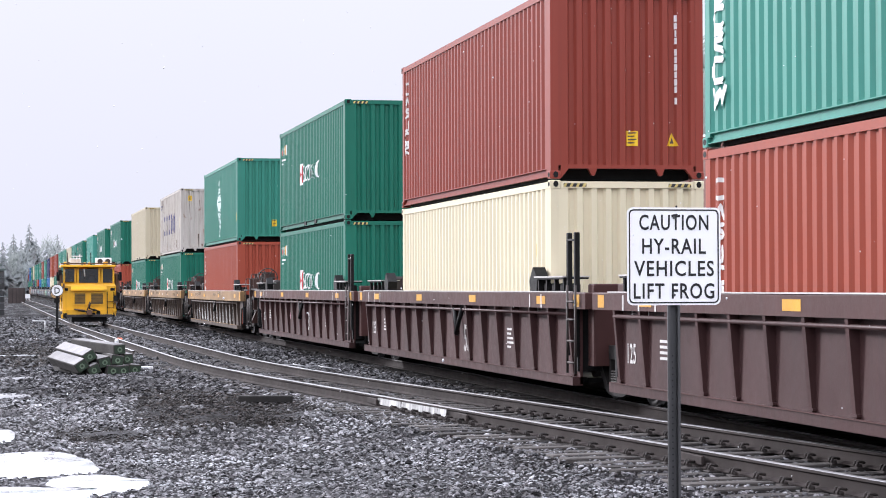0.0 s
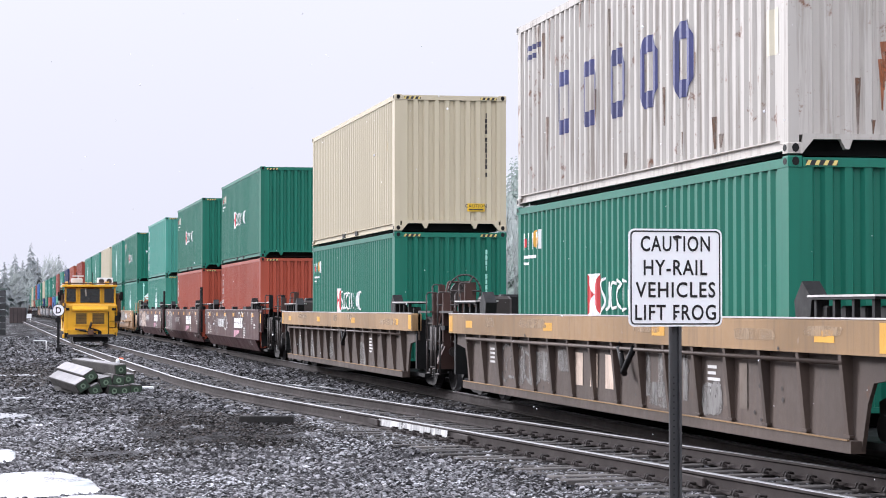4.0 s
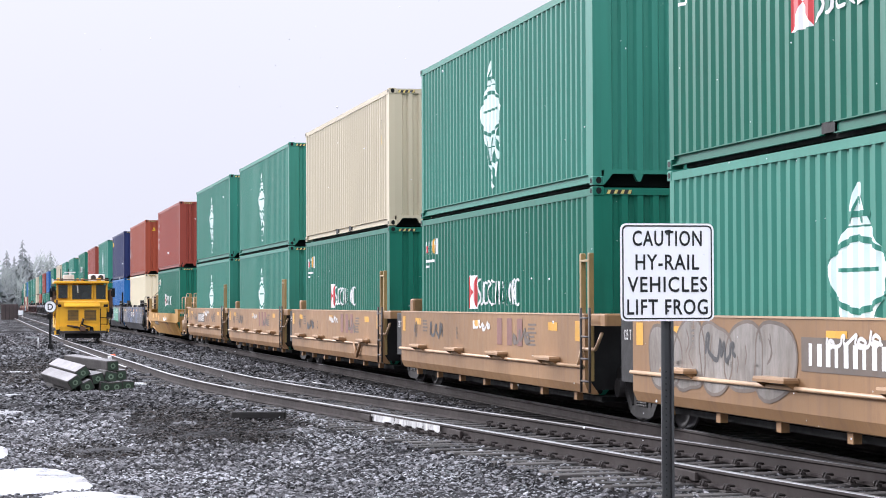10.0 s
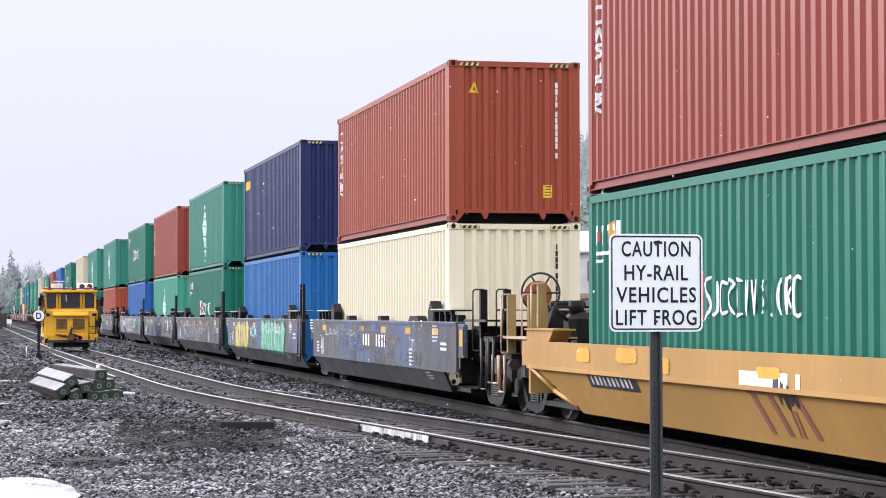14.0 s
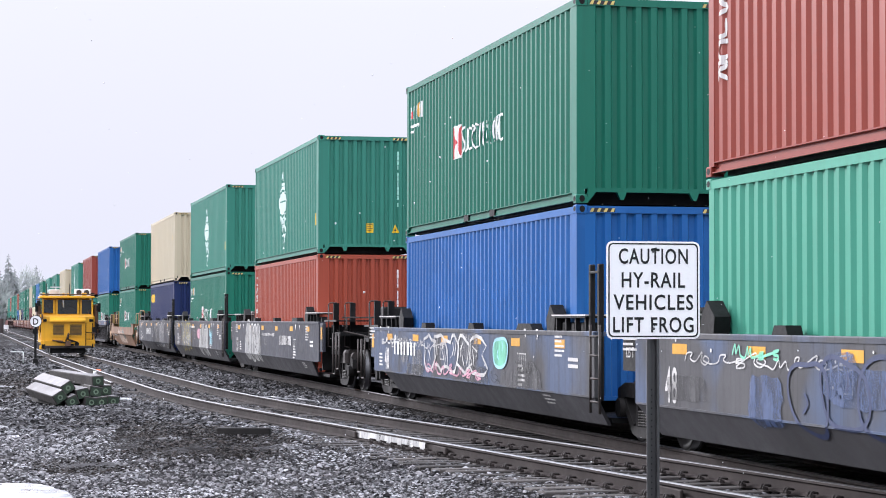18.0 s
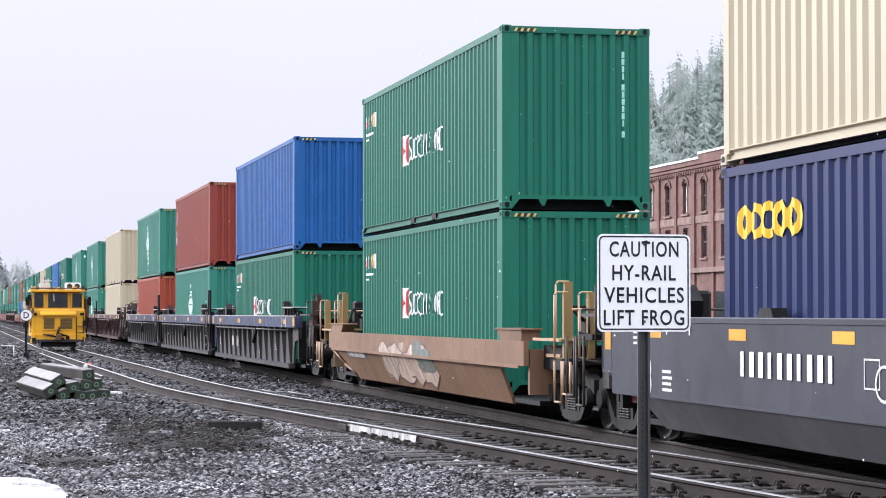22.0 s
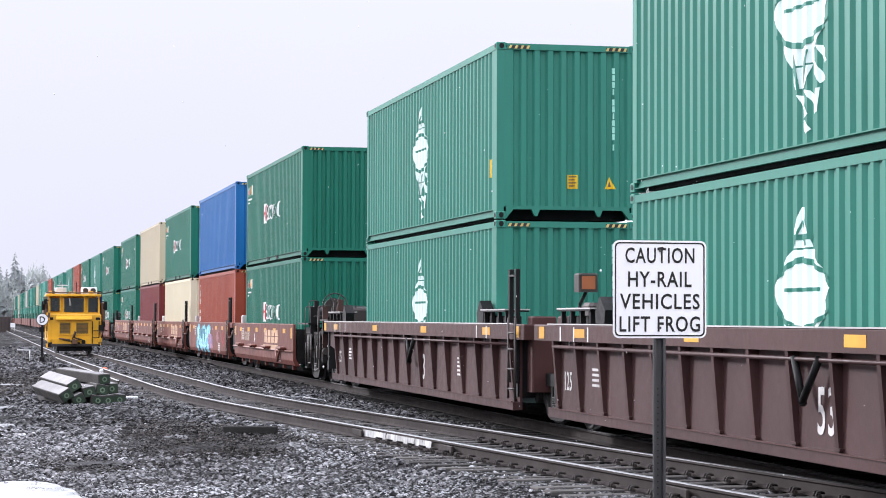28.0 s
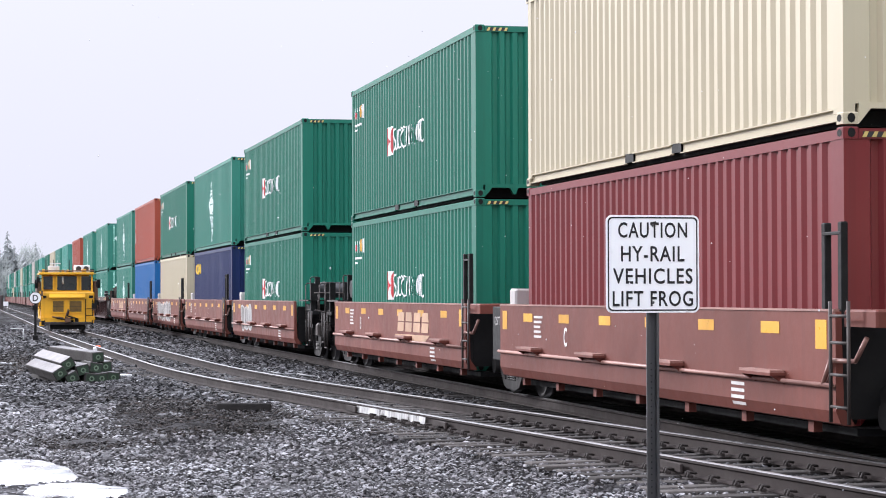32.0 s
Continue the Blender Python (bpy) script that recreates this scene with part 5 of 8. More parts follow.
    if near == "joint":
        ld = Build()
        for z in (0.55, 0.85, 1.15, 1.4):
            ld.tube((-HW - 0.06, y0 - 0.02, z), (-HW - 0.06, y0 - 0.45, z), 0.016, 6)
        for y in (y0 - 0.02, y0 - 0.45):
            ld.tube((-HW - 0.06, y, 0.4), (-HW - 0.06, y, top + 0.1), 0.018, 6)
        part("ladder", ld, steel_grime, root, "steel end ladder")
    # reflectors and stencils
    zr = top - 0.17 if style != "ribbed" else top - ch / 2
    for k in range(marks.get("reflectors", 5)):
        y = y0 + 1.7 + k * (L - 3.4) / max(1, marks.get("reflectors", 5) - 1)
        decal(root, "reflector", [rect(y - 0.26, y + 0.26, zr - 0.06, zr + 0.06)], amber, "amber reflector", outer)
    skin = [(0.2, outer, top + 0.1, outer)]
    if style == "ribbed":
        skin = [(0.3, face, top - ch, face), (top - ch, outer, top, outer)]
    elif style == "smooth":
        skin = [(low, outer + inset, crease, outer), (crease, outer, top + 0.1, outer)]
    elif style == "husky":
        skin = [(0.38, outer + 0.05, 0.5, outer), (0.5, outer, top + 0.1, outer)]
    elif style == "single":
        skin = [(0.22, outer + 0.3, top - 0.36, outer + 0.03), (top - 0.36, outer, top + 0.1, outer)]
    for text, y, z, h, mt in marks.get("text", ()):
        stencil(root, text, y, z, h, mt, skin)
    for num, (polys, mt, label) in enumerate(marks.get("paint", ())):
        tagged(decal(root, "marking", polys, mt, label, skin, 0.0008 + 0.0006 * num), kind="stuff" if len(polys) > 1 else "")
    WELLS[key] = root
    return root


def far_box(design, group):
    """A container of the far tail, in a few parts."""
    key = "far_" + design
    if key in MADE:
        return copy_thing(MADE[key], Matrix())
    mt = PAINT[DESIGNS[design][0]]
    root = thing("shipping_container", DESIGNS[design][3], "container", group)
    W2 = CW / 2
    part("side_wall", corrugated(SIDE, DEEP, "y", -W2 + 0.012, 0.1, CH - 0.05, False), mt, root)
    part("end_wall", corrugated(ENDW, 0.045, "x", 0.02, 0.2, CH - 0.05, False), mt, root)
    part("roof", Build().box(-W2, W2, 0, CL, CH - 0.08, CH), mt, root)
    part("floor", Build().box(-W2, W2, 0.05, CL, 0.1, 0.2).box(W2 - 0.05, W2, 0, CL, 0.2, CH - 0.1), mt, root)
    for x in (-W2, W2 - 0.15):
        part("corner_post", Build().box(x, x + 0.15, 0, 0.16, 0, CH - 0.085), mt, root)
    if "diamond" in design:
        diamond_logo(root, mt)
    MADE[key] = root
    return root


def slant(y, z, w, h, n, lean=0.3, split=True):
    """A run of slanted blocks, each split across the middle, that stands for a maker's name."""
    out = []
    for k in range(n):
        a, b = y - k * w / n, y - (k + (0.8 if split else 0.5)) * w / n
        for lo, hi, cut_ in ((0.0, 0.48, 0.0), (0.54, 1.0, 0.09 * (k % 2))) if split else ((0.0, 1.0, 0.0),):
            out.append([(a - lean * h * lo, z + h * lo), (b - lean * h * lo, z + h * lo), (b + cut_ - lean * h * hi, z + h * hi), (a - lean * h * hi, z + h * hi)])
    return out


def digits(y, z, w, h, n):
    """A run of upright bars that stands for a car number."""
    return [rect(y - (k + (0.5 if k % 3 else 0.36)) * w / n, y - k * w / n, z, z + h) for k in range(n)]


small = [(bars(13.4, 0.95, 4, 0.5, ragged=0.4), white_worn, "rows of small stencilled bars"), (bars(2.2, 0.95, 5, 0.45, ragged=0.4), white_worn, "rows of small stencilled bars")]
small_dark = [(bars(2.6, 1.3, 6, 0.55, 0.03, 0.03, 0.4), grey_ink, "rows of small dark bars"), (bars(10.6, 1.3, 4, 0.5, 0.03, 0.03, 0.3), grey_ink, "rows of small dark bars")]
tall_marks = [(bars(14.6, 1.5, 1, 0.07, 0.27), white_worn, "white edge mark"), (bars(13.9, 1.5, 1, 0.06, 0.27), white_worn, "white edge mark"), (bars(13.2, 1.5, 1, 0.06, 0.27), white_worn, "white edge mark"), (bars(0.2, 1.5, 1, 0.06, 0.27), white_worn, "white edge mark"), (bars(-0.5, 1.5, 1, 0.06, 0.27), white_worn, "white edge mark")]


def oval(y, z, a, b, n=16):
    """A thin oval ring."""
    pts = [(math.cos(2 * math.pi * k / n), math.sin(2 * math.pi * k / n)) for k in range(n + 1)]
    return [[(y + p[0] * a, z + p[1] * b), (y + q[0] * a, z + q[1] * b), (y + q[0] * a * 0.84, z + q[1] * b * 0.84), (y + p[0] * a * 0.84, z + p[1] * b * 0.84)] for p, q in zip(pts, pts[1:])]


def ribbed_marks(extra=(), text=(), reach=(2.5, 2.5), edge=True):
    return dict(joint=16.45, text=[("125", 14.6, 0.62, 0.26, white_worn), ("53", 5.2, 0.5, 0.47, white_worn)] + list(text), paint=small + (tall_marks if edge else []) + list(extra), reach=reach, reflectors=4)


def ring_rect(a, b, c, d, t=0.018):
    """A thin rectangular frame."""
    return [rect(a, b, c, c + t), rect(a, b, d - t, d), rect(a, a + t, c, d), rect(b - t, b, c, d)]


def smooth_small():
    """Small stencilled marks that every smooth-sided unit carries."""
    return [(bars(0.1, 1.46, 6, 0.5, 0.03, 0.035, 0.3), chalk, "rows of small pale bars"), (bars(14.5, 1.46, 4, 0.6, 0.03, 0.035, 0.3), chalk, "rows of small pale bars"),
            (ring_rect(1.7, 2.1, 0.86, 1.12) + [rect(1.84, 1.86, 0.9, 1.08), rect(1.94, 1.96, 0.9, 1.08)], chalk, "small white frame"), (ring_rect(7.3, 7.65, 0.92, 1.2), chalk, "small white frame"),
            (bars(-0.6, 1.1, 2, 0.5, 0.05, 0.04), white_worn, "short white bars"), (bars(0.9, 0.55, 3, 0.6, 0.022, 0.03, 0.4), chalk, "rows of small pale bars"),
            ([rect(q, q + 0.045, 1.36, 1.48) for q in (13.2, 12.4, 1.0, 1.7)] + [rect(q + 0.045, q + 0.12, 1.43, 1.48) for q in (13.2, 12.4, 1.0, 1.7)], white_worn, "small white edge marks")]


def smooth_marks(extra=(), text=(), joint=16.5, num="53", reach=(2.5, 2.5)):
    return dict(joint=joint, text=[(num, joint - 2.5, 0.66, 0.42, white_worn)] + list(text), paint=small + smooth_small() + list(extra), reach=reach, reflectors=6)


def husky_marks(extra=(), text=(), reach=(2.5, 2.5), num="40", dark=True):
    return dict(joint=13.85, text=([(num, 11.3, 0.98, 0.3, grey_ink)] if dark else []) + list(text), paint=(small_dark if dark else [(bars(10.7, 1.3, 5, 0.5, ragged=0.4), white_worn, "rows of small bars"), (bars(2.4, 0.75, 5, 0.4), white_worn, "framed bars")]) + list(extra), reach=reach, reflectors=3 if dark else 6)


def tag_marks(seed):
    return [(scrawl(10.0, 1.14, 1.2, 0.34, 3, seed, 0.06), black_ink, "black scrawl"), (scrawl(3.6, 1.14, 1.1, 0.34, 3, seed + 1, 0.06), grey_ink, "dark scrawl"), (scrawl(6.4, 1.26, 1.4, 0.2, 4, seed + 2, 0.04), white_worn, "white scrawl")]


def tall_blocks(y, mt=None):
    return (slant(y, 0.95, 2.0, 0.42, 3, 0.0, False), mt or red_brown, "three tall faded blocks")


faded_red = surface("faded_red_marking", (0.26, 0.075, 0.05), 0.6, vary=0.25)
red_brown = surface("faded_red_brown_marking", (0.16, 0.05, 0.035), 0.6, vary=0.3, rust=0.2, rust_rgb=(0.36, 0.2, 0.1))
plum_line = surface("dark_plum_spray", (0.06, 0.03, 0.035), 0.5, vary=0.3)
graffiti_tanish = surface("grey_tan_spray", (0.40, 0.30, 0.22), 0.5, vary=0.35, grain=4, worn=0.6)
graffiti_grey = surface("warm_grey_spray", (0.24, 0.215, 0.19), 0.5, vary=0.35, grain=4, worn=0.35)
taupe_dust = surface("dusty_ochre_patch_paint", (0.30, 0.2, 0.11), 0.6, vary=0.4, grain=3, worn=0.7)
slate_pale = surface("pale_slate_cover_paint", (0.15, 0.15, 0.165), 0.5, vary=0.4, grain=3, streak=0.3, worn=0.75)
graffiti_greenish = surface("grey_green_spray", (0.16, 0.19, 0.17), 0.5, vary=0.3, grain=4, worn=0.5)
graffiti_violet = surface("violet_spray_paint", (0.28, 0.17, 0.32), 0.5, vary=0.3, grain=4, worn=0.4)
graffiti_navy = surface("deep_blue_spray", (0.012, 0.024, 0.08), 0.5, vary=0.3, grain=4)
scuff = surface("dark_scuffed_paint", (0.045, 0.044, 0.047), 0.6, vary=0.4, worn=0.8)
iron_fill = surface("blue_grey_spray_field", (0.05, 0.053, 0.066), 0.45, vary=0.2, grain=3)
chalk = surface("thin_white_spray_line", (0.6, 0.59, 0.57), 0.6, vary=0.35, grain=7, shift=0.05, worn=0.35)
graffiti_teal = surface("deep_teal_spray", (0.05, 0.26, 0.36), 0.5, vary=0.3, grain=4, worn=0.5)
graffiti_sky = surface("pale_sky_spray", (0.30, 0.62, 0.72), 0.5, vary=0.35, grain=4)
tan_ink = surface("faded_tan_marking", (0.45, 0.27, 0.16), 0.6, vary=0.3, rust=0.2, rust_rgb=(0.25, 0.1, 0.07))

# unit: near end of its boxes at the clip's start, upper box, lower box, car


def logo_plum(y):
    return [(slant(y, 0.94, 2.5, 0.33, 4), white, "four slanted white blocks"), ([[(y + 0.1, 0.86), (y - 1.6, 0.86), (y - 1.55, 0.78), (y + 0.1, 0.62)]], graffiti_pink, "pale wedge underline")]


def logo_oxide(y):
    return [(slant(y, 0.92, 3.0, 0.36, 4), tan_ink, "four slanted tan blocks"), ([[(y + 0.2, 0.86), (y - 3.0, 0.88), (y - 2.6, 0.76), (y + 0.3, 0.72)]], tan_ink, "tan wedge underline")]


def umber(k, near, far, extra=(), reach=(2.5, 2.5), brake=0, lamp=False):
    return ("ribbed", "umber", "umber_top", -3.2 if near == "end" else -2.2, 16.2 if far == "end" else 15.3, near, far, 1.53, "umber" + k, dict(ribbed_marks(extra, reach=reach), lamp=lamp), brake)


def taupe(k, extra=()):
    return ("ribbed", "taupe", "taupe_top", -3.4, 16.2, "end", "end", 1.5, "taupe" + k, dict(joint=0, text=[], paint=small + [(buffed(13.5, 0.72, 14, 0.8, 7, ord(k)), graffiti_dull, "dull rolled-over patches"), (speckle(13.5, 0.8, 14, 0.8, 60, ord(k) + 5, 0.025), steel_grime, "dark scraped spots"), (buffed(14, 1.36, 16, 0.24, 5, ord(k) + 9), taupe_dust, "paler chord patches")] + list(extra), reach=(1.9, 1.9), reflectors=4), 1)


def plum(k, near, far, extra=(), reach=(2.8, 2.8), text=()):
    return ("smooth", "plum", "plum", -1.95, 15.4, near, far, 1.55, "plum" + k, smooth_marks(list(extra), text, reach=reach), 0)


def tanh(k, near, far, extra=(), reach=(2.8, 2.8), text=(), brake=0):
    return ("husky", "tan", "tan", -0.55, 12.75, near, far, 1.44, "tan" + k, husky_marks(list(extra) + tag_marks(ord(k)), text, reach), brake)


def slate(k, near, far, extra=(), reach=(2.5, 2.5)):
    q = ord(k)
    wear = [(buffed(12.6, 1.0, 12, 0.8, 3, q + 1), slate_pale, "grey rolled-over patches"), (buffed(13, 0.8, 13, 0.5, 4, q + 4), scuff, "dark scuffed patches"), (speckle(12.0, 1.1, 11, 0.5, 26, q + 2, 0.02), white_worn, "scattered white paint spots"), (scrawl(12.2, 1.2, 5.0, 0.2, 9, q + 5, 0.018), chalk, "thin white scrawl"), (scrawl(6.0, 0.75, 4.0, 0.4, 6, q + 6, 0.02), scuff, "faint dark scrawl")]
    return ("smooth", "slate", "slate", -1.85, 14.0, near, far, 1.45, "slate" + k, smooth_marks(wear + list(extra), (), 15.1, "48", reach), 0)


def iron(k, near, far, extra=(), reach=(2.5, 2.5)):
    return ("smooth", "iron", "iron", -1.95, 15.4, near, far, 1.55, "iron" + k, smooth_marks(list(extra), (), 16.5, "53", reach), 0)


def single(k, body, extra=(), brake=0):
    return ("single", body, body, -2.4, 14.7, "end", "end", 1.2, "single" + k, dict(joint=0, text=[], paint=list(extra), reach=(2.3, 2.3), reflectors=0), brake)


def steelgrey(k, near, far, extra=(), reach=(2.5, 2.5)):
    return ("ribbed", "steelgrey", "steelgrey_top", -2.0, 15.4, near, far, 1.53, "steel" + k, ribbed_marks(extra, reach=reach), 0)


def oxide(k, near, far, extra=(), text=(), reach=(2.5, 2.5), brake=0):
    return ("husky", "oxide", "oxide", -0.45, 12.75, near, far, 1.44, "oxide" + k, husky_marks(list(extra), text, reach, dark=False), brake)


UNITS = [
    (12.1, "teal", "red", umber("a", "end", "joint")),
    (31.44, "brown", "cream_light", umber("b", "joint", "joint")),
    (51.01, "flag", "flag", umber("c", "joint", "end", [(scrawl(9.2, 0.9, 0.7, 0.4, 3, 8, 0.05), graffiti_pink, "pink scrawl")])),
    (74.64, "diamond_labels", "red", taupe("a", sprayed(spikes, 11.4, 0.7, 3.0, 0.8, 4, 5, graffiti_silver, chalk, "pale angular piece", 0.045) + sprayed(spikes, 8.0, 0.7, 8.0, 0.76, 6, 6, graffiti_dull, graffiti_grey, "dull grey-green piece", 0.06) + [(digits(13.0, 0.62, 1.6, 0.22, 9), chalk, "white car number blocks")])),
    (98.0, "grey", "flag", taupe("b", [(slant(8.0, 0.52, 2.3, 0.46, 3, 0.0, False), graffiti_tan, "three tan blocks"), (digits(4.6, 0.5, 2.0, 0.6, 4), graffiti_dull, "grey block marks"), (digits(1.6, 0.5, 1.0, 0.5, 2), grey_ink, "dark block marks")] + sprayed(spikes, 12.6, 0.72, 2.4, 0.6, 3, 15, None, graffiti_dull, "faded angular piece", 0.05))),
    (121.12, "cream", "flag", taupe("c")),
    (144.87, "flag", "red", plum("a", "end", "joint", logo_plum(5.0) + [(digits(10.5, 0.94, 2.2, 0.27, 10), white, "white car number blocks"), (scrawl(12.6, 1.3, 5.0, 0.36, 9, 11, 0.016), chalk, "thin white scrawl"), (scrawl(12.2, 1.0, 1.8, 0.7, 6, 12, 0.014), graffiti_silver, "thin grey scrawl")] + sprayed(spikes, 3.6, 1.22, 1.3, 0.5, 2, 5, None, chalk, "white line drawing", 0.05) + sprayed(bubbles, 8.2, 1.1, 0.7, 0.5, 1, 7, None, chalk, "white line drawing", 0.05))),
    (164.8, "flag", "red", plum("b", "joint", "joint", logo_plum(4.2) + [(digits(9.6, 1.0, 1.9, 0.2, 10), white_worn, "worn white number blocks"), (scrawl(3.4, 1.34, 1.2, 0.3, 3, 9, 0.04), chalk, "white scrawl")] + sprayed(spikes, 13.2, 0.98, 1.6, 0.9, 3, 4, None, chalk, "white line piece", 0.06))),
    (184.23, "teal", "diamond", plum("c", "joint", "end", logo_plum(3.6) + sprayed(spikes, 12.9, 0.98, 3.0, 1.04, 4, 13, graffiti_tan, plum_line, "pale angular piece", 0.045) + [(scrawl(9.9, 1.36, 0.9, 0.3, 3, 17, 0.04), chalk, "white scrawl"), (scrawl(9.9, 0.7, 0.5, 0.3, 2, 18, 0.035), chalk, "white scrawl"), (digits(9.4, 0.96, 2.2, 0.27, 10), white_worn, "white car number blocks")])),
    (206.03, "flag", "diamond_doors", tanh("a", "end", "joint", sprayed(bubbles, 11.9, 0.98, 4.6, 0.86, 5, 21, graffiti_grey, grey_ink, "grey bubble piece", 0.04) + [([rect(4.6, 7.0, 0.92, 1.26)], grey_ink, "dark number panel"), (digits(6.8, 0.98, 2.0, 0.22, 9), white, "white number blocks"), (scrawl(4.2, 1.16, 2.2, 0.26, 4, 6, 0.04), chalk, "white scrawl")], brake=2)),
    (221.56, "diamond", "flag", tanh("b", "joint", "joint", [tall_blocks(4.6)], text=[("E", 7.6, 1.0, 0.2, grey_ink)])),
    (237.13, "cream", "flag", tanh("c", "joint", "joint", [tall_blocks(4.6)], text=[("D", 8.2, 1.0, 0.2, grey_ink)])),
    (252.53, "diamond", "diamond", tanh("b", "joint", "joint")),
    (267.75, "diamond", "diamond", tanh("d", "joint", "end", [([rect(6.0, 8.6, 0.92, 1.28)], grey_ink, "dark number panel"), (digits(8.4, 0.98, 2.2, 0.24, 10), white_worn, "worn white number blocks"), (scrawl(5.6, 1.34, 1.5, 0.14, 4, 61, 0.05), chalk, "white scrawl"), (ribbon([(4.6, 0.9), (4.1, 1.24)], 0.07) + ribbon([(4.1, 0.9), (4.6, 1.24)], 0.07), grey_ink, "dark crossed strokes")], text=[("A", 5.3, 0.98, 0.3, grey_ink)])),
    (287.8, "brown", "flag", single("amber", "amber", [([rect(9.2, 11.4, 0.62, 0.82)], black_ink, "black number panel"), (digits(11.25, 0.66, 1.9, 0.12, 10), white_worn, "white number blocks"), ([rect(3.95, 5.35, 0.84, 1.0), rect(3.62, 3.74, 0.84, 1.0)], white, "white upper half of a block mark"), ([rect(3.9, 5.3, 0.76, 0.84)] + [[(a, 0.34), (a - 0.13, 0.34), (a + 0.08, 0.8), (a + 0.22, 0.8)] for a in (5.0, 4.5, 3.75)] + [[(4.1, 0.34), (4.05, 0.34), (4.05, 0.62), (4.1, 0.62)], [(4.2, 0.34), (4.16, 0.34), (4.16, 0.62), (4.2, 0.62)]], faded_red, "faded red lower half of a block mark"), (scrawl(4.4, 0.86, 0.6, 0.5, 3, 6, 0.05), black_ink, "black scrawl"), (buffed(13, 1.02, 13, 0.3, 4, 41), amber, "brighter repainted patches")], 3)),
    (308.85, "orange", "cream_light", slate("a", "end", "joint", [(buffed(9.8, 0.98, 5, 0.9, 4, 44), graffiti_blue, "dull blue rolled-over patches"), ([rect(5.4, 7.3, 0.88, 1.24)], steel_grime, "dark panel"), (digits(7.1, 0.94, 0.9, 0.24, 3), white, "white blocks"), (digits(5.6, 0.94, 1.2, 0.24, 4), white, "white car number blocks"), (scrawl(5.4, 1.1, 2.4, 0.1, 3, 45, 0.03), red_brown, "dark red line")], )),
    (326.91, "navy", "blue", slate("b", "joint", "joint", sprayed(spikes, 11.8, 0.96, 3.2, 0.94, 5, 9, graffiti_yellow, grey_ink, "yellow angular piece", 0.04) + [(scrawl(8.2, 1.1, 1.6, 0.4, 5, 14, 0.04), graffiti_sky, "pale blue scrawl")] + sprayed(spikes, 5.6, 0.96, 4.6, 0.96, 7, 12, graffiti_mint, black_ink, "mint green angular piece", 0.04) + [(scrawl(5.4, 1.2, 4.4, 0.3, 7, 16, 0.03), chalk, "white highlights")])),
    (344.91, "diamond", "flag", slate("c", "joint", "joint", [(scrawl(11, 1.0, 8, 0.6, 10, 15, 0.05), graffiti_silver, "grey scrawl")] + sprayed(bubbles, 9.0, 0.98, 3.5, 0.7, 4, 16, None, graffiti_dull, "faded bubble piece", 0.05))),
    (362.24, "brown", "diamond_pale", slate("d", "joint", "joint", [(buffed(9.6, 0.95, 4, 0.9, 4, 31), graffiti_blue, "dull blue rolled-over patches")] + sprayed(bubbles, 8.8, 0.9, 2.6, 0.8, 3, 31, None, graffiti_navy, "dark blue line piece", 0.05) + sprayed(spikes, 4.4, 1.0, 1.4, 0.8, 2, 32, None, graffiti_tan, "pale line piece", 0.04) + [(scrawl(10.6, 1.28, 1.6, 0.16, 4, 17, 0.03), graffiti_mint, "thin green scrawl"), (scrawl(6.6, 1.2, 2.0, 0.3, 4, 19, 0.03), chalk, "thin white scrawl"), (bars(1.4, 1.3, 6, 0.6), white, "white bars")])),
    (379.88, "flag", "blue_patched", slate("e", "joint", "end", sprayed(spikes, 9.0, 1.04, 4.6, 0.62, 5, 18, None, chalk, "white angular line piece", 0.06) + [(scrawl(9.0, 0.78, 4.6, 0.3, 7, 20, 0.03), graffiti_pink, "pink shading strokes"), (scrawl(13.2, 1.24, 2.2, 0.2, 5, 22, 0.03), chalk, "white scrawl"), (digits(11.8, 0.95, 2.2, 0.24, 7), white, "white car number blocks")] + sprayed(bubbles, 3.6, 1.1, 0.7, 0.5, 1, 19, graffiti_mint, graffiti_sky, "pale round drawing", 0.05), )),
    (403.04, "diamond_labels", "red", iron("a", "end", "joint", sprayed(bubbles, 11.8, 0.96, 3.2, 1.1, 4, 23, graffiti_silver, chalk, "silver bubble piece", 0.05) + [(speckle(11.6, 0.9, 2.9, 0.8, 40, 24, 0.05), graffiti_dull, "dull shading spots"), (digits(8.2, 1.16, 2.6, 0.08, 14), white_worn, "row of small white blocks"), (digits(4.6, 0.95, 2.2, 0.24, 10), white_worn, "white car number blocks")], (2.6, 2.5))),
    (422.73, "diamond_labels", "flag", iron("b", "joint", "joint", sprayed(bubbles, 12.2, 0.96, 3.4, 1.06, 4, 25, iron_fill, graffiti_yellow, "yellow-rimmed bubble piece", 0.05) + [(scrawl(12.0, 0.98, 3.0, 0.7, 5, 29, 0.025), chalk, "thin white highlights")] + sprayed(spikes, 5.6, 0.9, 2.8, 1.1, 3, 26, graffiti_silver, chalk, "silver angular piece", 0.03) + sprayed(bubbles, 6.4, 1.1, 0.8, 0.5, 1, 30, graffiti_pink, graffiti_dull, "pink shading", 0.03) + [(scrawl(2.4, 1.15, 1.0, 0.4, 4, 27, 0.035), graffiti_sky, "pale blue scrawl"), (scrawl(2.3, 0.9, 0.9, 0.4, 4, 28, 0.03), graffiti_sky, "pale blue scrawl"), (digits(9.2, 1.3, 1.9, 0.08, 14), white_worn, "small white blocks")], )),
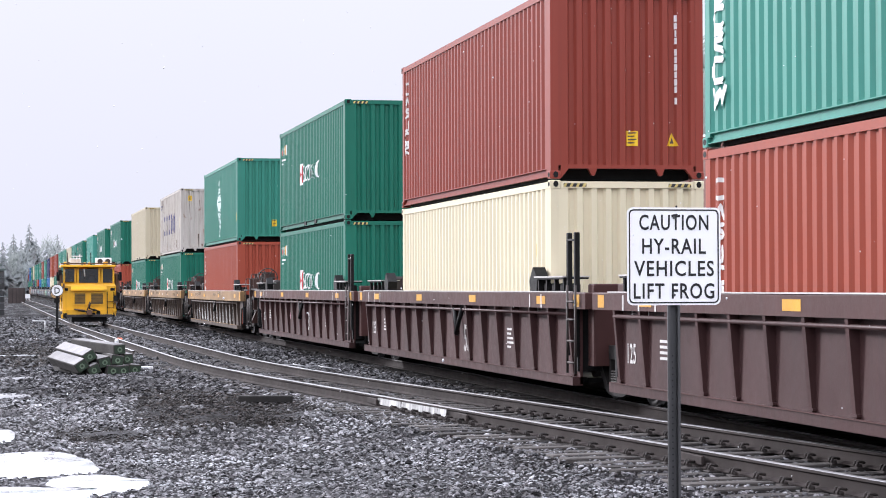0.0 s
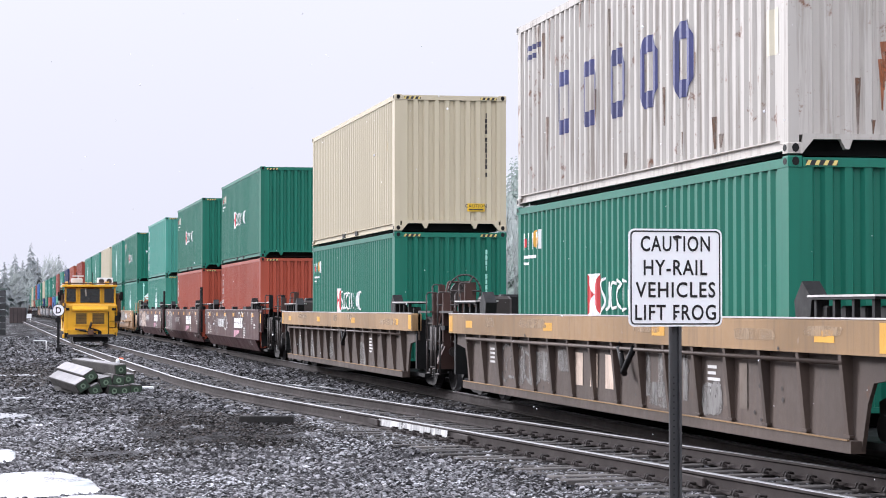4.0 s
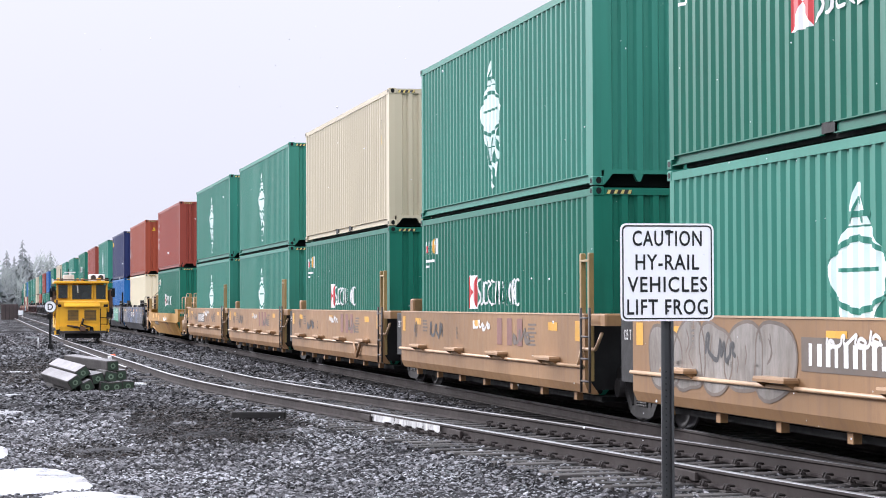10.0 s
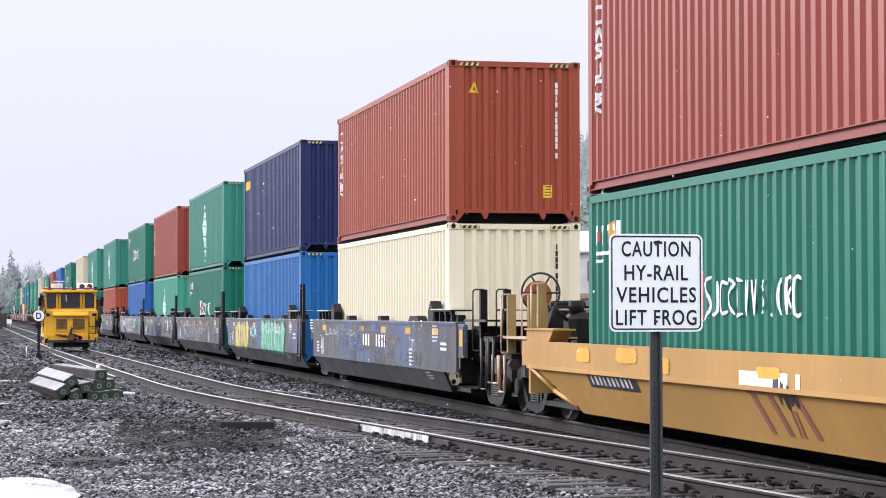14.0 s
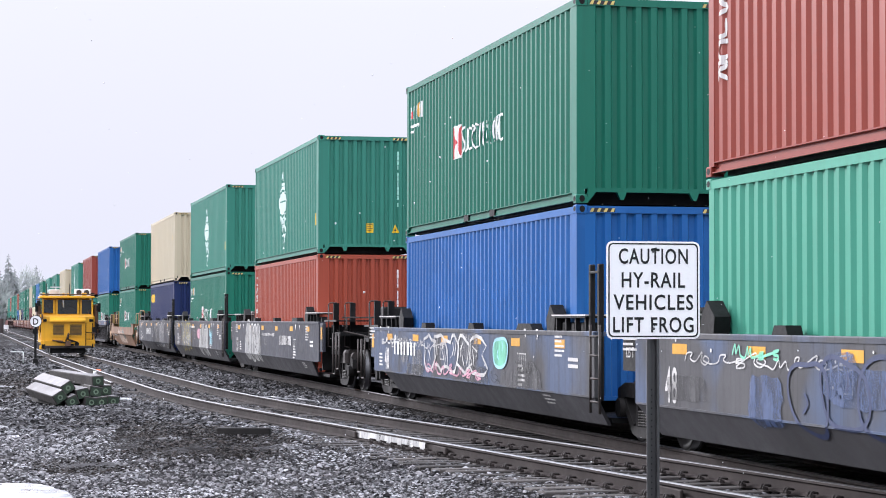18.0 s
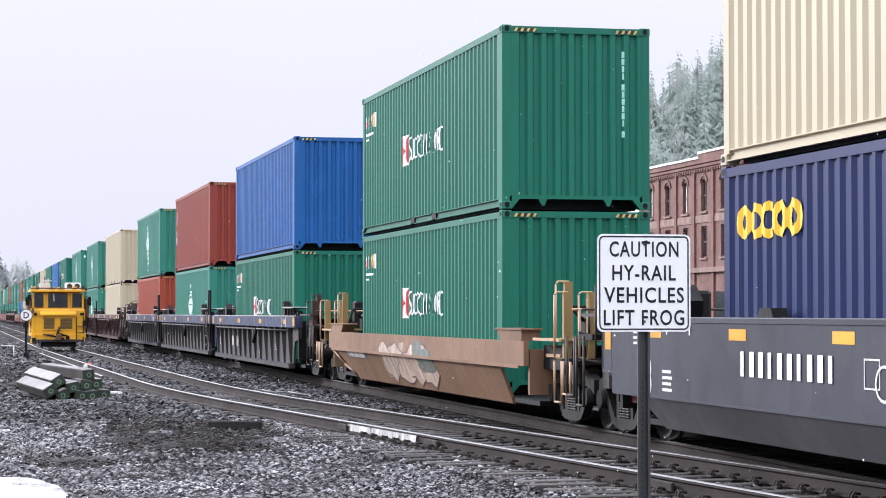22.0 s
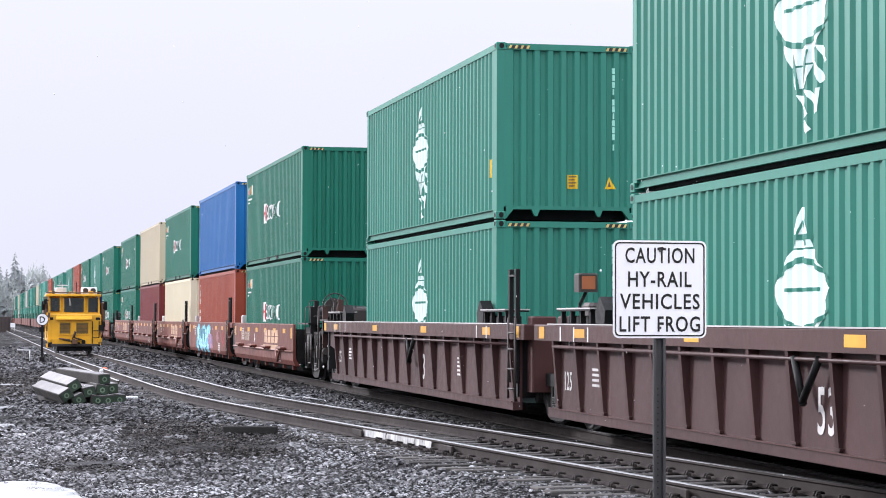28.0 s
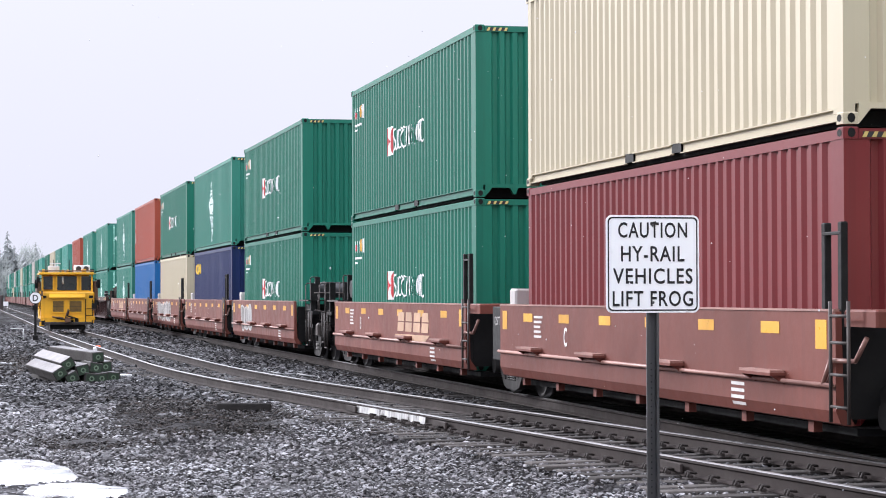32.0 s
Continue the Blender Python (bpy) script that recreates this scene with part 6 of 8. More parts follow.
    (441.82, "cream", "navy_bar", iron("c", "joint", "end", sprayed(bubbles, 5.9, 0.94, 4.4, 1.08, 6, 28, iron_fill, chalk, "white-rimmed bubble piece", 0.045) + [(scrawl(6.4, 1.3, 0.5, 0.5, 3, 35, 0.03), chalk, "white scrawl"), (digits(10.8, 0.95, 2.6, 0.26, 10), white, "white car number blocks"), (oval(7.2, 0.98, 0.2, 0.17), white_worn, "white oval mark")])),
    (464.0, "flag", "flag", single("copper", "copper", [(buffed(9.4, 0.7, 4.5, 0.8, 3, 30), graffiti_tanish, "grey-tan rolled-over patches")] + sprayed(spikes, 8.8, 0.66, 4.6, 0.8, 4, 29, graffiti_tan, plum_line, "pale pink angular piece", 0.03) + [(buffed(5.2, 0.7, 0.8, 0.9, 2, 33), graffiti_greenish, "grey-green shading"), ([rect(10.4, 12.8, 0.66, 0.83)], grey_ink, "dark number panel"), (digits(12.6, 0.69, 2.0, 0.12, 10), white, "white number blocks")])),
    (485.83, "blue_patched", "flag", steelgrey("a", "end", "joint", [(digits(12.2, 0.62, 2.2, 0.3, 8), white_worn, "white car number blocks")])),
    (505.36, "brown", "diamond", steelgrey("b", "joint", "joint")),
    (524.66, "diamond_labels", "red", steelgrey("c", "joint", "end")),
    (548.49, "cream", "cream", umber("d", "end", "joint", [(digits(4.0, 0.55, 1.5, 0.26, 7), white_worn, "white number blocks")], (1.8, 2.5), 1)),
    (568.05, "diamond_labels", "diamond", umber("e", "joint", "joint", lamp=True)),
    (587.65, "diamond_labels", "diamond", umber("f", "joint", "end", reach=(2.5, 1.9))),
    (609.46, "flag", "flag", oxide("a", "end", "joint", logo_oxide(5.4) + [(digits(10.9, 0.94, 2.2, 0.26, 10), graffiti_tan, "pale number blocks")], [("A", 7.6, 0.9, 0.28, white)], (2.8, 2.5), 1)),
    (624.59, "blue", "red", oxide("b", "joint", "joint", sprayed(spikes, 9.8, 0.88, 4.6, 1.04, 4, 33, graffiti_cyan, graffiti_navy, "cyan angular piece", 0.06) + [(buffed(9.6, 0.9, 4.2, 0.9, 4, 34), graffiti_teal, "deep teal shading"), (scrawl(9.6, 0.88, 4.2, 0.9, 5, 36, 0.1), graffiti_sky, "pale cyan strokes"), (buffed(5.3, 0.75, 0.6, 0.9, 2, 38), graffiti_violet, "violet sprayed patch"), (speckle(5.6, 0.8, 1.4, 0.9, 34, 39, 0.05), graffiti_pink, "pink spots"), (scrawl(3.0, 1.0, 0.9, 0.6, 4, 35, 0.03), graffiti_pink, "thin pink scrawl"), (scrawl(1.4, 1.0, 0.9, 0.8, 4, 37, 0.03), red_ink, "thin red scrawl")])),
    (640.15, "flag", "cream_light", oxide("c", "joint", "joint", logo_oxide(5.4), [("D", 9.4, 0.9, 0.26, white_worn)])),
    (655.56, "cream", "maroon", oxide("d", "joint", "joint", [], [("C", 9.0, 0.9, 0.26, white)])),
    (671.15, "flag", "flag", oxide("e", "joint", "end", logo_oxide(5.4), [("B", 9.4, 0.9, 0.26, white_worn)])),
    (690.66, "flag", "flag", oxide("f", "end", "joint", sprayed(bubbles, 10.5, 0.95, 2.4, 0.7, 3, 36, graffiti_silver, chalk, "white bubble piece", 0.05))),
    (706.16, "diamond", "navy_bar", oxide("d", "joint", "joint")),
    (721.38, "flag", "cream", oxide("g", "joint", "joint", sprayed(spikes, 10, 0.95, 6, 0.8, 6, 37, graffiti_silver, chalk, "white angular piece", 0.05))),
    (736.8, "red", "blue", oxide("d", "joint", "joint")),
    (751.2, "diamond", "diamond", oxide("e", "joint", "end")),
    (772.0, "diamond_doors", "diamond_doors", umber("d", "end", "joint")),
    (789.0, "diamond", "diamond", umber("e", "joint", "joint")),
    (806.5, "red", "diamond", umber("f", "joint", "end")),
]


def far_well(group):
    """A well unit of the far tail, in a few parts."""
    if "far" in WELLS:
        return copy_thing(WELLS["far"], Matrix())
    root = thing("well_car", "red-oxide smooth-sided railway well car unit", "rail car", group)
    bm = car_paints["oxide"]
    for s in (-1, 1):
        part("side_wall", Build().box(min(s * HW, s * (HW - 0.06)), max(s * HW, s * (HW - 0.06)), -0.45, 12.75, 0.3, 1.44), bm, root)
    part("well_floor", Build().box(-1.2, 1.2, -0.4, 12.7, 0.2, 0.28), steel_dark, root, "dark well floor")
    part("bulkhead", Build().box(-1.4, 1.4, -0.4, -0.3, 0.4, 1.3), steel_dark, root, "dark end bulkhead")
    part("joint_beam", Build().box(-0.4, 0.4, 12.75, 15.2, 0.5, 1.1), steel_dark, root, "dark articulation beam")
    part("guide_post", Build().box(-1.46, -1.34, -0.4, -0.1, 0.5, 2.25), steel_grime, root)
    tr = part("truck", TRUCK["bolster"], None, root, "sooty two-axle truck", (0, 13.85, 0))
    part("side_frame", TRUCK["side_frame"], None, tr, "", (-0.99, 0, 0))
    for yy in (-0.89, 0.89):
        part("wheel", TRUCK["wheel"], None, tr, "", (-0.745, yy, 0.457))
    WELLS["far"] = root
    return root


# pale boxes picked for the far tail, their colours standing in for haze
TAIL = ["teal diamond", "diamond flag", "cream flag", "flag diamond", "teal diamond", "flag flag", "grey diamond", "diamond teal", "flag diamond", "diamond diamond", "cream grey", "teal flag", "flag teal", "grey flag", "diamond cream", "flag diamond", "teal diamond", "grey flag", "diamond diamond", "flag teal", "grey diamond", "diamond flag"]


# ---- the run of the tracks ----
MAIN_X = 9.413


def main_x(y):
    """Centre of the main line, which bears off gently in the distance."""
    if y < 130:
        return MAIN_X - 1.93e-5 * max(0.0, y - 60) ** 2
    return MAIN_X - 0.0946 - 0.0027 * (y - 130) + 4e-5 * max(0.0, y - 470) ** 2


def siding_x(y):
    """Centre of the siding: the leg of a turnout, then level with the main line."""
    if y < 38:
        return 5.65 + 0.1068 * (38 - y)
    if y < 52:
        d = y - 38
        return 5.65 - 0.1068 * d + 0.0915 / 28 * d * d
    if y < 100:
        return 5.65 - 0.1068 * 14 + 0.0915 / 28 * 196 - 0.0153 * (y - 52)
    return siding_x(99.9) - 0.0027 * (y - 99.9)


def run(t):
    """How far the train has come since the start."""
    return 19.011 * t + 0.02714 * t * t


MOVING = []          # thing, near end at the start, length, height of its base


def on_rails(s, length, z, offset=0.0):
    a, b = s + offset, s + offset + length
    xa, xb = main_x(a), main_x(b)
    h = math.atan2(-(xb - xa), b - a)
    return Matrix.Translation((xa, a, z)) @ Matrix.Rotation(h, 4, "Z")


LOW_Z = {"single": 0.33}
for c, up, low, spec in UNITS:
    style, body, chord, y0, y1, near, far, top, key, marks, brake = spec
    MOVING.append((well_unit(style, body, chord, y0, y1, near, far, top, key, marks, "cars of the train", brake), c, 12.19, 0.0))
    MOVING.append((container(low, "stacked containers"), c, CL, 0.33))
    MOVING.append((container(up, "stacked containers"), c, CL, 0.33 + CH + 0.025))
c = 806.5
for k, pair_ in enumerate(TAIL):
    c += 21.0 if k % 4 == 0 else 15.6
    up, low = pair_.split()
    MOVING.append((far_well("cars of the train"), c, 12.19, 0.0))
    MOVING.append((far_box(low, "stacked containers"), c, CL, 0.33))
    MOVING.append((far_box(up, "stacked containers"), c, CL, 0.33 + CH + 0.025))

# ---- ground ----
GROUND = -0.26


def lift_at(x, y):
    """Height of the ground: ballast beds under the tracks, soft heaps beside them."""
    z = GROUND
    for cx, w in ((main_x(y), 1.9), (siding_x(y) if y < 300 else 99, 1.7)):
        d = abs(x - cx)
        if d < w + 0.9:
            z = max(z, GROUND + 0.05 * min(1.0, (w + 0.9 - d) / 0.9))
    z += 0.14 * math.exp(-(((x - 3.0) / 1.2) ** 2 + ((y - 33.5) / 4.0) ** 2))
    z += 0.08 * math.exp(-(((x - 1.7) / 1.6) ** 2 + ((y - 42) / 3.0) ** 2))
    return z


def mud(x, y):
    """How muddy the ground is, 0 to 1: dark earth between pale gravel."""
    a = math.exp(-(((x - 3.2) / 1.6) ** 2 + ((y - 32.5) / 4.8) ** 2) * 1.1)
    b = math.exp(-(((x - 1.3) / 0.9) ** 2 + ((y - 27.5) / 1.8) ** 2)) * 0.7
    c = math.exp(-(((x - 1.6) / 2.0) ** 2 + ((y - 62) / 10) ** 2)) * 0.9
    n = noise.noise((x * 0.9, y * 0.35, 3.0)) * 0.35
    return max(0.0, min(1.0, a + b + c + n + (0.12 if y > 36 else 0)))


def gravel_material(name, dark, mid, pale, snow, rough=0.42):
    """Broken stone: each stone its own grey, wet, some with a dusting of snow on top."""
    mt, nt, bs = nodes_of(name)
    geo = nt.nodes.new("ShaderNodeNewGeometry")
    co = nt.nodes.new("ShaderNodeTexCoord").outputs["Object"]
    ramp = nt.nodes.new("ShaderNodeValToRGB")
    els = ramp.color_ramp.elements
    els[0].color, els[1].color = (*dark, 1), (*pale, 1)
    els.new(0.62).color = (*mid, 1)
    nt.links.new(geo.outputs["Random Per Island"], ramp.inputs["Fac"])
    grain = noise_node(nt, co, 30, 4, 0.7)
    col = mixed(nt, ranged(nt, grain, 0.3, 0.7, 0.0, 0.5), ramp.outputs["Color"], tuple(c * 0.5 for c in mid))
    sep = nt.nodes.new("ShaderNodeSeparateXYZ")
    nt.links.new(geo.outputs["Normal"], sep.inputs[0])
    up = ranged(nt, sep.outputs["Z"], 0.55, 0.95, 0, 1)
    drift = ranged(nt, noise_node(nt, co, 0.5, 4, 0.6), 0.4, 0.62, 0.0, snow)
    mul = nt.nodes.new("ShaderNodeMath")
    mul.operation = "MULTIPLY"
    nt.links.new(up, mul.inputs[0])
    nt.links.new(drift, mul.inputs[1])
    spot = ranged(nt, noise_node(nt, co, 14, 3, 0.6), 0.42, 0.58, 0, 1)
    mul2 = nt.nodes.new("ShaderNodeMath")
    mul2.operation = "MULTIPLY"
    nt.links.new(mul.outputs[0], mul2.inputs[0])
    nt.links.new(spot, mul2.inputs[1])
    col = mixed(nt, mul2.outputs[0], col, (0.72, 0.73, 0.76))
    nt.links.new(col, bs.inputs["Base Color"])
    bs.inputs["Roughness"].default_value = rough
    bs.inputs["Specular IOR Level"].default_value = 0.2
    bp = nt.nodes.new("ShaderNodeBump")
    bp.inputs["Strength"].default_value = 0.4
    bp.inputs["Distance"].default_value = 0.01
    nt.links.new(noise_node(nt, co, 60, 4, 0.6), bp.inputs["Height"])
    nt.links.new(bp.outputs["Normal"], bs.inputs["Normal"])
    return mt


def ground_material():
    mt, nt, bs = nodes_of("wet_gravel_ground")
    co = nt.nodes.new("ShaderNodeTexCoord").outputs["Object"]
    vor = nt.nodes.new("ShaderNodeTexVoronoi")
    vor.inputs["Scale"].default_value = 15
    nt.links.new(co, vor.inputs["Vector"])
    sepc = nt.nodes.new("ShaderNodeSeparateColor")
    nt.links.new(vor.outputs["Color"], sepc.inputs[0])
    big = noise_node(nt, co, 0.28, 5, 0.6)
    mid = noise_node(nt, co, 2.0, 5, 0.65)
    col = mixed(nt, sepc.outputs[0], (0.010, 0.0095, 0.010), (0.04, 0.039, 0.041))
    col = mixed(nt, ranged(nt, mid, 0.42, 0.7, 0, 0.8), col, (0.013, 0.011, 0.0105))
    col = mixed(nt, ranged(nt, big, 0.52, 0.62, 0, 0.5), col, (0.09, 0.088, 0.092))
    clod = noise_node(nt, co, 1.3, 5, 0.7, (1.0, 0.3, 1.0))
    col = mixed(nt, ranged(nt, clod, 0.47, 0.40, 0, 0.9), col, (0.007, 0.006, 0.006))
    col = mixed(nt, ranged(nt, clod, 0.55, 0.62, 0, 0.8), col, (0.17, 0.168, 0.175))
    lines = noise_node(nt, co, 0.5, 5, 0.65, (1.0, 0.22, 1.0))
    col = mixed(nt, ranged(nt, lines, 0.62, 0.68, 0, 0.6), col, (0.36, 0.37, 0.39))
    nt.links.new(col, bs.inputs["Base Color"])
    nt.links.new(ranged(nt, mid, 0.3, 0.7, 0.8, 1.0), bs.inputs["Roughness"])
    bs.inputs["Specular IOR Level"].default_value = 0.05
    bp = nt.nodes.new("ShaderNodeBump")
    bp.inputs["Strength"].default_value = 0.9
    bp.inputs["Distance"].default_value = 0.04
    nt.links.new(vor.outputs["Distance"], bp.inputs["Height"])
    nt.links.new(bp.outputs["Normal"], bs.inputs["Normal"])
    return mt


def make_ground():
    xs = [-1500, -600, -200, -60, -25, -10, -4] + [-2 + 0.3 * i for i in range(55)] + [15, 17, 20, 25, 32, 45, 70, 110, 200, 600, 1500]
    ys = [-800, -200, -60, -20, 0, 8] + [12 + 0.4 * i for i in range(130)] + [65 + 1.5 * i for i in range(60)] + [160, 180, 210, 250, 300, 360, 450, 600, 900, 2500]
    v = []
    for y in ys:
        for x in xs:
            z = lift_at(x, y)
            if 10 < y < 70 and -3 < x < 15:
                z += 0.03 * noise.noise((x * 1.2, y * 1.2, 0)) + 0.015 * noise.noise((x * 4, y * 4, 5))
            v.append((x, y, z))
    n = len(xs)
    f = [(j * n + i, j * n + i + 1, (j + 1) * n + i + 1, (j + 1) * n + i) for j in range(len(ys) - 1) for i in range(n - 1)]
    ob = part("ground", Build().add(v, f, 0, True), ground_material())
    tagged(ob, "wet dark gravel yard with mud and slush", "ground", "", "structure")


make_ground()

STONE = np.array([(-1, -1, -1), (1, -1, -1), (1, 1, -1), (-1, 1, -1), (-0.7, -0.7, 0.6), (0.8, -0.6, 0.7), (0.6, 0.8, 0.5), (-0.8, 0.6, 0.7), (0.05, 0.05, 1.05)]) * 0.5
STONE_F = [(0, 1, 5, 4), (1, 2, 6, 5), (2, 3, 7, 6), (3, 0, 4, 7), (4, 5, 8), (5, 6, 8), (6, 7, 8), (7, 4, 8)]


def stones(name, spots, mt, label, category):
    """One sheet of loose stones at the given (x, y, z, size)."""
    rng = np.random.default_rng(7 + len(spots))
    p = np.array(spots)
    n = len(p)
    sc = p[:, 3:4] * rng.uniform(0.6, 1.35, (n, 3)) * np.array([1.1, 1.1, 0.55])
    ang = rng.uniform(0, 2 * np.pi, n)
    tl = rng.uniform(-0.5, 0.5, (n, 2))
    v = STONE[None] * (1 + rng.uniform(-0.28, 0.28, (n, 9, 3))) * sc[:, None, :]
    x, y, z = v[..., 0], v[..., 1], v[..., 2]
    z = z + x * tl[:, :1] + y * tl[:, 1:]
    c, s = np.cos(ang)[:, None], np.sin(ang)[:, None]
    v = np.stack([c * x - s * y, s * x + c * y, z], -1) + p[:, None, :3]
    faces = []
    for k in range(n):
        b = 9 * k
        faces += [tuple(b + i for i in q) for q in STONE_F]
    me = bpy.data.meshes.new(name)
    me.from_pydata(v.reshape(-1, 3).tolist(), [], faces)
    me.materials.append(mt)
    return tagged(new(name, me), label, category, "", "stuff")


# ---- tracks ----
rail_side = surface("dark_rusted_rail", (0.037, 0.029, 0.027), 0.8, spec=0.15, vary=0.35, grain=6, rust=0.2, rust_rgb=(0.06, 0.036, 0.026))
rail_top = surface("worn_bright_railhead", (0.36, 0.355, 0.365), 0.42, metal=1.0, vary=0.2)
tie_wood = surface("weathered_dark_tie_wood", (0.062, 0.056, 0.053), 0.85, vary=0.5, grain=5, spec=0.2, bump=0.4, bump_scale=25, shift=0.35)
# darker copy of the tie wood, shade under the train put into the colour
tie_shaded = surface("shaded_tie_wood", (0.022, 0.019, 0.018), 0.85, vary=0.5, grain=5, spec=0.15, bump=0.4, bump_scale=25, island=True, shift=0.3)
clip_steel = surface("rusty_clip_steel", (0.032, 0.026, 0.024), 0.7, spec=0.2, vary=0.4)
RAIL_POLY = [(-0.027, 0.0), (0.027, 0.0), (0.036, -0.006), (0.037, -0.014), (0.037, -0.03), (0.012, -0.045), (0.009, -0.135), (0.07, -0.155), (0.07, -0.168), (-0.07, -0.168), (-0.07, -0.155), (-0.009, -0.135), (-0.012, -0.045), (-0.037, -0.03), (-0.037, -0.014), (-0.036, -0.006)]


def sweep_rail(root, path, label=""):
    """A rail along points (x, y)."""
    bd, n = Build(), len(RAIL_POLY)
    v = [(x + a, y, b) for x, y in path for a, b in RAIL_POLY]
    bd.add(v, [])
    for k in range(len(path) - 1):
        for i in range(n):
            j = (i + 1) % n
            bd.f.append((k * n + i, k * n + j, (k + 1) * n + j, (k + 1) * n + i))
            bd.m.append(1 if i in (0, 1, n - 1) else 0)
            bd.s.append(False)
    bd.f += [tuple(range(n)), tuple(range((len(path) - 1) * n, len(path) * n))]
    bd.m += [0, 0]
    bd.s += [False, False]
    return part("rail", bd, [rail_side, rail_top], root, label)


main_track = thing("track_main", "main line track with worn rails in dark ballast", "railway track", kind="structure")
siding = thing("track_siding", "siding track with rusty rails and dark wooden ties", "railway track", kind="structure")
ysm = [-60 + 6 * i for i in range(30)] + [120 + 15 * i for i in range(40)]
for s in (-0.755, 0.755):
    sweep_rail(main_track, [(main_x(y) + s, y) for y in ysm])
yss = [17.2 + 1.2 * i for i in range(60)] + [90 + 6 * i for i in range(40)]
sweep_rail(siding, [(siding_x(y) - 0.755, y) for y in [6 + 1.2 * i for i in range(10)] + yss])
sweep_rail(siding, [(siding_x(y) + 0.755, y) for y in yss])
# a loose length of rail beside the siding and the inner closure rail
sweep_rail(siding, [(siding_x(y) - 1.12, y) for y in [58 + 2 * i for i in range(18)]], "spare rail lying beside the track").location.z = -0.07


def tie_mesh(length):
    return Build().rbox(-length / 2, length / 2, -0.115, 0.115, -0.34, -0.172, 0.012).mesh("tie", tie_wood)


TIES = {ln: tie_mesh(ln) for ln in (2.6, 3.1, 3.6)}
rn = random.Random(3)
for k in range(170):
    y = 13.6 + k * 0.51
    ln = 3.1 if y < 36 else 2.6
    part("tie", TIES[ln], None, siding, "", Matrix.Translation((siding_x(y) - (0.12 if ln > 3 else 0) + rn.uniform(-0.06, 0.06), y, rn.uniform(-0.008, 0.008))) @ Matrix.Rotation(radians(rn.uniform(-2, 2)) + 0.1 * (y < 38), 4, "Z"))
bd = Build()
for k in range(330):
    y = 8 + k * 0.51
    x = main_x(y)
    bd.rbox(x - 1.3, x + 1.3, y - 0.115, y + 0.115, -0.34, -0.172, 0.012)
tagged(part("tie_row", bd, tie_shaded, main_track, "row of dark wooden ties"), kind="stuff")
CLIP = Build().rbox(-0.05, 0.0, -0.055, 0.055, -0.172, -0.125, 0.012).pipe([(-0.05, -0.035, -0.15), (-0.04, -0.035, -0.1), (0.03, -0.03, -0.115), (0.03, 0.03, -0.115), (-0.04, 0.035, -0.1), (-0.05, 0.035, -0.15)], 0.013, 6).mesh("rail_clip", clip_steel)
PLATE = Build().rbox(-0.18, 0.18, -0.09, 0.09, -0.172, -0.160, 0.004).mesh("tie_plate", clip_steel)
for k in range(34):
    y = 13.6 + k * 0.51
    for s in (-0.755, 0.755):
        if y < 17.5 and s > 0:
            continue
        x = siding_x(y) + s
        part("tie_plate", PLATE, None, siding, "", (x, y, 0.0))
        part("rail_clip", CLIP, None, siding, "", (x - 0.105, y, 0))
# snow-white strip of old paint on the rail web, and joint bars
yp = 28.2
bd = Build()
for k in range(6):
    a, b = yp + k * 0.55, yp + (k + 1) * 0.55
    xa, xb = siding_x(a) - 0.755 - 0.02, siding_x(b) - 0.755 - 0.02
    bd.add([(xa - 0.03, a, -0.13), (xb - 0.03, b, -0.13), (xb - 0.022, b, -0.032), (xa - 0.022, a, -0.032)], [(0, 1, 2, 3)])
part("paint_strip", bd, surface("flaked_white_paint", (0.62, 0.61, 0.6), 0.7, vary=0.3, worn=0.55), siding, "white painted stretch of rail web")
for y in (20.4, 27.6, 31.8):
    part("joint_bar", Build().rbox(siding_x(y) - 0.81, siding_x(y) - 0.775, y - 0.4, y + 0.4, -0.13, -0.045, 0.01), rail_side, siding, "rusty joint bar")

# gravel between and beside the rails
gravel = gravel_material("loose_wet_gravel", (0.004, 0.004, 0.0042), (0.068, 0.064, 0.069), (0.33, 0.318, 0.33), 0.62, 0.6)
earth = gravel_material("dark_wet_clods", (0.005, 0.0042, 0.004), (0.016, 0.0125, 0.011), (0.06, 0.048, 0.043), 0.2, 0.7)
rg = np.random.default_rng(11)
pale, dark_, far_ = [], [], []
for y_lo, y_hi, per, sz in ((14, 24, 320, 0.038), (24, 34, 210, 0.044), (34, 48, 75, 0.072), (48, 78, 38, 0.095), (78, 135, 14, 0.15)):
    cnt = int((y_hi - y_lo) * 9.4 * per)
    for x, y, u, w in zip(rg.uniform(-0.8, 8.6, cnt), rg.uniform(y_lo, y_hi, cnt), rg.random(cnt), rg.random(cnt)):
        dr = min(abs(x - siding_x(y) - 0.755), abs(x - siding_x(y) + 0.755), abs(x - main_x(y) + 0.755))
        if dr < 0.13:
            continue
        inside = -1.8 < x - siding_x(y) < 1.5
        z = lift_at(x, y) + (0.012 if inside else 0.0)
        m = mud(x, y)
        if inside and y < 44 and (((y - 13.6) / 0.51 + 0.5) % 1.0 - 0.5) ** 2 < 0.05 and w < 0.9:
            continue
        size = sz * (0.7 + 0.8 * u * u)
        if m > 0.42 + 0.3 * (w - 0.5):
            dark_.append((x, y, z + size * 0.1, size * 0.85))
        elif y > 36 or x > siding_x(y) - 0.9:
            far_.append((x, y, z + size * 0.1, size))
        else:
            pale.append((x, y, z + size * 0.15, size))
stones("gravel", pale, gravel, "loose wet grey gravel with specks of snow", "gravel")
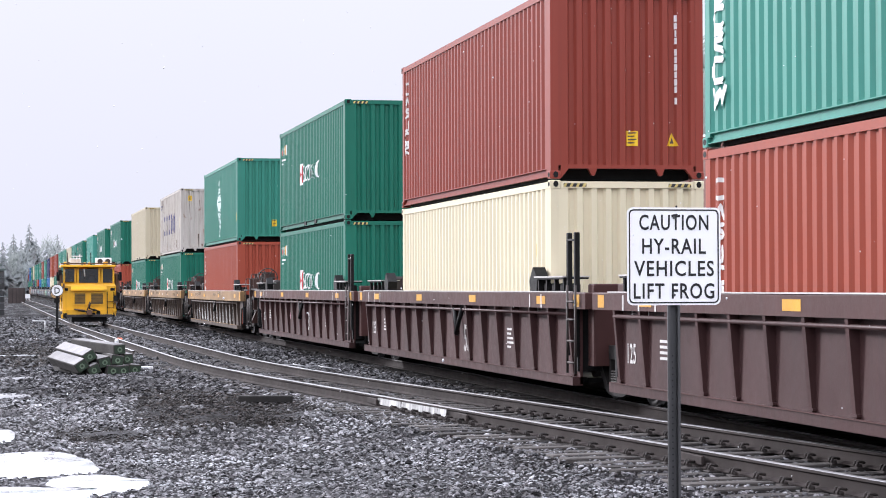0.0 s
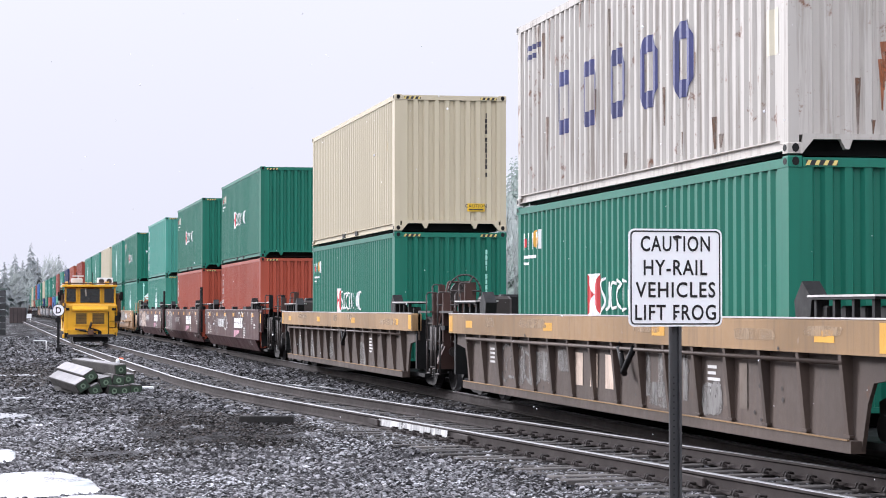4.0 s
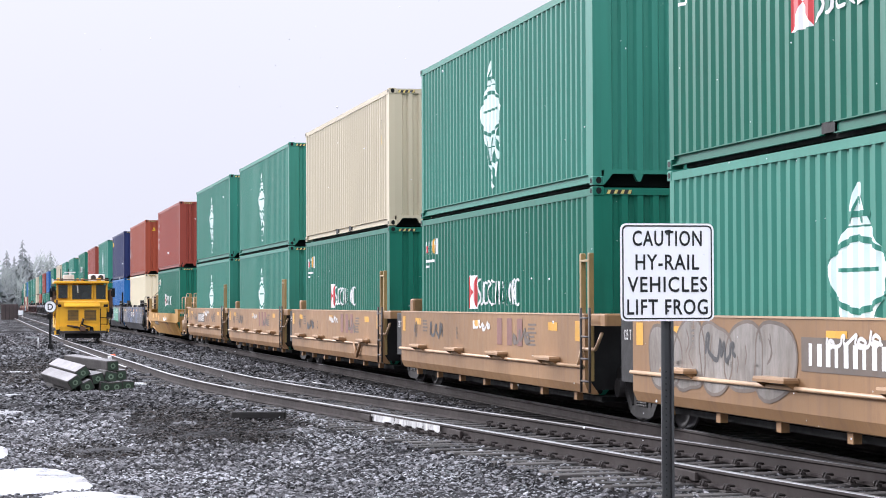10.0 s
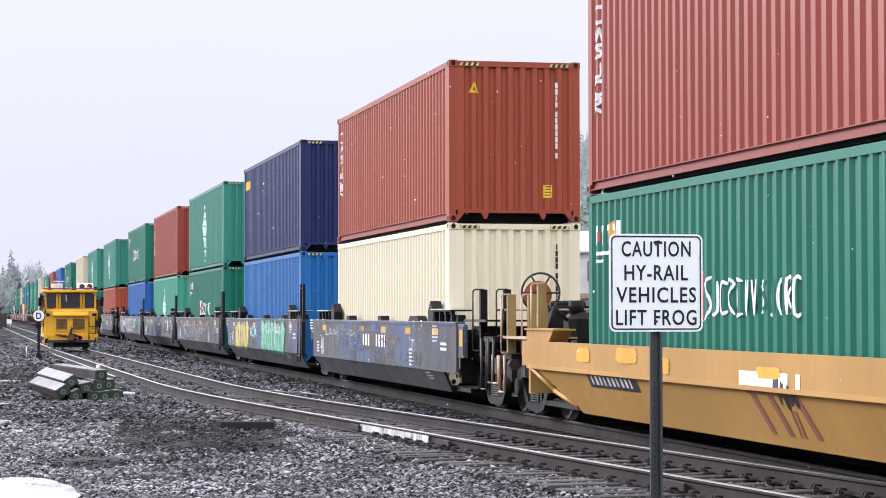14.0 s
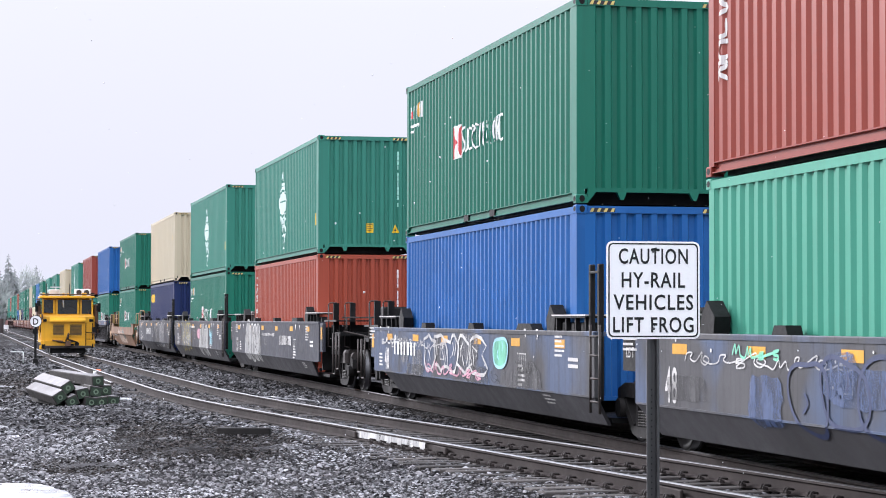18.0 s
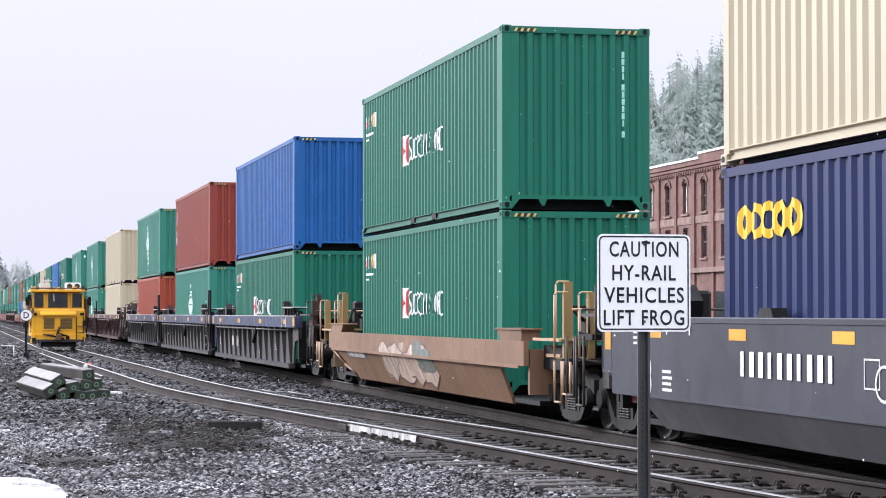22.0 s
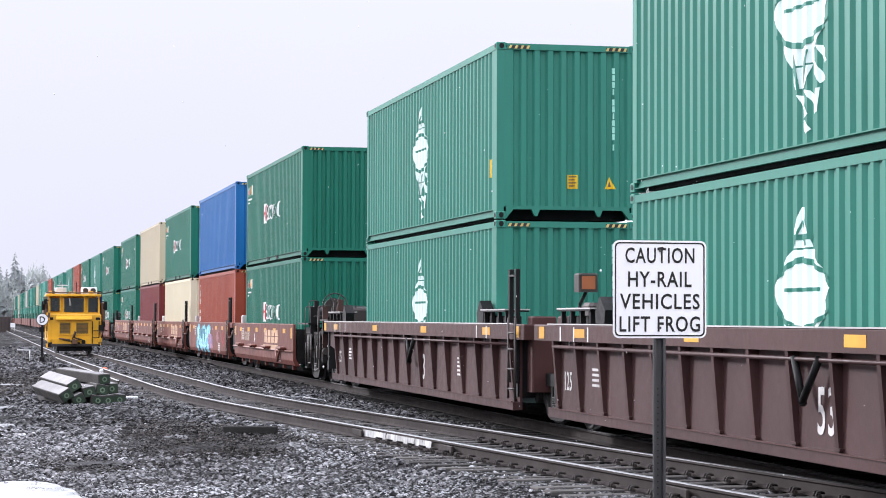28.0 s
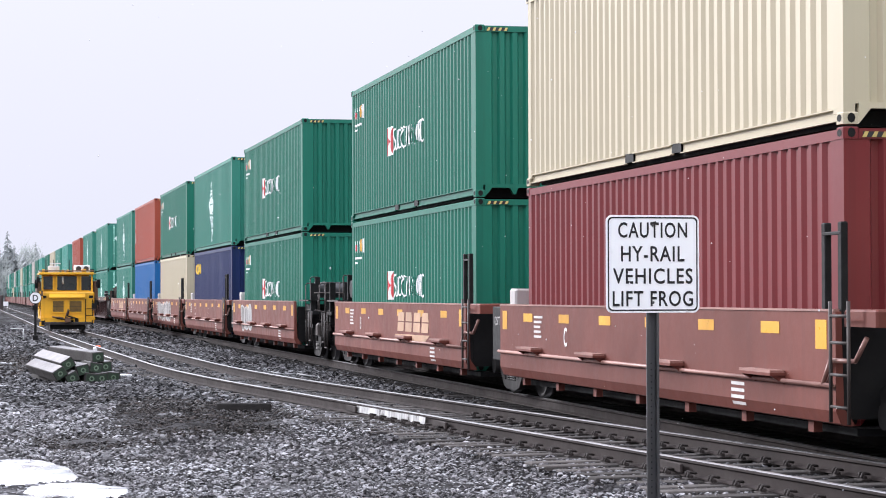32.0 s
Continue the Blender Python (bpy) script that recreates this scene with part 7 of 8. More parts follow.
ballast = gravel_material("dark_wet_ballast", (0.004, 0.004, 0.0042), (0.026, 0.0245, 0.0265), (0.17, 0.163, 0.172), 0.3, 0.75)
stones("ballast", far_, ballast, "dark wet ballast stones round the tracks", "ballast")
stones("earth_clods", dark_, earth, "dark wet earth and small stones", "soil")

# ---- slush ----
slush = surface("wet_slush", (0.82, 0.83, 0.86), 0.12, vary=0.08, grain=3, bump=0.15, bump_scale=8, rust=0.1, rust_rgb=(0.35, 0.34, 0.34), rust_scale=5)


def slush_patch(cx, cy, rx, ry, seed, z=0.035, mt=None):
    rn_, bd_ = random.Random(seed), Build()
    n = 40
    ring = []
    for k in range(n):
        a = 2 * math.pi * k / n
        r = 1 + 0.28 * noise.noise((math.cos(a) * 1.6 + seed, math.sin(a) * 1.6, seed)) + 0.12 * noise.noise((math.cos(a) * 5, math.sin(a) * 5, seed + 2))
        ring.append((cx + rx * r * math.cos(a), cy + ry * r * math.sin(a)))
    v = [(cx, cy, lift_at(cx, cy) + z)] + [(cx + (x - cx) * 0.93, cy + (y - cy) * 0.93, lift_at(x, y) + z) for x, y in ring] + [(x, y, lift_at(x, y) - 0.02) for x, y in ring]
    f = [(0, 1 + k, 1 + (k + 1) % n) for k in range(n)] + [(1 + k, 1 + n + k, 1 + n + (k + 1) % n, 1 + (k + 1) % n) for k in range(n)]
    bd_.add(v, f, 0, True)
    tagged(part("slush_patch", bd_, mt or slush), "patch of white melting slush on the gravel", "slush", "slush patches")


slush_patch(0.3, 23.0, 0.8, 1.5, 1)
slush_patch(0.9, 20.6, 0.5, 0.9, 2)
slush_patch(0.25, 19.6, 0.7, 0.75, 3)
slush_patch(0.05, 27.5, 0.22, 0.9, 4, 0.045)
thin = surface("thin_dirty_slush", (0.2, 0.2, 0.21), 0.35, vary=0.4, grain=6, rust=0.4, rust_rgb=(0.06, 0.058, 0.06), rust_scale=4)
slush_patch(0.15, 37.5, 0.4, 0.8, 5, 0.03, thin)
slush_patch(0.4, 44.5, 0.4, 0.4, 6, 0.03, thin)
slush_patch(0.6, 60.5, 0.6, 0.5, 7, 0.03, thin)
slush_patch(1.0, 80, 0.8, 0.7, 8, 0.03, thin)

# ---- caution sign ----
sign_white = surface("white_sign_sheeting", (0.92, 0.92, 0.93), 0.35, vary=0.02, grain=4, shift=0.0, streak=0.03)
sign_black = surface("black_sign_paint", (0.008, 0.008, 0.009), 0.4, vary=0.2, shift=0)
galv = surface("dull_grey_post_steel", (0.085, 0.085, 0.088), 0.5, metal=0.5, vary=0.35, streak=0.3, rust=0.1)
SX, SY, SZ, SS = 4.29, 13.3, 1.805, 0.632


def rounded(w, h, r, n=5):
    out = []
    for cx, cz, a0 in ((w - r, h - r, 0), (-w + r, h - r, 90), (-w + r, -h + r, 180), (w - r, -h + r, 270)):
        for k in range(n + 1):
            a = radians(a0 + 90 * k / n)
            out.append((cx + r * math.cos(a), cz + r * math.sin(a)))
    return out


sign = thing("caution_sign", "square white metal caution sign with black lettering on a steel post", "sign", at=(SX, SY, GROUND))
zs = SZ - GROUND
h = SS / 2
part("panel", Build().prism(rounded(h, h, 0.04), 1, 0.0, 0.003), sign_white, sign, at=(0, 0, zs))
outer_r, inner_r = rounded(h - 0.012, h - 0.012, 0.032), rounded(h - 0.021, h - 0.021, 0.026)
n_ = len(outer_r)
part("border", Build().add([(x, -0.002, z) for x, z in outer_r + inner_r], [(i, (i + 1) % n_, n_ + (i + 1) % n_, n_ + i) for i in range(n_)]), sign_black, sign, "black border line", (0, 0, zs))
for text, wide, z in (("CAUTION", 0.468, 0.172), ("HY-RAIL", 0.430, 0.018), ("VEHICLES", 0.540, -0.126), ("LIFT FROG", 0.545, -0.272)):
    vs, fs = letters(text, 0.1)
    w_now = max(a for a, b in vs) - min(a for a, b in vs)
    part("lettering", Build().add([(a * wide / w_now, -0.0025, b + z) for a, b in vs], fs), sign_black, sign, "black words " + text, (0, 0, zs))
chan = [(-0.042, 0.006), (-0.026, 0.006), (-0.026, 0.044), (0.026, 0.044), (0.026, 0.006), (0.042, 0.006), (0.042, 0.012), (0.032, 0.012), (0.032, 0.05), (-0.032, 0.05), (-0.032, 0.012), (-0.042, 0.012)]
po = Build()
nc = len(chan)
po.add([(x, y, z) for z in (-0.6, zs + h - 0.01) for x, y in chan], [(i, (i + 1) % nc, nc + (i + 1) % nc, nc + i) for i in range(nc)])
part("post", po, galv, sign, "dull steel channel post")
# holes are flat black discs on the post, their dark put in as colour
for k in range(34):
    part("post_hole", Build().tube((0, 0.043, 0.1 + k * 0.04), (0, 0.0435, 0.1 + k * 0.04), 0.006, 8), sign_black, sign)
for z in (0.25, -0.25):
    part("bolt", Build().tube((0, -0.006, zs + z), (0, 0.0, zs + z), 0.009, 8), galv, sign)
part("sign_nick", Build().prism([(-0.02, 0.0), (0.03, 0.004), (0.02, 0.016), (-0.012, 0.01)], 1, -0.004, -0.002), sign_black, sign, "dark nick in the paint", (0, 0, zs + 0.26))

# ---- yellow track machine on the siding ----
yel = surface("yellow_machine_paint", (0.72, 0.37, 0.008), 0.42, vary=0.18, grain=6, streak=0.25, streak_rgb=(0.25, 0.13, 0.02), rust=0.08, rust_rgb=(0.12, 0.07, 0.03))
glass_dark = surface("dark_cab_glass", (0.02, 0.022, 0.025), 0.08, vary=0.2, spec=0.8)
pale_metal = surface("pale_grey_metal", (0.6, 0.6, 0.6), 0.5, vary=0.2)


# grille panels, a darker ochre than the body
ochre_dark = surface("dirty_ochre_steel", (0.16, 0.09, 0.015), 0.7, vary=0.5, grain=9)
rust_gear = surface("rusty_brown_gear", (0.11, 0.055, 0.03), 0.7, vary=0.5)


def track_machine(x, y):
    m = thing("track_machine", "yellow railway track maintenance machine with a windowed cab", "rail vehicle", at=(x, y, 0))
    body = Build().rbox(-1.2, 1.2, 0.0, 4.6, 0.55, 1.78, 0.06)
    bd_ = part("body", body, yel, m)
    part("hood", Build().prism([(0.0, 1.52), (-0.16, 1.50), (-0.16, 1.56), (0.0, 1.70)], 0, -0.82, 0.78), yel, bd_, "yellow hood over the grilles")
    for a, b in ((-0.66, -0.18), (0.08, 0.62)):
        g = part("grille", Build().box(a, b, -0.03, 0.0, 0.88, 1.38), ochre_dark, bd_, "dark ochre grille")
        for k in range(3):
            part("grille_slat", Build().box(a, b, -0.036, -0.028, 0.96 + k * 0.16, 0.975 + k * 0.16), steel_grime, g)
        part("grille_frame", Build().box(a - 0.05, a, -0.045, 0, 0.83, 1.43).box(b, b + 0.05, -0.045, 0, 0.83, 1.43).box(a, b, -0.045, 0, 1.38, 1.43).box(a, b, -0.045, 0, 0.83, 0.88), yel, bd_)
    part("front_skirt", Build().prism([(-1.18, 0.36), (1.18, 0.36), (1.22, 0.62), (-1.22, 0.62)], 1, -0.1, 0.2), yel, m)
    part("bumper", Build().rbox(-1.05, 1.05, -0.22, -0.06, 0.3, 0.42, 0.03), steel_grime, m, "dark bumper bar")
    # block added in black for the shadow below the body
    part("under_box", Build().rbox(-0.8, 0.8, 0.0, 0.9, 0.08, 0.36, 0.03), steel_dark, m, "added black block for the shadow under the front")
    part("front_ladder", Build().box(0.78, 0.82, -0.14, -0.1, 0.4, 1.45).box(1.08, 1.12, -0.14, -0.1, 0.4, 1.45).box(0.8, 1.1, -0.14, -0.1, 0.7, 0.73).box(0.8, 1.1, -0.14, -0.1, 1.0, 1.03), steel_dark, m, "dark front ladder")
    part("front_lever", Build().tube((-0.1, -0.1, 0.6), (0.02, -0.16, 1.0), 0.03, 6).tube((-0.7, -0.16, 0.66), (-0.2, -0.2, 0.6), 0.035, 6), rust_gear, m, "rusty levers")
    part("tow_coupler", Build().box(-0.12, 0.12, -0.4, -0.1, 0.4, 0.62).tube((0, -0.45, 0.5), (0, -0.3, 0.5), 0.1), rust_gear, m, "rusty tow coupler")
    part("hose_bundle", Build().pipe([(0.05, -0.1, 0.95), (-0.02, -0.25, 0.7), (0.25, -0.25, 0.62), (0.45, -0.15, 0.55)], 0.035).pipe([(-0.5, -0.12, 0.6), (-0.2, -0.3, 0.55), (0.3, -0.28, 0.6)], 0.03), steel_dark, m, "black hoses")
    # cab
    part("cab_floor", Build().box(-1.15, 1.15, 0.2, 2.6, 1.78, 1.84), yel, m)
    for px in (-1.12, -0.62, -0.5, 0.46, 0.58, 1.1):
        part("cab_pillar", Build().box(px - 0.04, px + 0.04, 0.22, 0.32, 1.84, 2.58), yel, m)
    part("cab_window", Build().box(-0.46, 0.42, 0.26, 0.28, 1.86, 2.5), glass_dark, m, "dark windscreen")
    part("cab_window", Build().box(-1.08, -0.66, 0.26, 0.28, 1.9, 2.5), glass_dark, m, "dark side window")
    part("cab_window", Build().box(0.62, 1.06, 0.3, 0.32, 1.86, 2.5), glass_dark, m, "dark side window")
    part("cab_back", Build().box(-1.1, 1.1, 2.5, 2.58, 1.84, 2.58), yel, m)
    part("cab_roof", Build().rbox(-1.28, 1.2, 0.0, 2.8, 2.58, 2.68, 0.04), yel, m)
    part("wiper", Build().tube((-0.22, 0.2, 2.5), (-0.2, 0.2, 2.15), 0.03, 6), pale_metal, m, "pale wiper arm")
    ac = part("roof_cooler", Build().rbox(0.32, 1.02, 0.3, 1.2, 2.68, 3.0, 0.03), surface("white_cooler_casing", (0.78, 0.78, 0.78), 0.5, vary=0.1), m, "white roof cooling unit")
    for cx in (0.5, 0.84):
        part("cooler_fan", Build().tube((cx, 0.29, 2.84), (cx, 0.3, 2.84), 0.12, 14), steel_grime, ac, "dark round fan")
    part("roof_tank", Build().rbox(-0.85, -0.35, 0.5, 1.3, 2.68, 2.98, 0.04), pale_metal, m, "grey roof box")
    part("light_bar", Build().box(-0.8, -0.3, 0.3, 0.4, 3.05, 3.1).tube((-0.55, 0.35, 2.68), (-0.55, 0.35, 3.05), 0.025), pale_metal, m, "roof light bar")
    for px in (-0.95, -0.6, 0.1):
        part("aerial", Build().tube((px, 0.8, 2.68), (px, 0.8, 3.25), 0.02, 5), steel_dark, m)
    for px in (-0.2, 0.0, -1.1):
        part("beacon", Build().tube((px, 0.25, 2.68), (px, 0.25, 2.8), 0.05), amber, m, "amber beacon")
    for s_ in (-1, 1):
        part("headlamp", Build().rbox(s_ * 1.05 - 0.1, s_ * 1.05 + 0.1, -0.03, 0.02, 1.5, 1.62, 0.02), steel_dark, m, "dark headlamp housing")
        part("mirror", Build().rbox(s_ * 1.4 - 0.07, s_ * 1.4 + 0.07, 0.1, 0.16, 1.95, 2.35, 0.02), steel_dark, m, "dark side mirror")
        part("mirror_arm", Build().tube((s_ * 1.15, 0.25, 2.4), (s_ * 1.4, 0.14, 2.3), 0.02, 5), steel_dark, m)
        part("side_gear", Build().rbox(s_ * 1.28 - 0.1, s_ * 1.28 + 0.1, 0.3, 2.4, 1.0, 2.3, 0.05), rust_gear, m, "grimy hydraulic gear")
        part("handrail", Build().pipe([(s_ * 1.24, -0.05, 0.7), (s_ * 1.3, -0.1, 1.1), (s_ * 1.24, -0.05, 1.5)], 0.025), steel_dark if s_ > 0 else yel, m)
    rm = random.Random(12)
    for k in range(26):
        px, pz = (rm.uniform(-1.2, 1.2), rm.uniform(0.32, 0.62)) if k < 12 else (rm.choice((-1, 1)) * rm.uniform(1.14, 1.34), rm.uniform(0.6, 2.5))
        a, b, d = rm.uniform(0.03, 0.12), rm.uniform(0.03, 0.14), rm.uniform(0.04, 0.12)
        part("bracket", Build().rbox(px - a, px + a, -0.1 - d, 0.1, pz - b, pz + b, 0.012), rm.choice((steel_dark, steel_dark, rust_gear, yel)), m)
    for k in range(14):
        px, a, b = rm.uniform(-1.25, 1.2), rm.uniform(0.03, 0.12), rm.uniform(0.05, 0.2)
        py = rm.uniform(0.0, 1.8)
        part("roof_fitting", Build().rbox(px - a, px + a, py, py + 0.2, 2.68, 2.68 + b, 0.012), rm.choice((steel_dark, rust_gear, yel, pale_metal)), m)
    part("roof_rail", Build().tube((-1.28, 0.02, 2.74), (1.2, 0.02, 2.74), 0.03, 6), rust_gear, m, "rusty roof rail")
    for yy in (0.9, 3.8):
        part("axle", Build().tube((-0.8, yy, 0.42), (0.8, yy, 0.42), 0.07), steel_dark, m)
        for s_ in (-0.745, 0.745):
            part("wheel", TRUCK["wheel"], None, m, "", Matrix.Translation((s_, yy, 0.457)) @ Matrix.Rotation(0 if s_ < 0 else math.pi, 4, "Z"))
    return m


track_machine(siding_x(100) + 0.05, 99.0)

# ---- round letter sign ----
dsig = thing("letter_sign", "small round white sign with a black letter on a dark post", "sign", at=(2.36, 87.5, GROUND))
zd = RAIL - GROUND - 0.08
part("disc", Build().tube((0, 0, zd), (0, 0.02, zd), 0.24, 28), sign_white, dsig)
rim = Build()
rim.ring((0, -0.004, zd), 1, 0.232, 0.012, 28)
part("rim", rim, sign_black, dsig, "black rim")
vs, fs = letters("D", 0.26, 0.9)
part("lettering", Build().add([(a, -0.008, zd - 0.13 + b) for a, b in vs], fs), sign_black, dsig, "black letter D")
part("post", Build().rbox(-0.05, 0.05, 0.02, 0.1, 0, zd + 0.1, 0.01), steel_dark, dsig, "dark post")
part("post_clamp", Build().rbox(-0.12, 0.08, 0.0, 0.12, zd - 0.5, zd - 0.3, 0.02), steel_dark, dsig)
part("base_block", Build().rbox(-0.1, 0.1, -0.05, 0.15, 0, 0.3, 0.02), steel_dark, dsig, "dark base block")
fr_ = thing("wire_frame", "low bent white wire frame standing in the gravel", "frame", at=(1.9, 88.5, GROUND))
part("wire", Build().pipe([(0, 0, 0), (0, 0, 0.55), (-0.5, 0, 0.56)], 0.02), pale_metal, fr_)

# ---- stacked ties ----
tie_new = surface("creosoted_tie_wood", (0.035, 0.031, 0.029), 0.75, spec=0.2, vary=0.45, grain=5, bump=0.4, bump_scale=20, shift=0.3)
tie_top = surface("snow_dusted_tie_face", (0.16, 0.15, 0.152), 0.6, vary=0.5, grain=4, bump=0.2, shift=0.15)
end_green = surface("green_end_paint", (0.022, 0.042, 0.024), 0.8, vary=0.4, shift=0.2)
end_ring = surface("pale_green_end_mark", (0.12, 0.17, 0.115), 0.8, vary=0.3)


def loose_tie(x, y, z, turn, tip=0, roll=0, length=2.45):
    t_ = thing("loose_tie", "dark creosoted wooden tie with a green-painted end on a heap", "railway tie", "ties of the heap", Matrix.Translation((x, y, z)) @ Matrix.Rotation(radians(turn), 4, "Z") @ Matrix.Rotation(radians(tip), 4, "X") @ Matrix.Rotation(radians(roll), 4, "Y"))
    part("timber", Build().rbox(-0.14, 0.14, 0, length, 0, 0.21, 0.015), tie_new, t_)
    part("weathered_face", Build().box(-0.125, 0.125, 0.02, length - 0.02, 0.21, 0.216), tie_top, t_, "pale weathered upper face")
    part("end_paint", Build().box(-0.12, 0.12, -0.006, 0, 0.01, 0.19), end_green, t_, "green-painted end")
    oct_ = [(0.06 * math.cos(k * math.pi / 4), 0.1 + 0.06 * math.sin(k * math.pi / 4)) for k in range(8)]
    oci = [(0.03 * math.cos(k * math.pi / 4), 0.1 + 0.03 * math.sin(k * math.pi / 4)) for k in range(8)]
    part("end_ring", Build().add([(a, -0.010, b) for a, b in oct_ + oci], [(k, (k + 1) % 8, 8 + (k + 1) % 8, 8 + k) for k in range(8)]), end_ring, t_, "pale green ring mark")


PX, PY, PZ = 2.3, 46.4, GROUND + 0.03
for dx, dy, dz, turn, tip, roll in ((-0.5, 0.4, -0.03, 10, 1, 4), (-0.23, -0.05, 0.0, 9, 1, -26), (0.12, 0.0, -0.03, 10, 0, 8), (0.36, 0.05, -0.03, 9, 0, -5), (0.62, 0.5, -0.03, 9, 0, 3),
                                    (-0.48, -0.12, 0.1, 12, 2.5, -32), (-0.02, 0.12, 0.15, 12, 1, -12), (0.22, 0.2, 0.19, 10, 1, 10), (0.47, 0.6, 0.2, 10, 1, -4),
                                    (-0.30, 0.2, 0.29, 12, 2.5, -32), (0.3, 0.5, 0.41, 20, 2, -3)):
    loose_tie(PX + dx, PY + dy, PZ + dz, turn, tip, roll)
chip = thing("loose_board", "short pale board lying on the gravel", "board", at=Matrix.Translation((3.12, 48.2, GROUND + 0.06)) @ Matrix.Rotation(0.9, 4, "Z"))
part("board", Build().rbox(-0.08, 0.08, -0.3, 0.3, 0, 0.07, 0.01), sign_white, chip)
tarred = surface("wet_black_timber", (0.015, 0.013, 0.012), 0.7, vary=0.5, spec=0.3, bump=0.4)
plank = thing("timber_offcut", "dark wet timber offcut lying on the gravel", "timber", at=Matrix.Translation((4.05, 33.0, lift_at(4.05, 33) + 0.02)) @ Matrix.Rotation(radians(75), 4, "Z"))
part("timber", Build().rbox(-0.08, 0.08, -0.42, 0.42, 0, 0.1, 0.015), tarred, plank)
cable = thing("loose_cable", "pale loop of loose cable between the tracks", "cable", at=(6.75, 47.0, GROUND + 0.07))
part("cable", Build().pipe([(-0.9, 1.5, 0.02), (-0.6, 0.9, 0.05), (-0.3, 0.6, 0.09), (-0.05, 0.2, 0.05), (0.25, 0.3, 0.06), (0.15, -0.6, 0.08), (0.5, -1.1, 0.03), (0.45, -1.6, 0.02)], 0.014, 7), surface("grey_cable_sheath", (0.25, 0.25, 0.26), 0.6, vary=0.2), cable)
der = thing("derail_block", "small orange and white derail device clamped on the rail", "derail", at=(siding_x(69) - 0.78, 69, -0.17))
part("shoe", Build().rbox(-0.1, 0.1, -0.3, 0.0, 0, 0.15, 0.03), sign_white, der, "white shoe")
part("flag", Build().rbox(0.0, 0.16, 0.1, 0.25, 0.02, 0.2, 0.03), surface("orange_device_paint", (0.62, 0.12, 0.04), 0.5, vary=0.2), der, "orange housing")
part("arm", Build().tube((0.2, -1.2, 0.08), (0.1, 0.1, 0.1), 0.03), surface("pink_orange_arm", (0.5, 0.2, 0.15), 0.5, vary=0.2), der)

# ---- far side of the yard ----
bundle = surface("black_tarred_timber", (0.03, 0.03, 0.032), 0.7, vary=0.5, shift=0.5)
stack = thing("timber_stack", "tall dark stack of bundled timbers at the yard edge", "timber stack", at=(-1.9, 153, GROUND))
for k in range(7):
    for j in range(3):
        part("bundle", Build().rbox(-0.4 + j * 0.95, 0.5 + j * 0.95, 0, 2.6, k * 0.45, k * 0.45 + 0.4, 0.03), bundle, stack)
part("cover", Build().rbox(-0.5, 2.5, -0.1, 2.7, 3.16, 3.26, 0.02), surface("grey_green_cover", (0.10, 0.13, 0.12), 0.6, vary=0.3), stack, "grey-green cover sheet")
bin_ = thing("red_bin", "dark red steel bin at the far end of the yard", "steel bin", at=(2.2, 262, GROUND))
part("shell", Build().rbox(-0.9, 1.1, 0, 5, 0.1, 1.95, 0.05), surface("dull_red_steel", (0.07, 0.05, 0.048), 0.7, vary=0.3), bin_)
for k in range(5):
    part("stiffener", Build().box(-0.9 + k * 0.45, -0.82 + k * 0.45, -0.06, 0, 0.1, 1.9), steel_grime, bin_)
bar_ = thing("white_barrier", "low white barrier at the far end of the yard", "barrier", at=(3.7, 300, GROUND))
for k in range(3):
    part("barrier_post", Build().rbox(-0.7 + k * 0.63, -0.6 + k * 0.63, 0, 0.15, 0, 1.1, 0.01), pale_metal, bar_)
part("barrier_rail", Build().rbox(-0.75, 0.75, -0.05, 0.0, 0.5, 1.1, 0.02), sign_white, bar_)

# ---- street beyond the train ----


def brick_material():
    mt, nt, bs = nodes_of("old_red_brick")
    co = nt.nodes.new("ShaderNodeTexCoord").outputs["Object"]
    sep = nt.nodes.new("ShaderNodeSeparateXYZ")
    nt.links.new(co, sep.inputs[0])
    add = nt.nodes.new("ShaderNodeMath")
    nt.links.new(sep.outputs["X"], add.inputs[0])
    nt.links.new(sep.outputs["Y"], add.inputs[1])
    com = nt.nodes.new("ShaderNodeCombineXYZ")
    nt.links.new(add.outputs[0], com.inputs["X"])
    nt.links.new(sep.outputs["Z"], com.inputs["Y"])
    br = nt.nodes.new("ShaderNodeTexBrick")
    br.inputs["Scale"].default_value = 1.0
    br.inputs["Brick Width"].default_value, br.inputs["Row Height"].default_value, br.inputs["Mortar Size"].default_value = 0.21, 0.07, 0.006
    br.inputs["Color1"].default_value, br.inputs["Color2"].default_value, br.inputs["Mortar"].default_value = (0.185, 0.068, 0.05, 1), (0.125, 0.048, 0.038, 1), (0.18, 0.145, 0.13, 1)
    nt.links.new(com.outputs[0], br.inputs["Vector"])
    stain = noise_node(nt, co, 0.5, 5, 0.65)
    col = mixed(nt, ranged(nt, stain, 0.45, 0.7, 0, 0.6), br.outputs["Color"], (0.27, 0.17, 0.14))
    run_ = noise_node(nt, co, 0.9, 4, 0.6, (1, 1, 0.15))
    col = mixed(nt, ranged(nt, run_, 0.55, 0.75, 0, 0.5), col, (0.10, 0.06, 0.05))
    nt.links.new(col, bs.inputs["Base Color"])
    bs.inputs["Roughness"].default_value = 0.85
    return mt


brick = brick_material()
stone_trim = surface("pale_stone_trim", (0.25, 0.16, 0.13), 0.8, vary=0.3)
snow = surface("roof_snow", (0.85, 0.86, 0.9), 0.6, vary=0.06, bump=0.1, bump_scale=4)
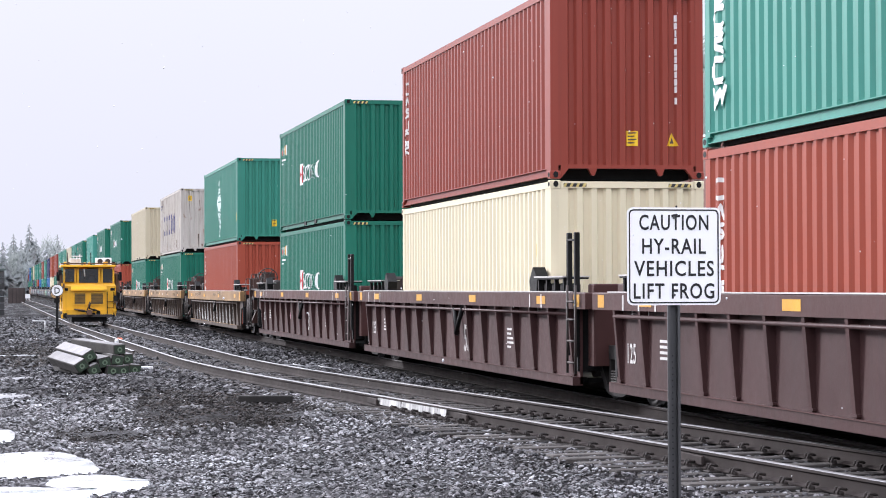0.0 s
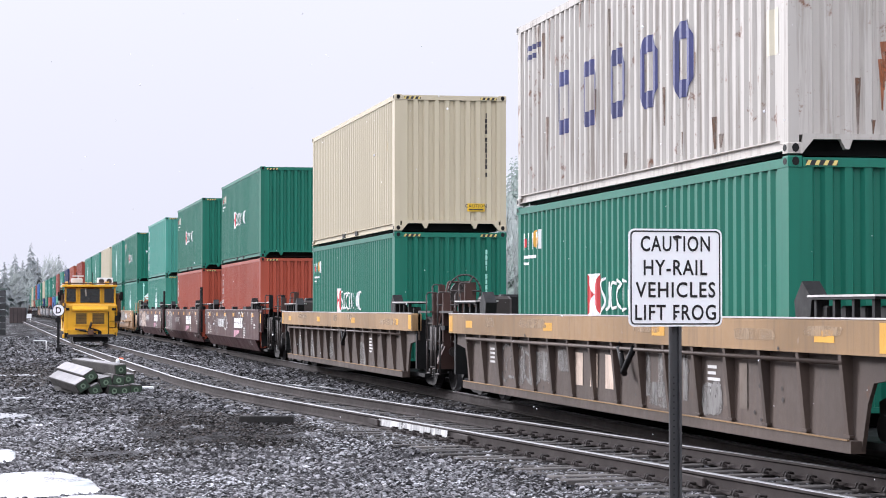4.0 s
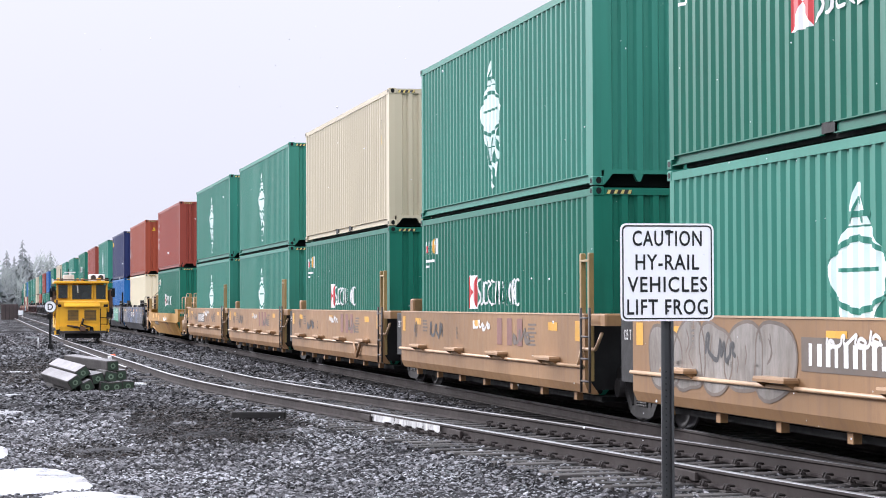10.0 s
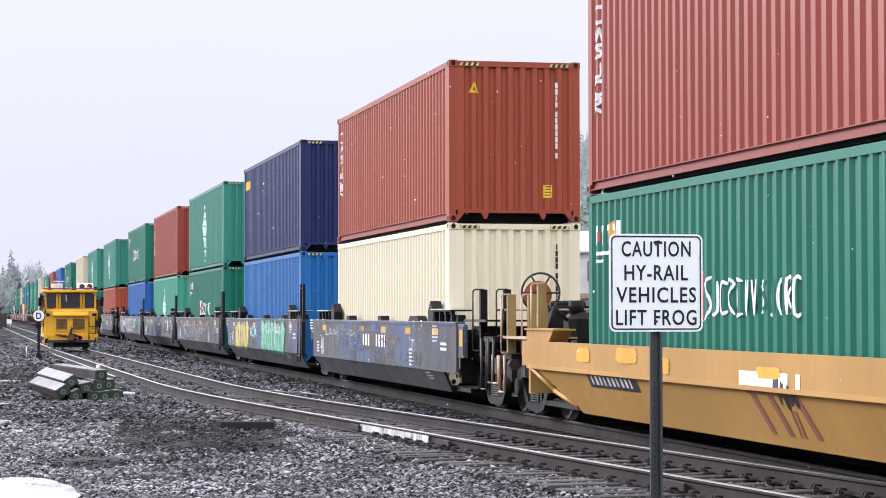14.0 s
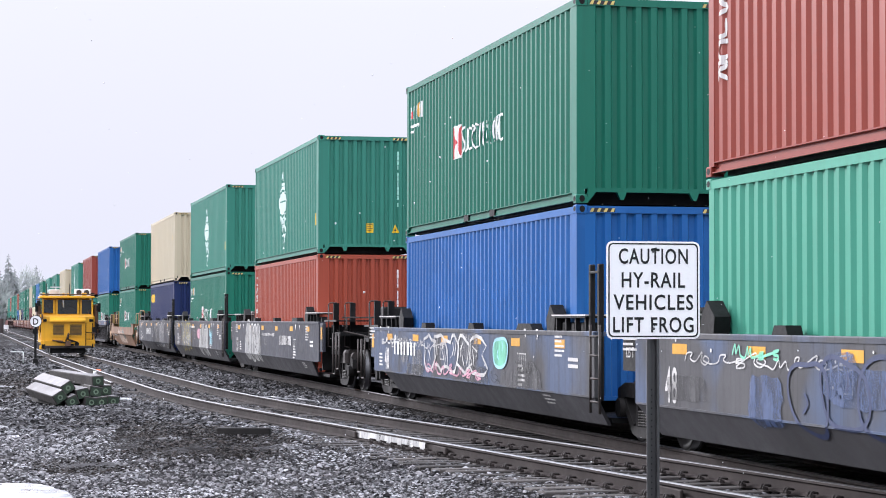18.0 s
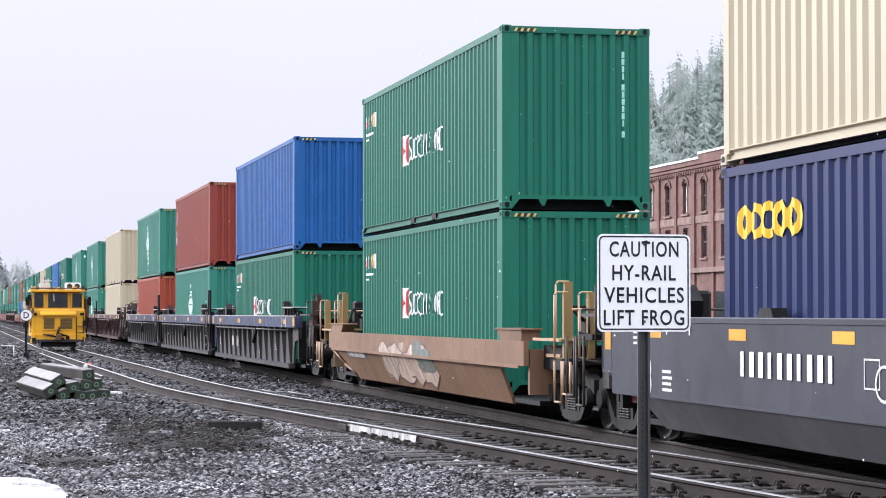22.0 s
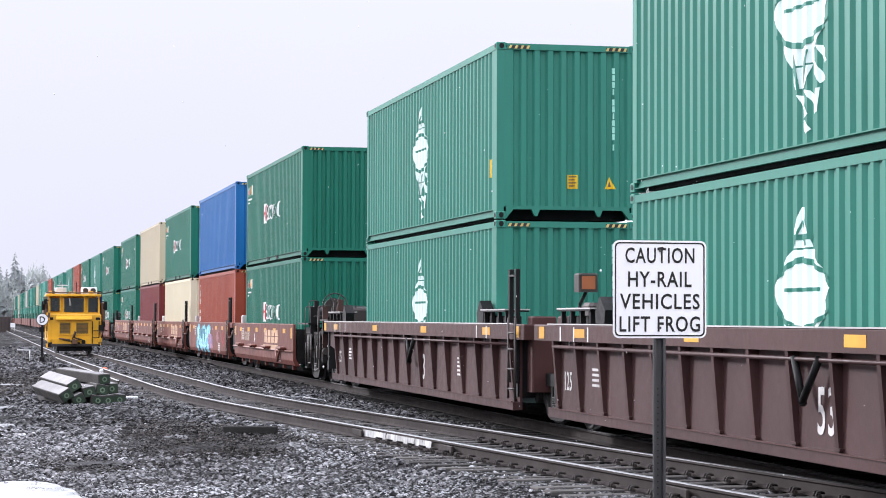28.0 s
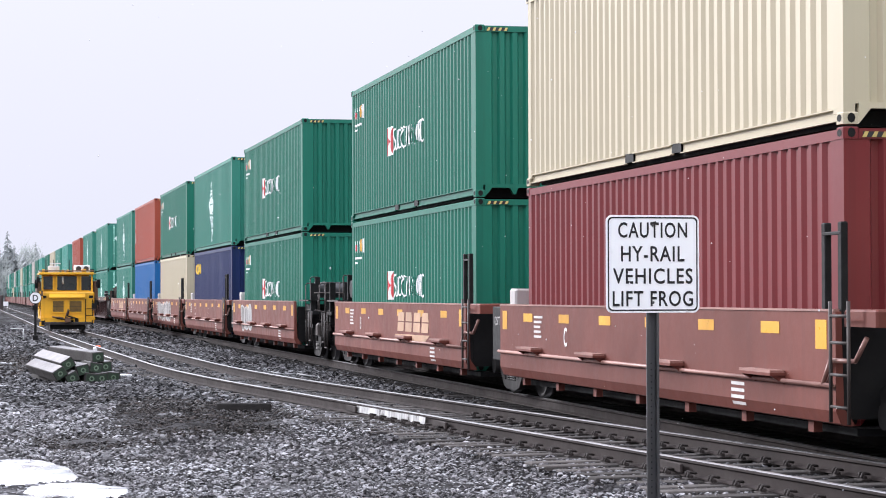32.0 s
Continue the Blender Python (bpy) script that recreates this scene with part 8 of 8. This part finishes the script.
win_dark = surface("dark_window_glass", (0.03, 0.033, 0.038), 0.1, vary=0.3, spec=0.7)
blind = surface("pale_window_blind", (0.5, 0.46, 0.42), 0.7, vary=0.3, shift=0.3)
frame_brown = surface("brown_window_frame", (0.10, 0.06, 0.05), 0.6, vary=0.3)


def street_building():
    FX, Y0, Y1, TOP = 52.0, 129.5, 162.0, 12.45
    b = thing("brick_building", "three-storey old red brick building with arched windows and snowy parapet", "building", at=(FX, Y0, GROUND))
    top = TOP - GROUND
    ln = Y1 - Y0
    wins = []
    for k in range(7):
        y = 5.3 + k * 4.1
        wins += [(y, 9.2, 11.55, True), (y, 5.85, 8.15, False)]
    # front wall with real openings, in upright strips
    ws = Build()
    edges = [0.0]
    for k in range(7):
        edges += [5.3 + k * 4.1 - 0.62, 5.3 + k * 4.1 + 0.62]
    edges.append(ln)
    for i, (a, c) in enumerate(zip(edges, edges[1:])):
        if i % 2 == 0:
            ws.box(0, 0.4, a, c, 0, top)
        else:
            for z0, z1 in ((0, 5.85), (8.15, 9.2), (11.55, top)):
                ws.box(0, 0.4, a, c, z0, z1)
    part("front_wall", ws, brick, b)
    part("end_wall", Build().box(0.4, 26, 0, 0.4, 0, top), brick, b)
    part("back_wall", Build().box(25.6, 26, 0.4, ln, 0, top).box(0.4, 26, ln - 0.4, ln, 0, top), brick, b)
    part("roof", Build().box(0.4, 25.6, 0.4, ln - 0.4, top - 0.8, top - 0.6), snow, b, "snowy flat roof")
    for a, c, hh in ((-0.1, 9.0, 0.35), (9.0, 18.5, 0.7), (18.5, ln, 0.35)):
        part("parapet", Build().box(-0.12, 0.5, a, c, top, top + hh), brick, b)
        part("parapet_snow", Build().rbox(-0.2, 0.55, a - 0.05, c + 0.05, top + hh, top + hh + 0.16, 0.05), snow, b, "snow on the parapet")
    part("parapet", Build().box(0.5, 26, -0.08, 0.5, top, top + 0.2).box(0.5, 6.0, -0.08, 0.5, top + 0.2, top + 0.55), brick, b)
    part("parapet_snow", Build().rbox(0.55, 6.05, -0.14, 0.55, top + 0.55, top + 0.7, 0.05), snow, b)
    part("parapet_snow", Build().rbox(6.05, 26, -0.14, 0.55, top + 0.2, top + 0.36, 0.05), snow, b)
    part("cornice", Build().box(-0.22, 0, 0, ln, top - 0.3, top - 0.12).box(-0.12, 0, 0, ln, top - 0.42, top - 0.3), brick, b)
    dn = Build()
    for k in range(60):
        dn.box(-0.2, 0, 0.28 + k * 0.535, 0.52 + k * 0.535, top - 0.62, top - 0.42)
    tagged(part("dentil", dn, brick, b, "row of small brick dentils"), kind="stuff")
    part("sign_band", Build().box(-0.05, 0, 0.5, ln - 0.5, 8.4, 8.95), stone_trim, b, "faded painted band")
    for k in range(24):
        part("band_mark", shape("band_mark", lambda: Build().box(-0.06, -0.05, -0.25, 0.25, 0, 0.42).mesh("band_mark", stone_trim)), None, b, "", (0, 1.4 + k * 1.27, 8.47))
    part("storefront_band", Build().box(-0.25, 0, 0, ln, 4.8, 5.15), stone_trim, b)
    for k in range(8):
        part("pilaster", shape("pilaster", lambda: Build().box(-0.14, 0, -0.25, 0.25, 0, top - 0.45).mesh("pilaster", brick)), None, b, "", (0, 3.25 + k * 4.1 if k < 7 else ln - 0.3, 0))
    rb = random.Random(5)
    for y, z0, z1, arch in wins:
        w = part("window", Build().box(0.22, 0.25, y - 0.58, y + 0.58, z0, z1), win_dark, b, "dark sash window")
        fr = Build().box(0.14, 0.22, y - 0.62, y - 0.52, z0, z1).box(0.14, 0.22, y + 0.52, y + 0.62, z0, z1).box(0.14, 0.22, y - 0.52, y + 0.52, z0, z0 + 0.1).box(0.14, 0.22, y - 0.52, y + 0.52, z1 - 0.1, z1).box(0.14, 0.22, y - 0.04, y + 0.04, z0, z1)
        part("window_frame", fr.box(0.14, 0.22, y - 0.52, y + 0.52, (z0 + z1) / 2 - 0.04, (z0 + z1) / 2 + 0.04), frame_brown, w)
        if rb.random() < 0.75:
            a = y + rb.choice((-0.45, 0.05))
            part("blind", Build().box(0.19, 0.21, a, a + 0.4, z0 + 0.15, z1 - 0.2), blind, w, "pale blind")
        part("sill", Build().box(-0.14, 0.1, y - 0.75, y + 0.75, z0 - 0.14, z0), stone_trim, w)
        if arch:
            ar = Build()
            for k in range(7):
                q = math.pi * (k + 0.5) / 7
                ar.prism([(y + 0.62 * math.cos(q - 0.2), z1 - 0.25 + 0.45 * math.sin(q - 0.2)), (y + 0.86 * math.cos(q - 0.2), z1 - 0.25 + 0.68 * math.sin(q - 0.2)), (y + 0.86 * math.cos(q + 0.2), z1 - 0.25 + 0.68 * math.sin(q + 0.2)), (y + 0.62 * math.cos(q + 0.2), z1 - 0.25 + 0.45 * math.sin(q + 0.2))], 0, -0.1, 0.02)
            part("arch", ar, brick, w)
            part("arch_fill", Build().prism([(y - 0.62, z1), (y - 0.62, z1 - 0.2), (y - 0.35, z1 - 0.0)], 0, 0.02, 0.2).prism([(y + 0.62, z1), (y + 0.35, z1), (y + 0.62, z1 - 0.2)], 0, 0.02, 0.2), brick, w)
    for k in range(7):
        y = 5.3 + k * 4.1
        part("shop_window", Build().box(-0.06, 0.02, y - 1.5, y + 1.5, 0.9, 3.4), win_dark, b, "dark shop window")
    part("drainpipe", Build().tube((5.2, -0.12, 0.3), (5.2, -0.12, top), 0.09, 8), surface("pinkish_drainpipe", (0.45, 0.24, 0.2), 0.6, vary=0.2), b, "pale pink drainpipe")
    for x, z in ((6.6, 9.0), (6.8, 5.2)):
        part("vent", Build().rbox(x, x + 0.9, -0.05, 0.0, z, z + 0.2, 0.02), pale_metal, b, "white wall vent")


street_building()

siding_white = surface("white_clapboard", (0.7, 0.7, 0.72), 0.7, vary=0.12, streak=0.15)


def white_house(x0, x1, y, ridge, eave, deep, label):
    h_ = thing("white_house", label, "house", at=(x0, y, GROUND))
    w = x1 - x0
    n = int(eave / 0.25)
    wall_ = part("wall", Build().box(0, w, 0, deep, 0, eave), siding_white, h_)
    boards = Build()
    for k in range(n):
        boards.prism([(-0.004, eave * k / n), (-0.034, eave * k / n), (-0.004, eave * (k + 1) / n)], 0, 0, w)
    tagged(part("clapboards", boards, siding_white, wall_, "rows of white clapboards"), kind="stuff")
    part("roof", Build().prism([(-0.4, eave - 0.1), (deep / 2, ridge), (deep + 0.4, eave - 0.1), (deep + 0.4, eave + 0.1), (deep / 2, ridge + 0.25), (-0.4, eave + 0.1)], 0, -0.4, w + 0.4), snow, h_, "snow-covered roof")
    part("gable", Build().prism([(0, eave), (deep, eave), (deep / 2, ridge)], 0, 0, w), siding_white, h_)
    for k in range(max(1, int(w / 3.2))):
        for z in (1.1, 4.6)[: 2 if eave > 5 else 1]:
            x = 0.9 + k * 3.2
            wn_ = part("window", Build().box(x, x + 0.95, -0.04, 0.0, z, z + 1.5), win_dark, h_, "dark window")
            part("window_frame", Build().box(x - 0.1, x, -0.07, 0, z - 0.1, z + 1.6).box(x + 0.95, x + 1.05, -0.07, 0, z - 0.1, z + 1.6).box(x, x + 0.95, -0.07, 0, z + 1.5, z + 1.6).box(x, x + 0.95, -0.07, 0, z - 0.1, z), stone_trim, wn_)
    part("porch_band", Build().box(-0.1, w + 0.1, -0.5, 0, eave * 0.44, eave * 0.5), surface("tan_porch_trim", (0.4, 0.29, 0.2), 0.7, vary=0.2), h_, "tan porch trim")
    return h_


white_house(45.5, 56.5, 172.0, 8.6, 7.0, 9.0, "white clapboard two-storey house with snow on its roof")
white_house(60, 72, 196.0, 12.0, 9.0, 9.0, "pale house on the slope with a snowy roof")
hut = thing("white_hut", "small white hut with a snowy hipped roof and cupola", "hut", at=(40.5, 104, GROUND))
part("wall", Build().box(0, 6.0, 0, 5, 0, 2.9), siding_white, hut)
part("roof", Build().add([(-0.5, -0.5, 2.9), (6.5, -0.5, 2.9), (6.5, 5.5, 2.9), (-0.5, 5.5, 2.9), (2.6, 2.5, 4.2), (3.4, 2.5, 4.2)], [(0, 1, 5, 4), (1, 2, 5), (2, 3, 4, 5), (3, 0, 4), (0, 3, 2, 1)]), snow, hut, "snowy hipped roof")
part("cupola", Build().tube((3.0, 2.5, 4.1), (3.0, 2.5, 4.72), 0.3, 10).tube((3.0, 2.5, 4.72), (3.0, 2.5, 4.78), 0.5, 12).tube((3.0, 2.5, 4.78), (3.0, 2.5, 5.0), 0.5, 12, 0.2), siding_white, hut, "white cupola")
for x in (1.2, 3.6):
    part("window", Build().box(x, x + 0.9, -0.05, 0, 1.0, 2.1), win_dark, hut, "dark window")
    part("shutter", Build().box(x - 0.35, x, -0.08, 0, 0.95, 2.15).box(x + 0.9, x + 1.25, -0.08, 0, 0.95, 2.15), surface("tan_shutter", (0.36, 0.27, 0.17), 0.7), hut, "tan shutter")


def parked_car(x, y, turn, key, rgb, van):
    """A parked car with snow on its roof."""
    ca = thing("parked_van" if van else "parked_car", ("white van" if van else key + " car") + " parked on the street with snow on its roof", "van" if van else "car", "parked vehicles", pose(x, y, GROUND, 0, 0, turn))
    pt = surface("car_paint_" + key, rgb, 0.25, vary=0.08)
    if van:
        prof = [(-2.6, 0.35), (2.6, 0.35), (2.65, 1.0), (2.1, 1.25), (1.6, 2.1), (-2.6, 2.2), (-2.65, 1.0)]
    else:
        prof = [(-2.2, 0.35), (2.2, 0.35), (2.25, 0.75), (1.3, 0.95), (0.7, 1.45), (-1.2, 1.48), (-1.9, 1.0), (-2.25, 0.9)]
    part("body", Build().prism(prof, 1, -0.9, 0.9), pt, ca)
    hi = 2.2 if van else 1.48
    part("roof_snow", Build().rbox(-2.4 if van else -1.1, 1.4 if van else 0.6, -0.85, 0.85, hi - 0.05, hi + 0.12, 0.06), snow, ca, "snow on the roof")
    for s_ in (-0.91, 0.905):
        part("side_window", Build().box(0.2 if van else -1.2, 1.5 if van else 0.6, s_, s_ + 0.005, hi - 0.8 if van else 1.0, hi - 0.2 if van else 1.4), win_dark, ca, "dark side window")
    for wx in (-1.45, 1.45):
        for s_ in (-0.85, 0.85):
            wl_ = part("wheel", Build().tube((wx, s_ - 0.1, 0.34), (wx, s_ + 0.1, 0.34), 0.34, 18), steel_dark, ca, "black tyre")
            part("rim", Build().tube((wx, s_ - 0.11, 0.34), (wx, s_ + 0.11, 0.34), 0.2, 12), pale_metal, wl_, "grey rim")


parked_car(40.5, 121, 90, "white", (0.7, 0.7, 0.72), True)
parked_car(41.0, 132, 90, "silver", (0.4, 0.41, 0.43), False)
parked_car(40.2, 142, 90, "white", (0.7, 0.7, 0.72), False)
parked_car(40.6, 152, 90, "white", (0.7, 0.7, 0.72), True)

# ---- trees ----


def needles(name, rgb, vary):
    """Fine foliage that lets light through; haze is put into its pale colour."""
    mt, nt, bs = nodes_of(name)
    co = nt.nodes.new("ShaderNodeTexCoord").outputs["Object"]
    geo = nt.nodes.new("ShaderNodeNewGeometry")
    col = mixed(nt, geo.outputs["Random Per Island"], tuple(c * (1 - vary) for c in rgb), tuple(c * (1 + vary) for c in rgb))
    col = mixed(nt, ranged(nt, noise_node(nt, co, 0.35, 4, 0.6), 0.4, 0.65, 0, 0.5), col, tuple(0.8 * c + 0.03 for c in rgb))
    di, tr, mx = nt.nodes.new("ShaderNodeBsdfDiffuse"), nt.nodes.new("ShaderNodeBsdfTranslucent"), nt.nodes.new("ShaderNodeMixShader")
    nt.links.new(col, di.inputs["Color"])
    nt.links.new(col, tr.inputs["Color"])
    mx.inputs[0].default_value = 0.5
    nt.links.new(di.outputs[0], mx.inputs[1])
    nt.links.new(tr.outputs[0], mx.inputs[2])
    nt.links.new(mx.outputs[0], nt.nodes["Material Output"].inputs["Surface"])
    return mt


# haze put into the base colours: paler and greyer than the foliage itself
fir_mat = needles("hazy_fir_needles", (0.34, 0.36, 0.362), 0.1)
fir_far = needles("hazy_far_firs", (0.365, 0.425, 0.39), 0.06)
bare_far = needles("hazy_bare_twigs", (0.41, 0.44, 0.425), 0.06)
bark_mat = surface("grey_bark", (0.16, 0.14, 0.13), 0.95, vary=0.3)


def fir_crown(bd_, x, y, z, high, wide, rn_, tiers=16):
    """Drooping ragged boughs round a pole."""
    for k in range(tiers):
        f = (k + rn_.random() * 0.6) / tiers
        zz = z + high * (0.12 + 0.88 * f)
        r = wide * (1 - f) ** 0.85 * rn_.uniform(0.65, 1.15) + 0.03 * wide + 0.1
        for j in range(max(4, int(9 * (1 - f)) + 3)):
            a = rn_.uniform(0, 2 * math.pi)
            rr = r * rn_.uniform(0.55, 1.1)
            ca, sa = math.cos(a), math.sin(a)
            dz = -rr * rn_.uniform(0.2, 0.75) - 0.012 * high
            w = rr * rn_.uniform(0.16, 0.3)
            m_ = (x + ca * rr * 0.55, y + sa * rr * 0.55, zz + dz * 0.35)
            bd_.add([(x + ca * rr * 0.05, y + sa * rr * 0.05, zz), (m_[0] - sa * w, m_[1] + ca * w, m_[2] - 0.12 * rr), (x + ca * rr, y + sa * rr, zz + dz), (m_[0] + sa * w, m_[1] - ca * w, m_[2] - 0.12 * rr), (m_[0], m_[1], m_[2] + 0.1 * rr)],
                    [(0, 1, 4), (1, 2, 4), (2, 3, 4), (3, 0, 4)])


def bare_crown(bd_, x, y, z, high, wide, rn_):
    """A leafless tree: limbs and a haze of fine twigs."""
    bd_.tube((x, y, z), (x, y, z + high * 0.8), high * 0.018, 5, high * 0.006)
    for k in range(26):
        a, f = rn_.uniform(0, 6.28), rn_.uniform(0.25, 0.85)
        p = (x, y, z + high * f)
        ln = wide * rn_.uniform(0.5, 1.0) * (1.1 - f * 0.6)
        q = (x + math.cos(a) * ln, y + math.sin(a) * ln, z + high * min(1.0, f + rn_.uniform(0.12, 0.3)))
        bd_.tube(p, q, high * 0.006, 3, high * 0.002, caps=False)
        for j in range(7):
            s_ = rn_.uniform(0.3, 1)
            o = tuple(p[i] + (q[i] - p[i]) * s_ for i in range(3))
            e = (o[0] + rn_.uniform(-1, 1) * wide * 0.3, o[1] + rn_.uniform(-1, 1) * wide * 0.3, o[2] + rn_.uniform(0.02, 0.16) * high)
            w = high * 0.004
            bd_.add([(o[0] - w, o[1], o[2]), (o[0] + w, o[1], o[2]), e], [(0, 1, 2)])


def fir_tree(x, y, z, high, seed):
    rn_ = random.Random(seed)
    t_ = thing("fir_tree", "tall conifer, paled to grey for haze", "tree", "firs at the yard end", (x, y, z))
    part("trunk", Build().tube((0, 0, 0), (0, 0, high * 0.97), high * 0.014, 7, high * 0.002), bark_mat, t_)
    bd_ = Build()
    fir_crown(bd_, 0, 0, 0, high, high * 0.3, rn_, 40)
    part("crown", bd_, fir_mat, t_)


def leafless_tree(x, y, z, high, seed):
    t_ = thing("bare_tree", "leafless tree at the end of the yard, grey for haze", "tree", "bare trees at the yard end", (x, y, z))
    bd_ = Build()
    bare_crown(bd_, 0, 0, 0, high, high * 0.3, random.Random(seed))
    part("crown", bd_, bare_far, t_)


rt = random.Random(21)
for k, (b, hh) in enumerate(((0.15, 12), (0.42, 14.5), (0.62, 13), (0.83, 16.5), (1.0, 13), (1.55, 14.5), (1.72, 12), (1.95, 11), (2.3, 13), (2.75, 12), (-0.2, 13), (-0.6, 15), (3.3, 12), (1.3, 12))):
    y = rt.uniform(500, 560)
    fir_tree(y * math.tan(radians(b)), y, GROUND, hh * 1.08, 40 + k)
for k, b in enumerate((0.3, 0.7, 1.12, 1.32, 1.48, 1.62, 1.85, 2.1, 2.5, 0.5, 2.9)):
    y = rt.uniform(480, 540)
    leafless_tree(y * math.tan(radians(b)), y, GROUND, rt.uniform(10, 16.5) if b < 1.8 else 9, 80 + k)
wood = Build()
for k in range(170):
    x = rt.uniform(-45, 60)
    fir_crown(wood, x, rt.uniform(570, 640), GROUND, rt.uniform(8, 15), 3.2, rt, 10)
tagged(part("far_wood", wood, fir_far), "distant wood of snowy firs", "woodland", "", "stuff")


def hill_height(x, y):
    """The wooded hill behind the street, rising to the right."""
    s_ = max(0.0, min(1.0, (x - 58 - (y - 300) * 0.12) / 100))
    d = max(0.0, min(1.0, (y - 225) / 130))
    return 54 * (s_ ** 1.05) * d ** 1.2 + 3 * noise.noise((x * 0.02, y * 0.02, 9)) * d


hv, hn = [], 36
for j in range(24):
    for i in range(hn):
        x, y = 40 + i * 8.0, 215 + j * 10.0
        hv.append((x, y, GROUND - 0.3 + hill_height(x, y)))
# slope kept as pale as its trees, haze put into the colour
ob_ = part("hill", Build().add(hv, [(j * hn + i, j * hn + i + 1, (j + 1) * hn + i + 1, (j + 1) * hn + i) for j in range(23) for i in range(hn - 1)], 0, True), surface("hazy_pale_slope", (0.2, 0.22, 0.21), 0.95, vary=0.3, grain=1.0))
tagged(ob_, "wooded hillside beyond the street", "hill", "", "structure")
hw, hb = Build(), Build()
for k in range(900):
    y = rt.uniform(245, 440)
    x = y * math.tan(radians(rt.uniform(12.5, 27)))
    z = GROUND + hill_height(x, y)
    if rt.random() < 0.62 or y > 380:
        tall = rt.uniform(11, 19)
        hw.tube((x, y, z), (x, y, z + tall * 0.85), 0.22, 4, 0.06, caps=False)
        fir_crown(hw, x, y, z, tall, rt.uniform(3.0, 4.3), rt, 24)
    else:
        bare_crown(hb, x, y, z, rt.uniform(9, 14), 4.0, rt)
tagged(part("hill_firs", hw, fir_far), "firs covering the hillside, paled for haze", "woodland", "", "stuff")
tagged(part("hill_bare_trees", hb, bare_far), "bare trees on the hillside, grey for haze", "woodland", "", "stuff")

# ---- falling snow ----
flake_mat = surface("wet_snowflake", (0.85, 0.86, 0.88), 0.7, vary=0.05, bump=0)
FLAKES = []


def flake_cloud(seed, count, lo, hi, high):
    rn_ = np.random.default_rng(seed)
    v, f = [], []
    for k in range(count):
        y = rn_.uniform(lo, hi)
        x = y * math.tan(radians(rn_.uniform(-1, 26)))
        z = rn_.uniform(-1, high)
        r = rn_.uniform(0.0025, 0.0055)
        n = len(v)
        v += [(x - r, y, z), (x + r, y, z), (x, y - r, z), (x, y + r, z), (x, y, z - r * 1.4), (x, y, z + r * 1.4)]
        f += [(n, n + 2, n + 5), (n + 2, n + 1, n + 5), (n + 1, n + 3, n + 5), (n + 3, n, n + 5), (n + 2, n, n + 4), (n + 1, n + 2, n + 4), (n + 3, n + 1, n + 4), (n, n + 3, n + 4)]
    me = bpy.data.meshes.new("snowfall")
    me.from_pydata(v, [], f)
    me.materials.append(flake_mat)
    ob = tagged(new("snowfall", me), "sparse falling snowflakes", "snow", "", "stuff")
    FLAKES.append((ob, 1.1 + 0.25 * len(FLAKES), 0.12 - 0.1 * len(FLAKES)))


flake_cloud(1, 1400, 7, 30, 52)
flake_cloud(2, 1400, 8, 32, 62)


def motions():
    """The train draws past, each car and box along the line of the rails; the snow sinks."""
    for ob, c, length, z in MOVING:
        walk(ob, [(t, on_rails(c - run(t), length, z)) for t in (0, 4, 8, 12, 16, 20, 24, 28, 32)])
    for ob, fall, drift in FLAKES:
        walk(ob, [(t, pose(drift * t, 0, -fall * t)) for t in (0, 8, 16, 24, 32)])


motions()
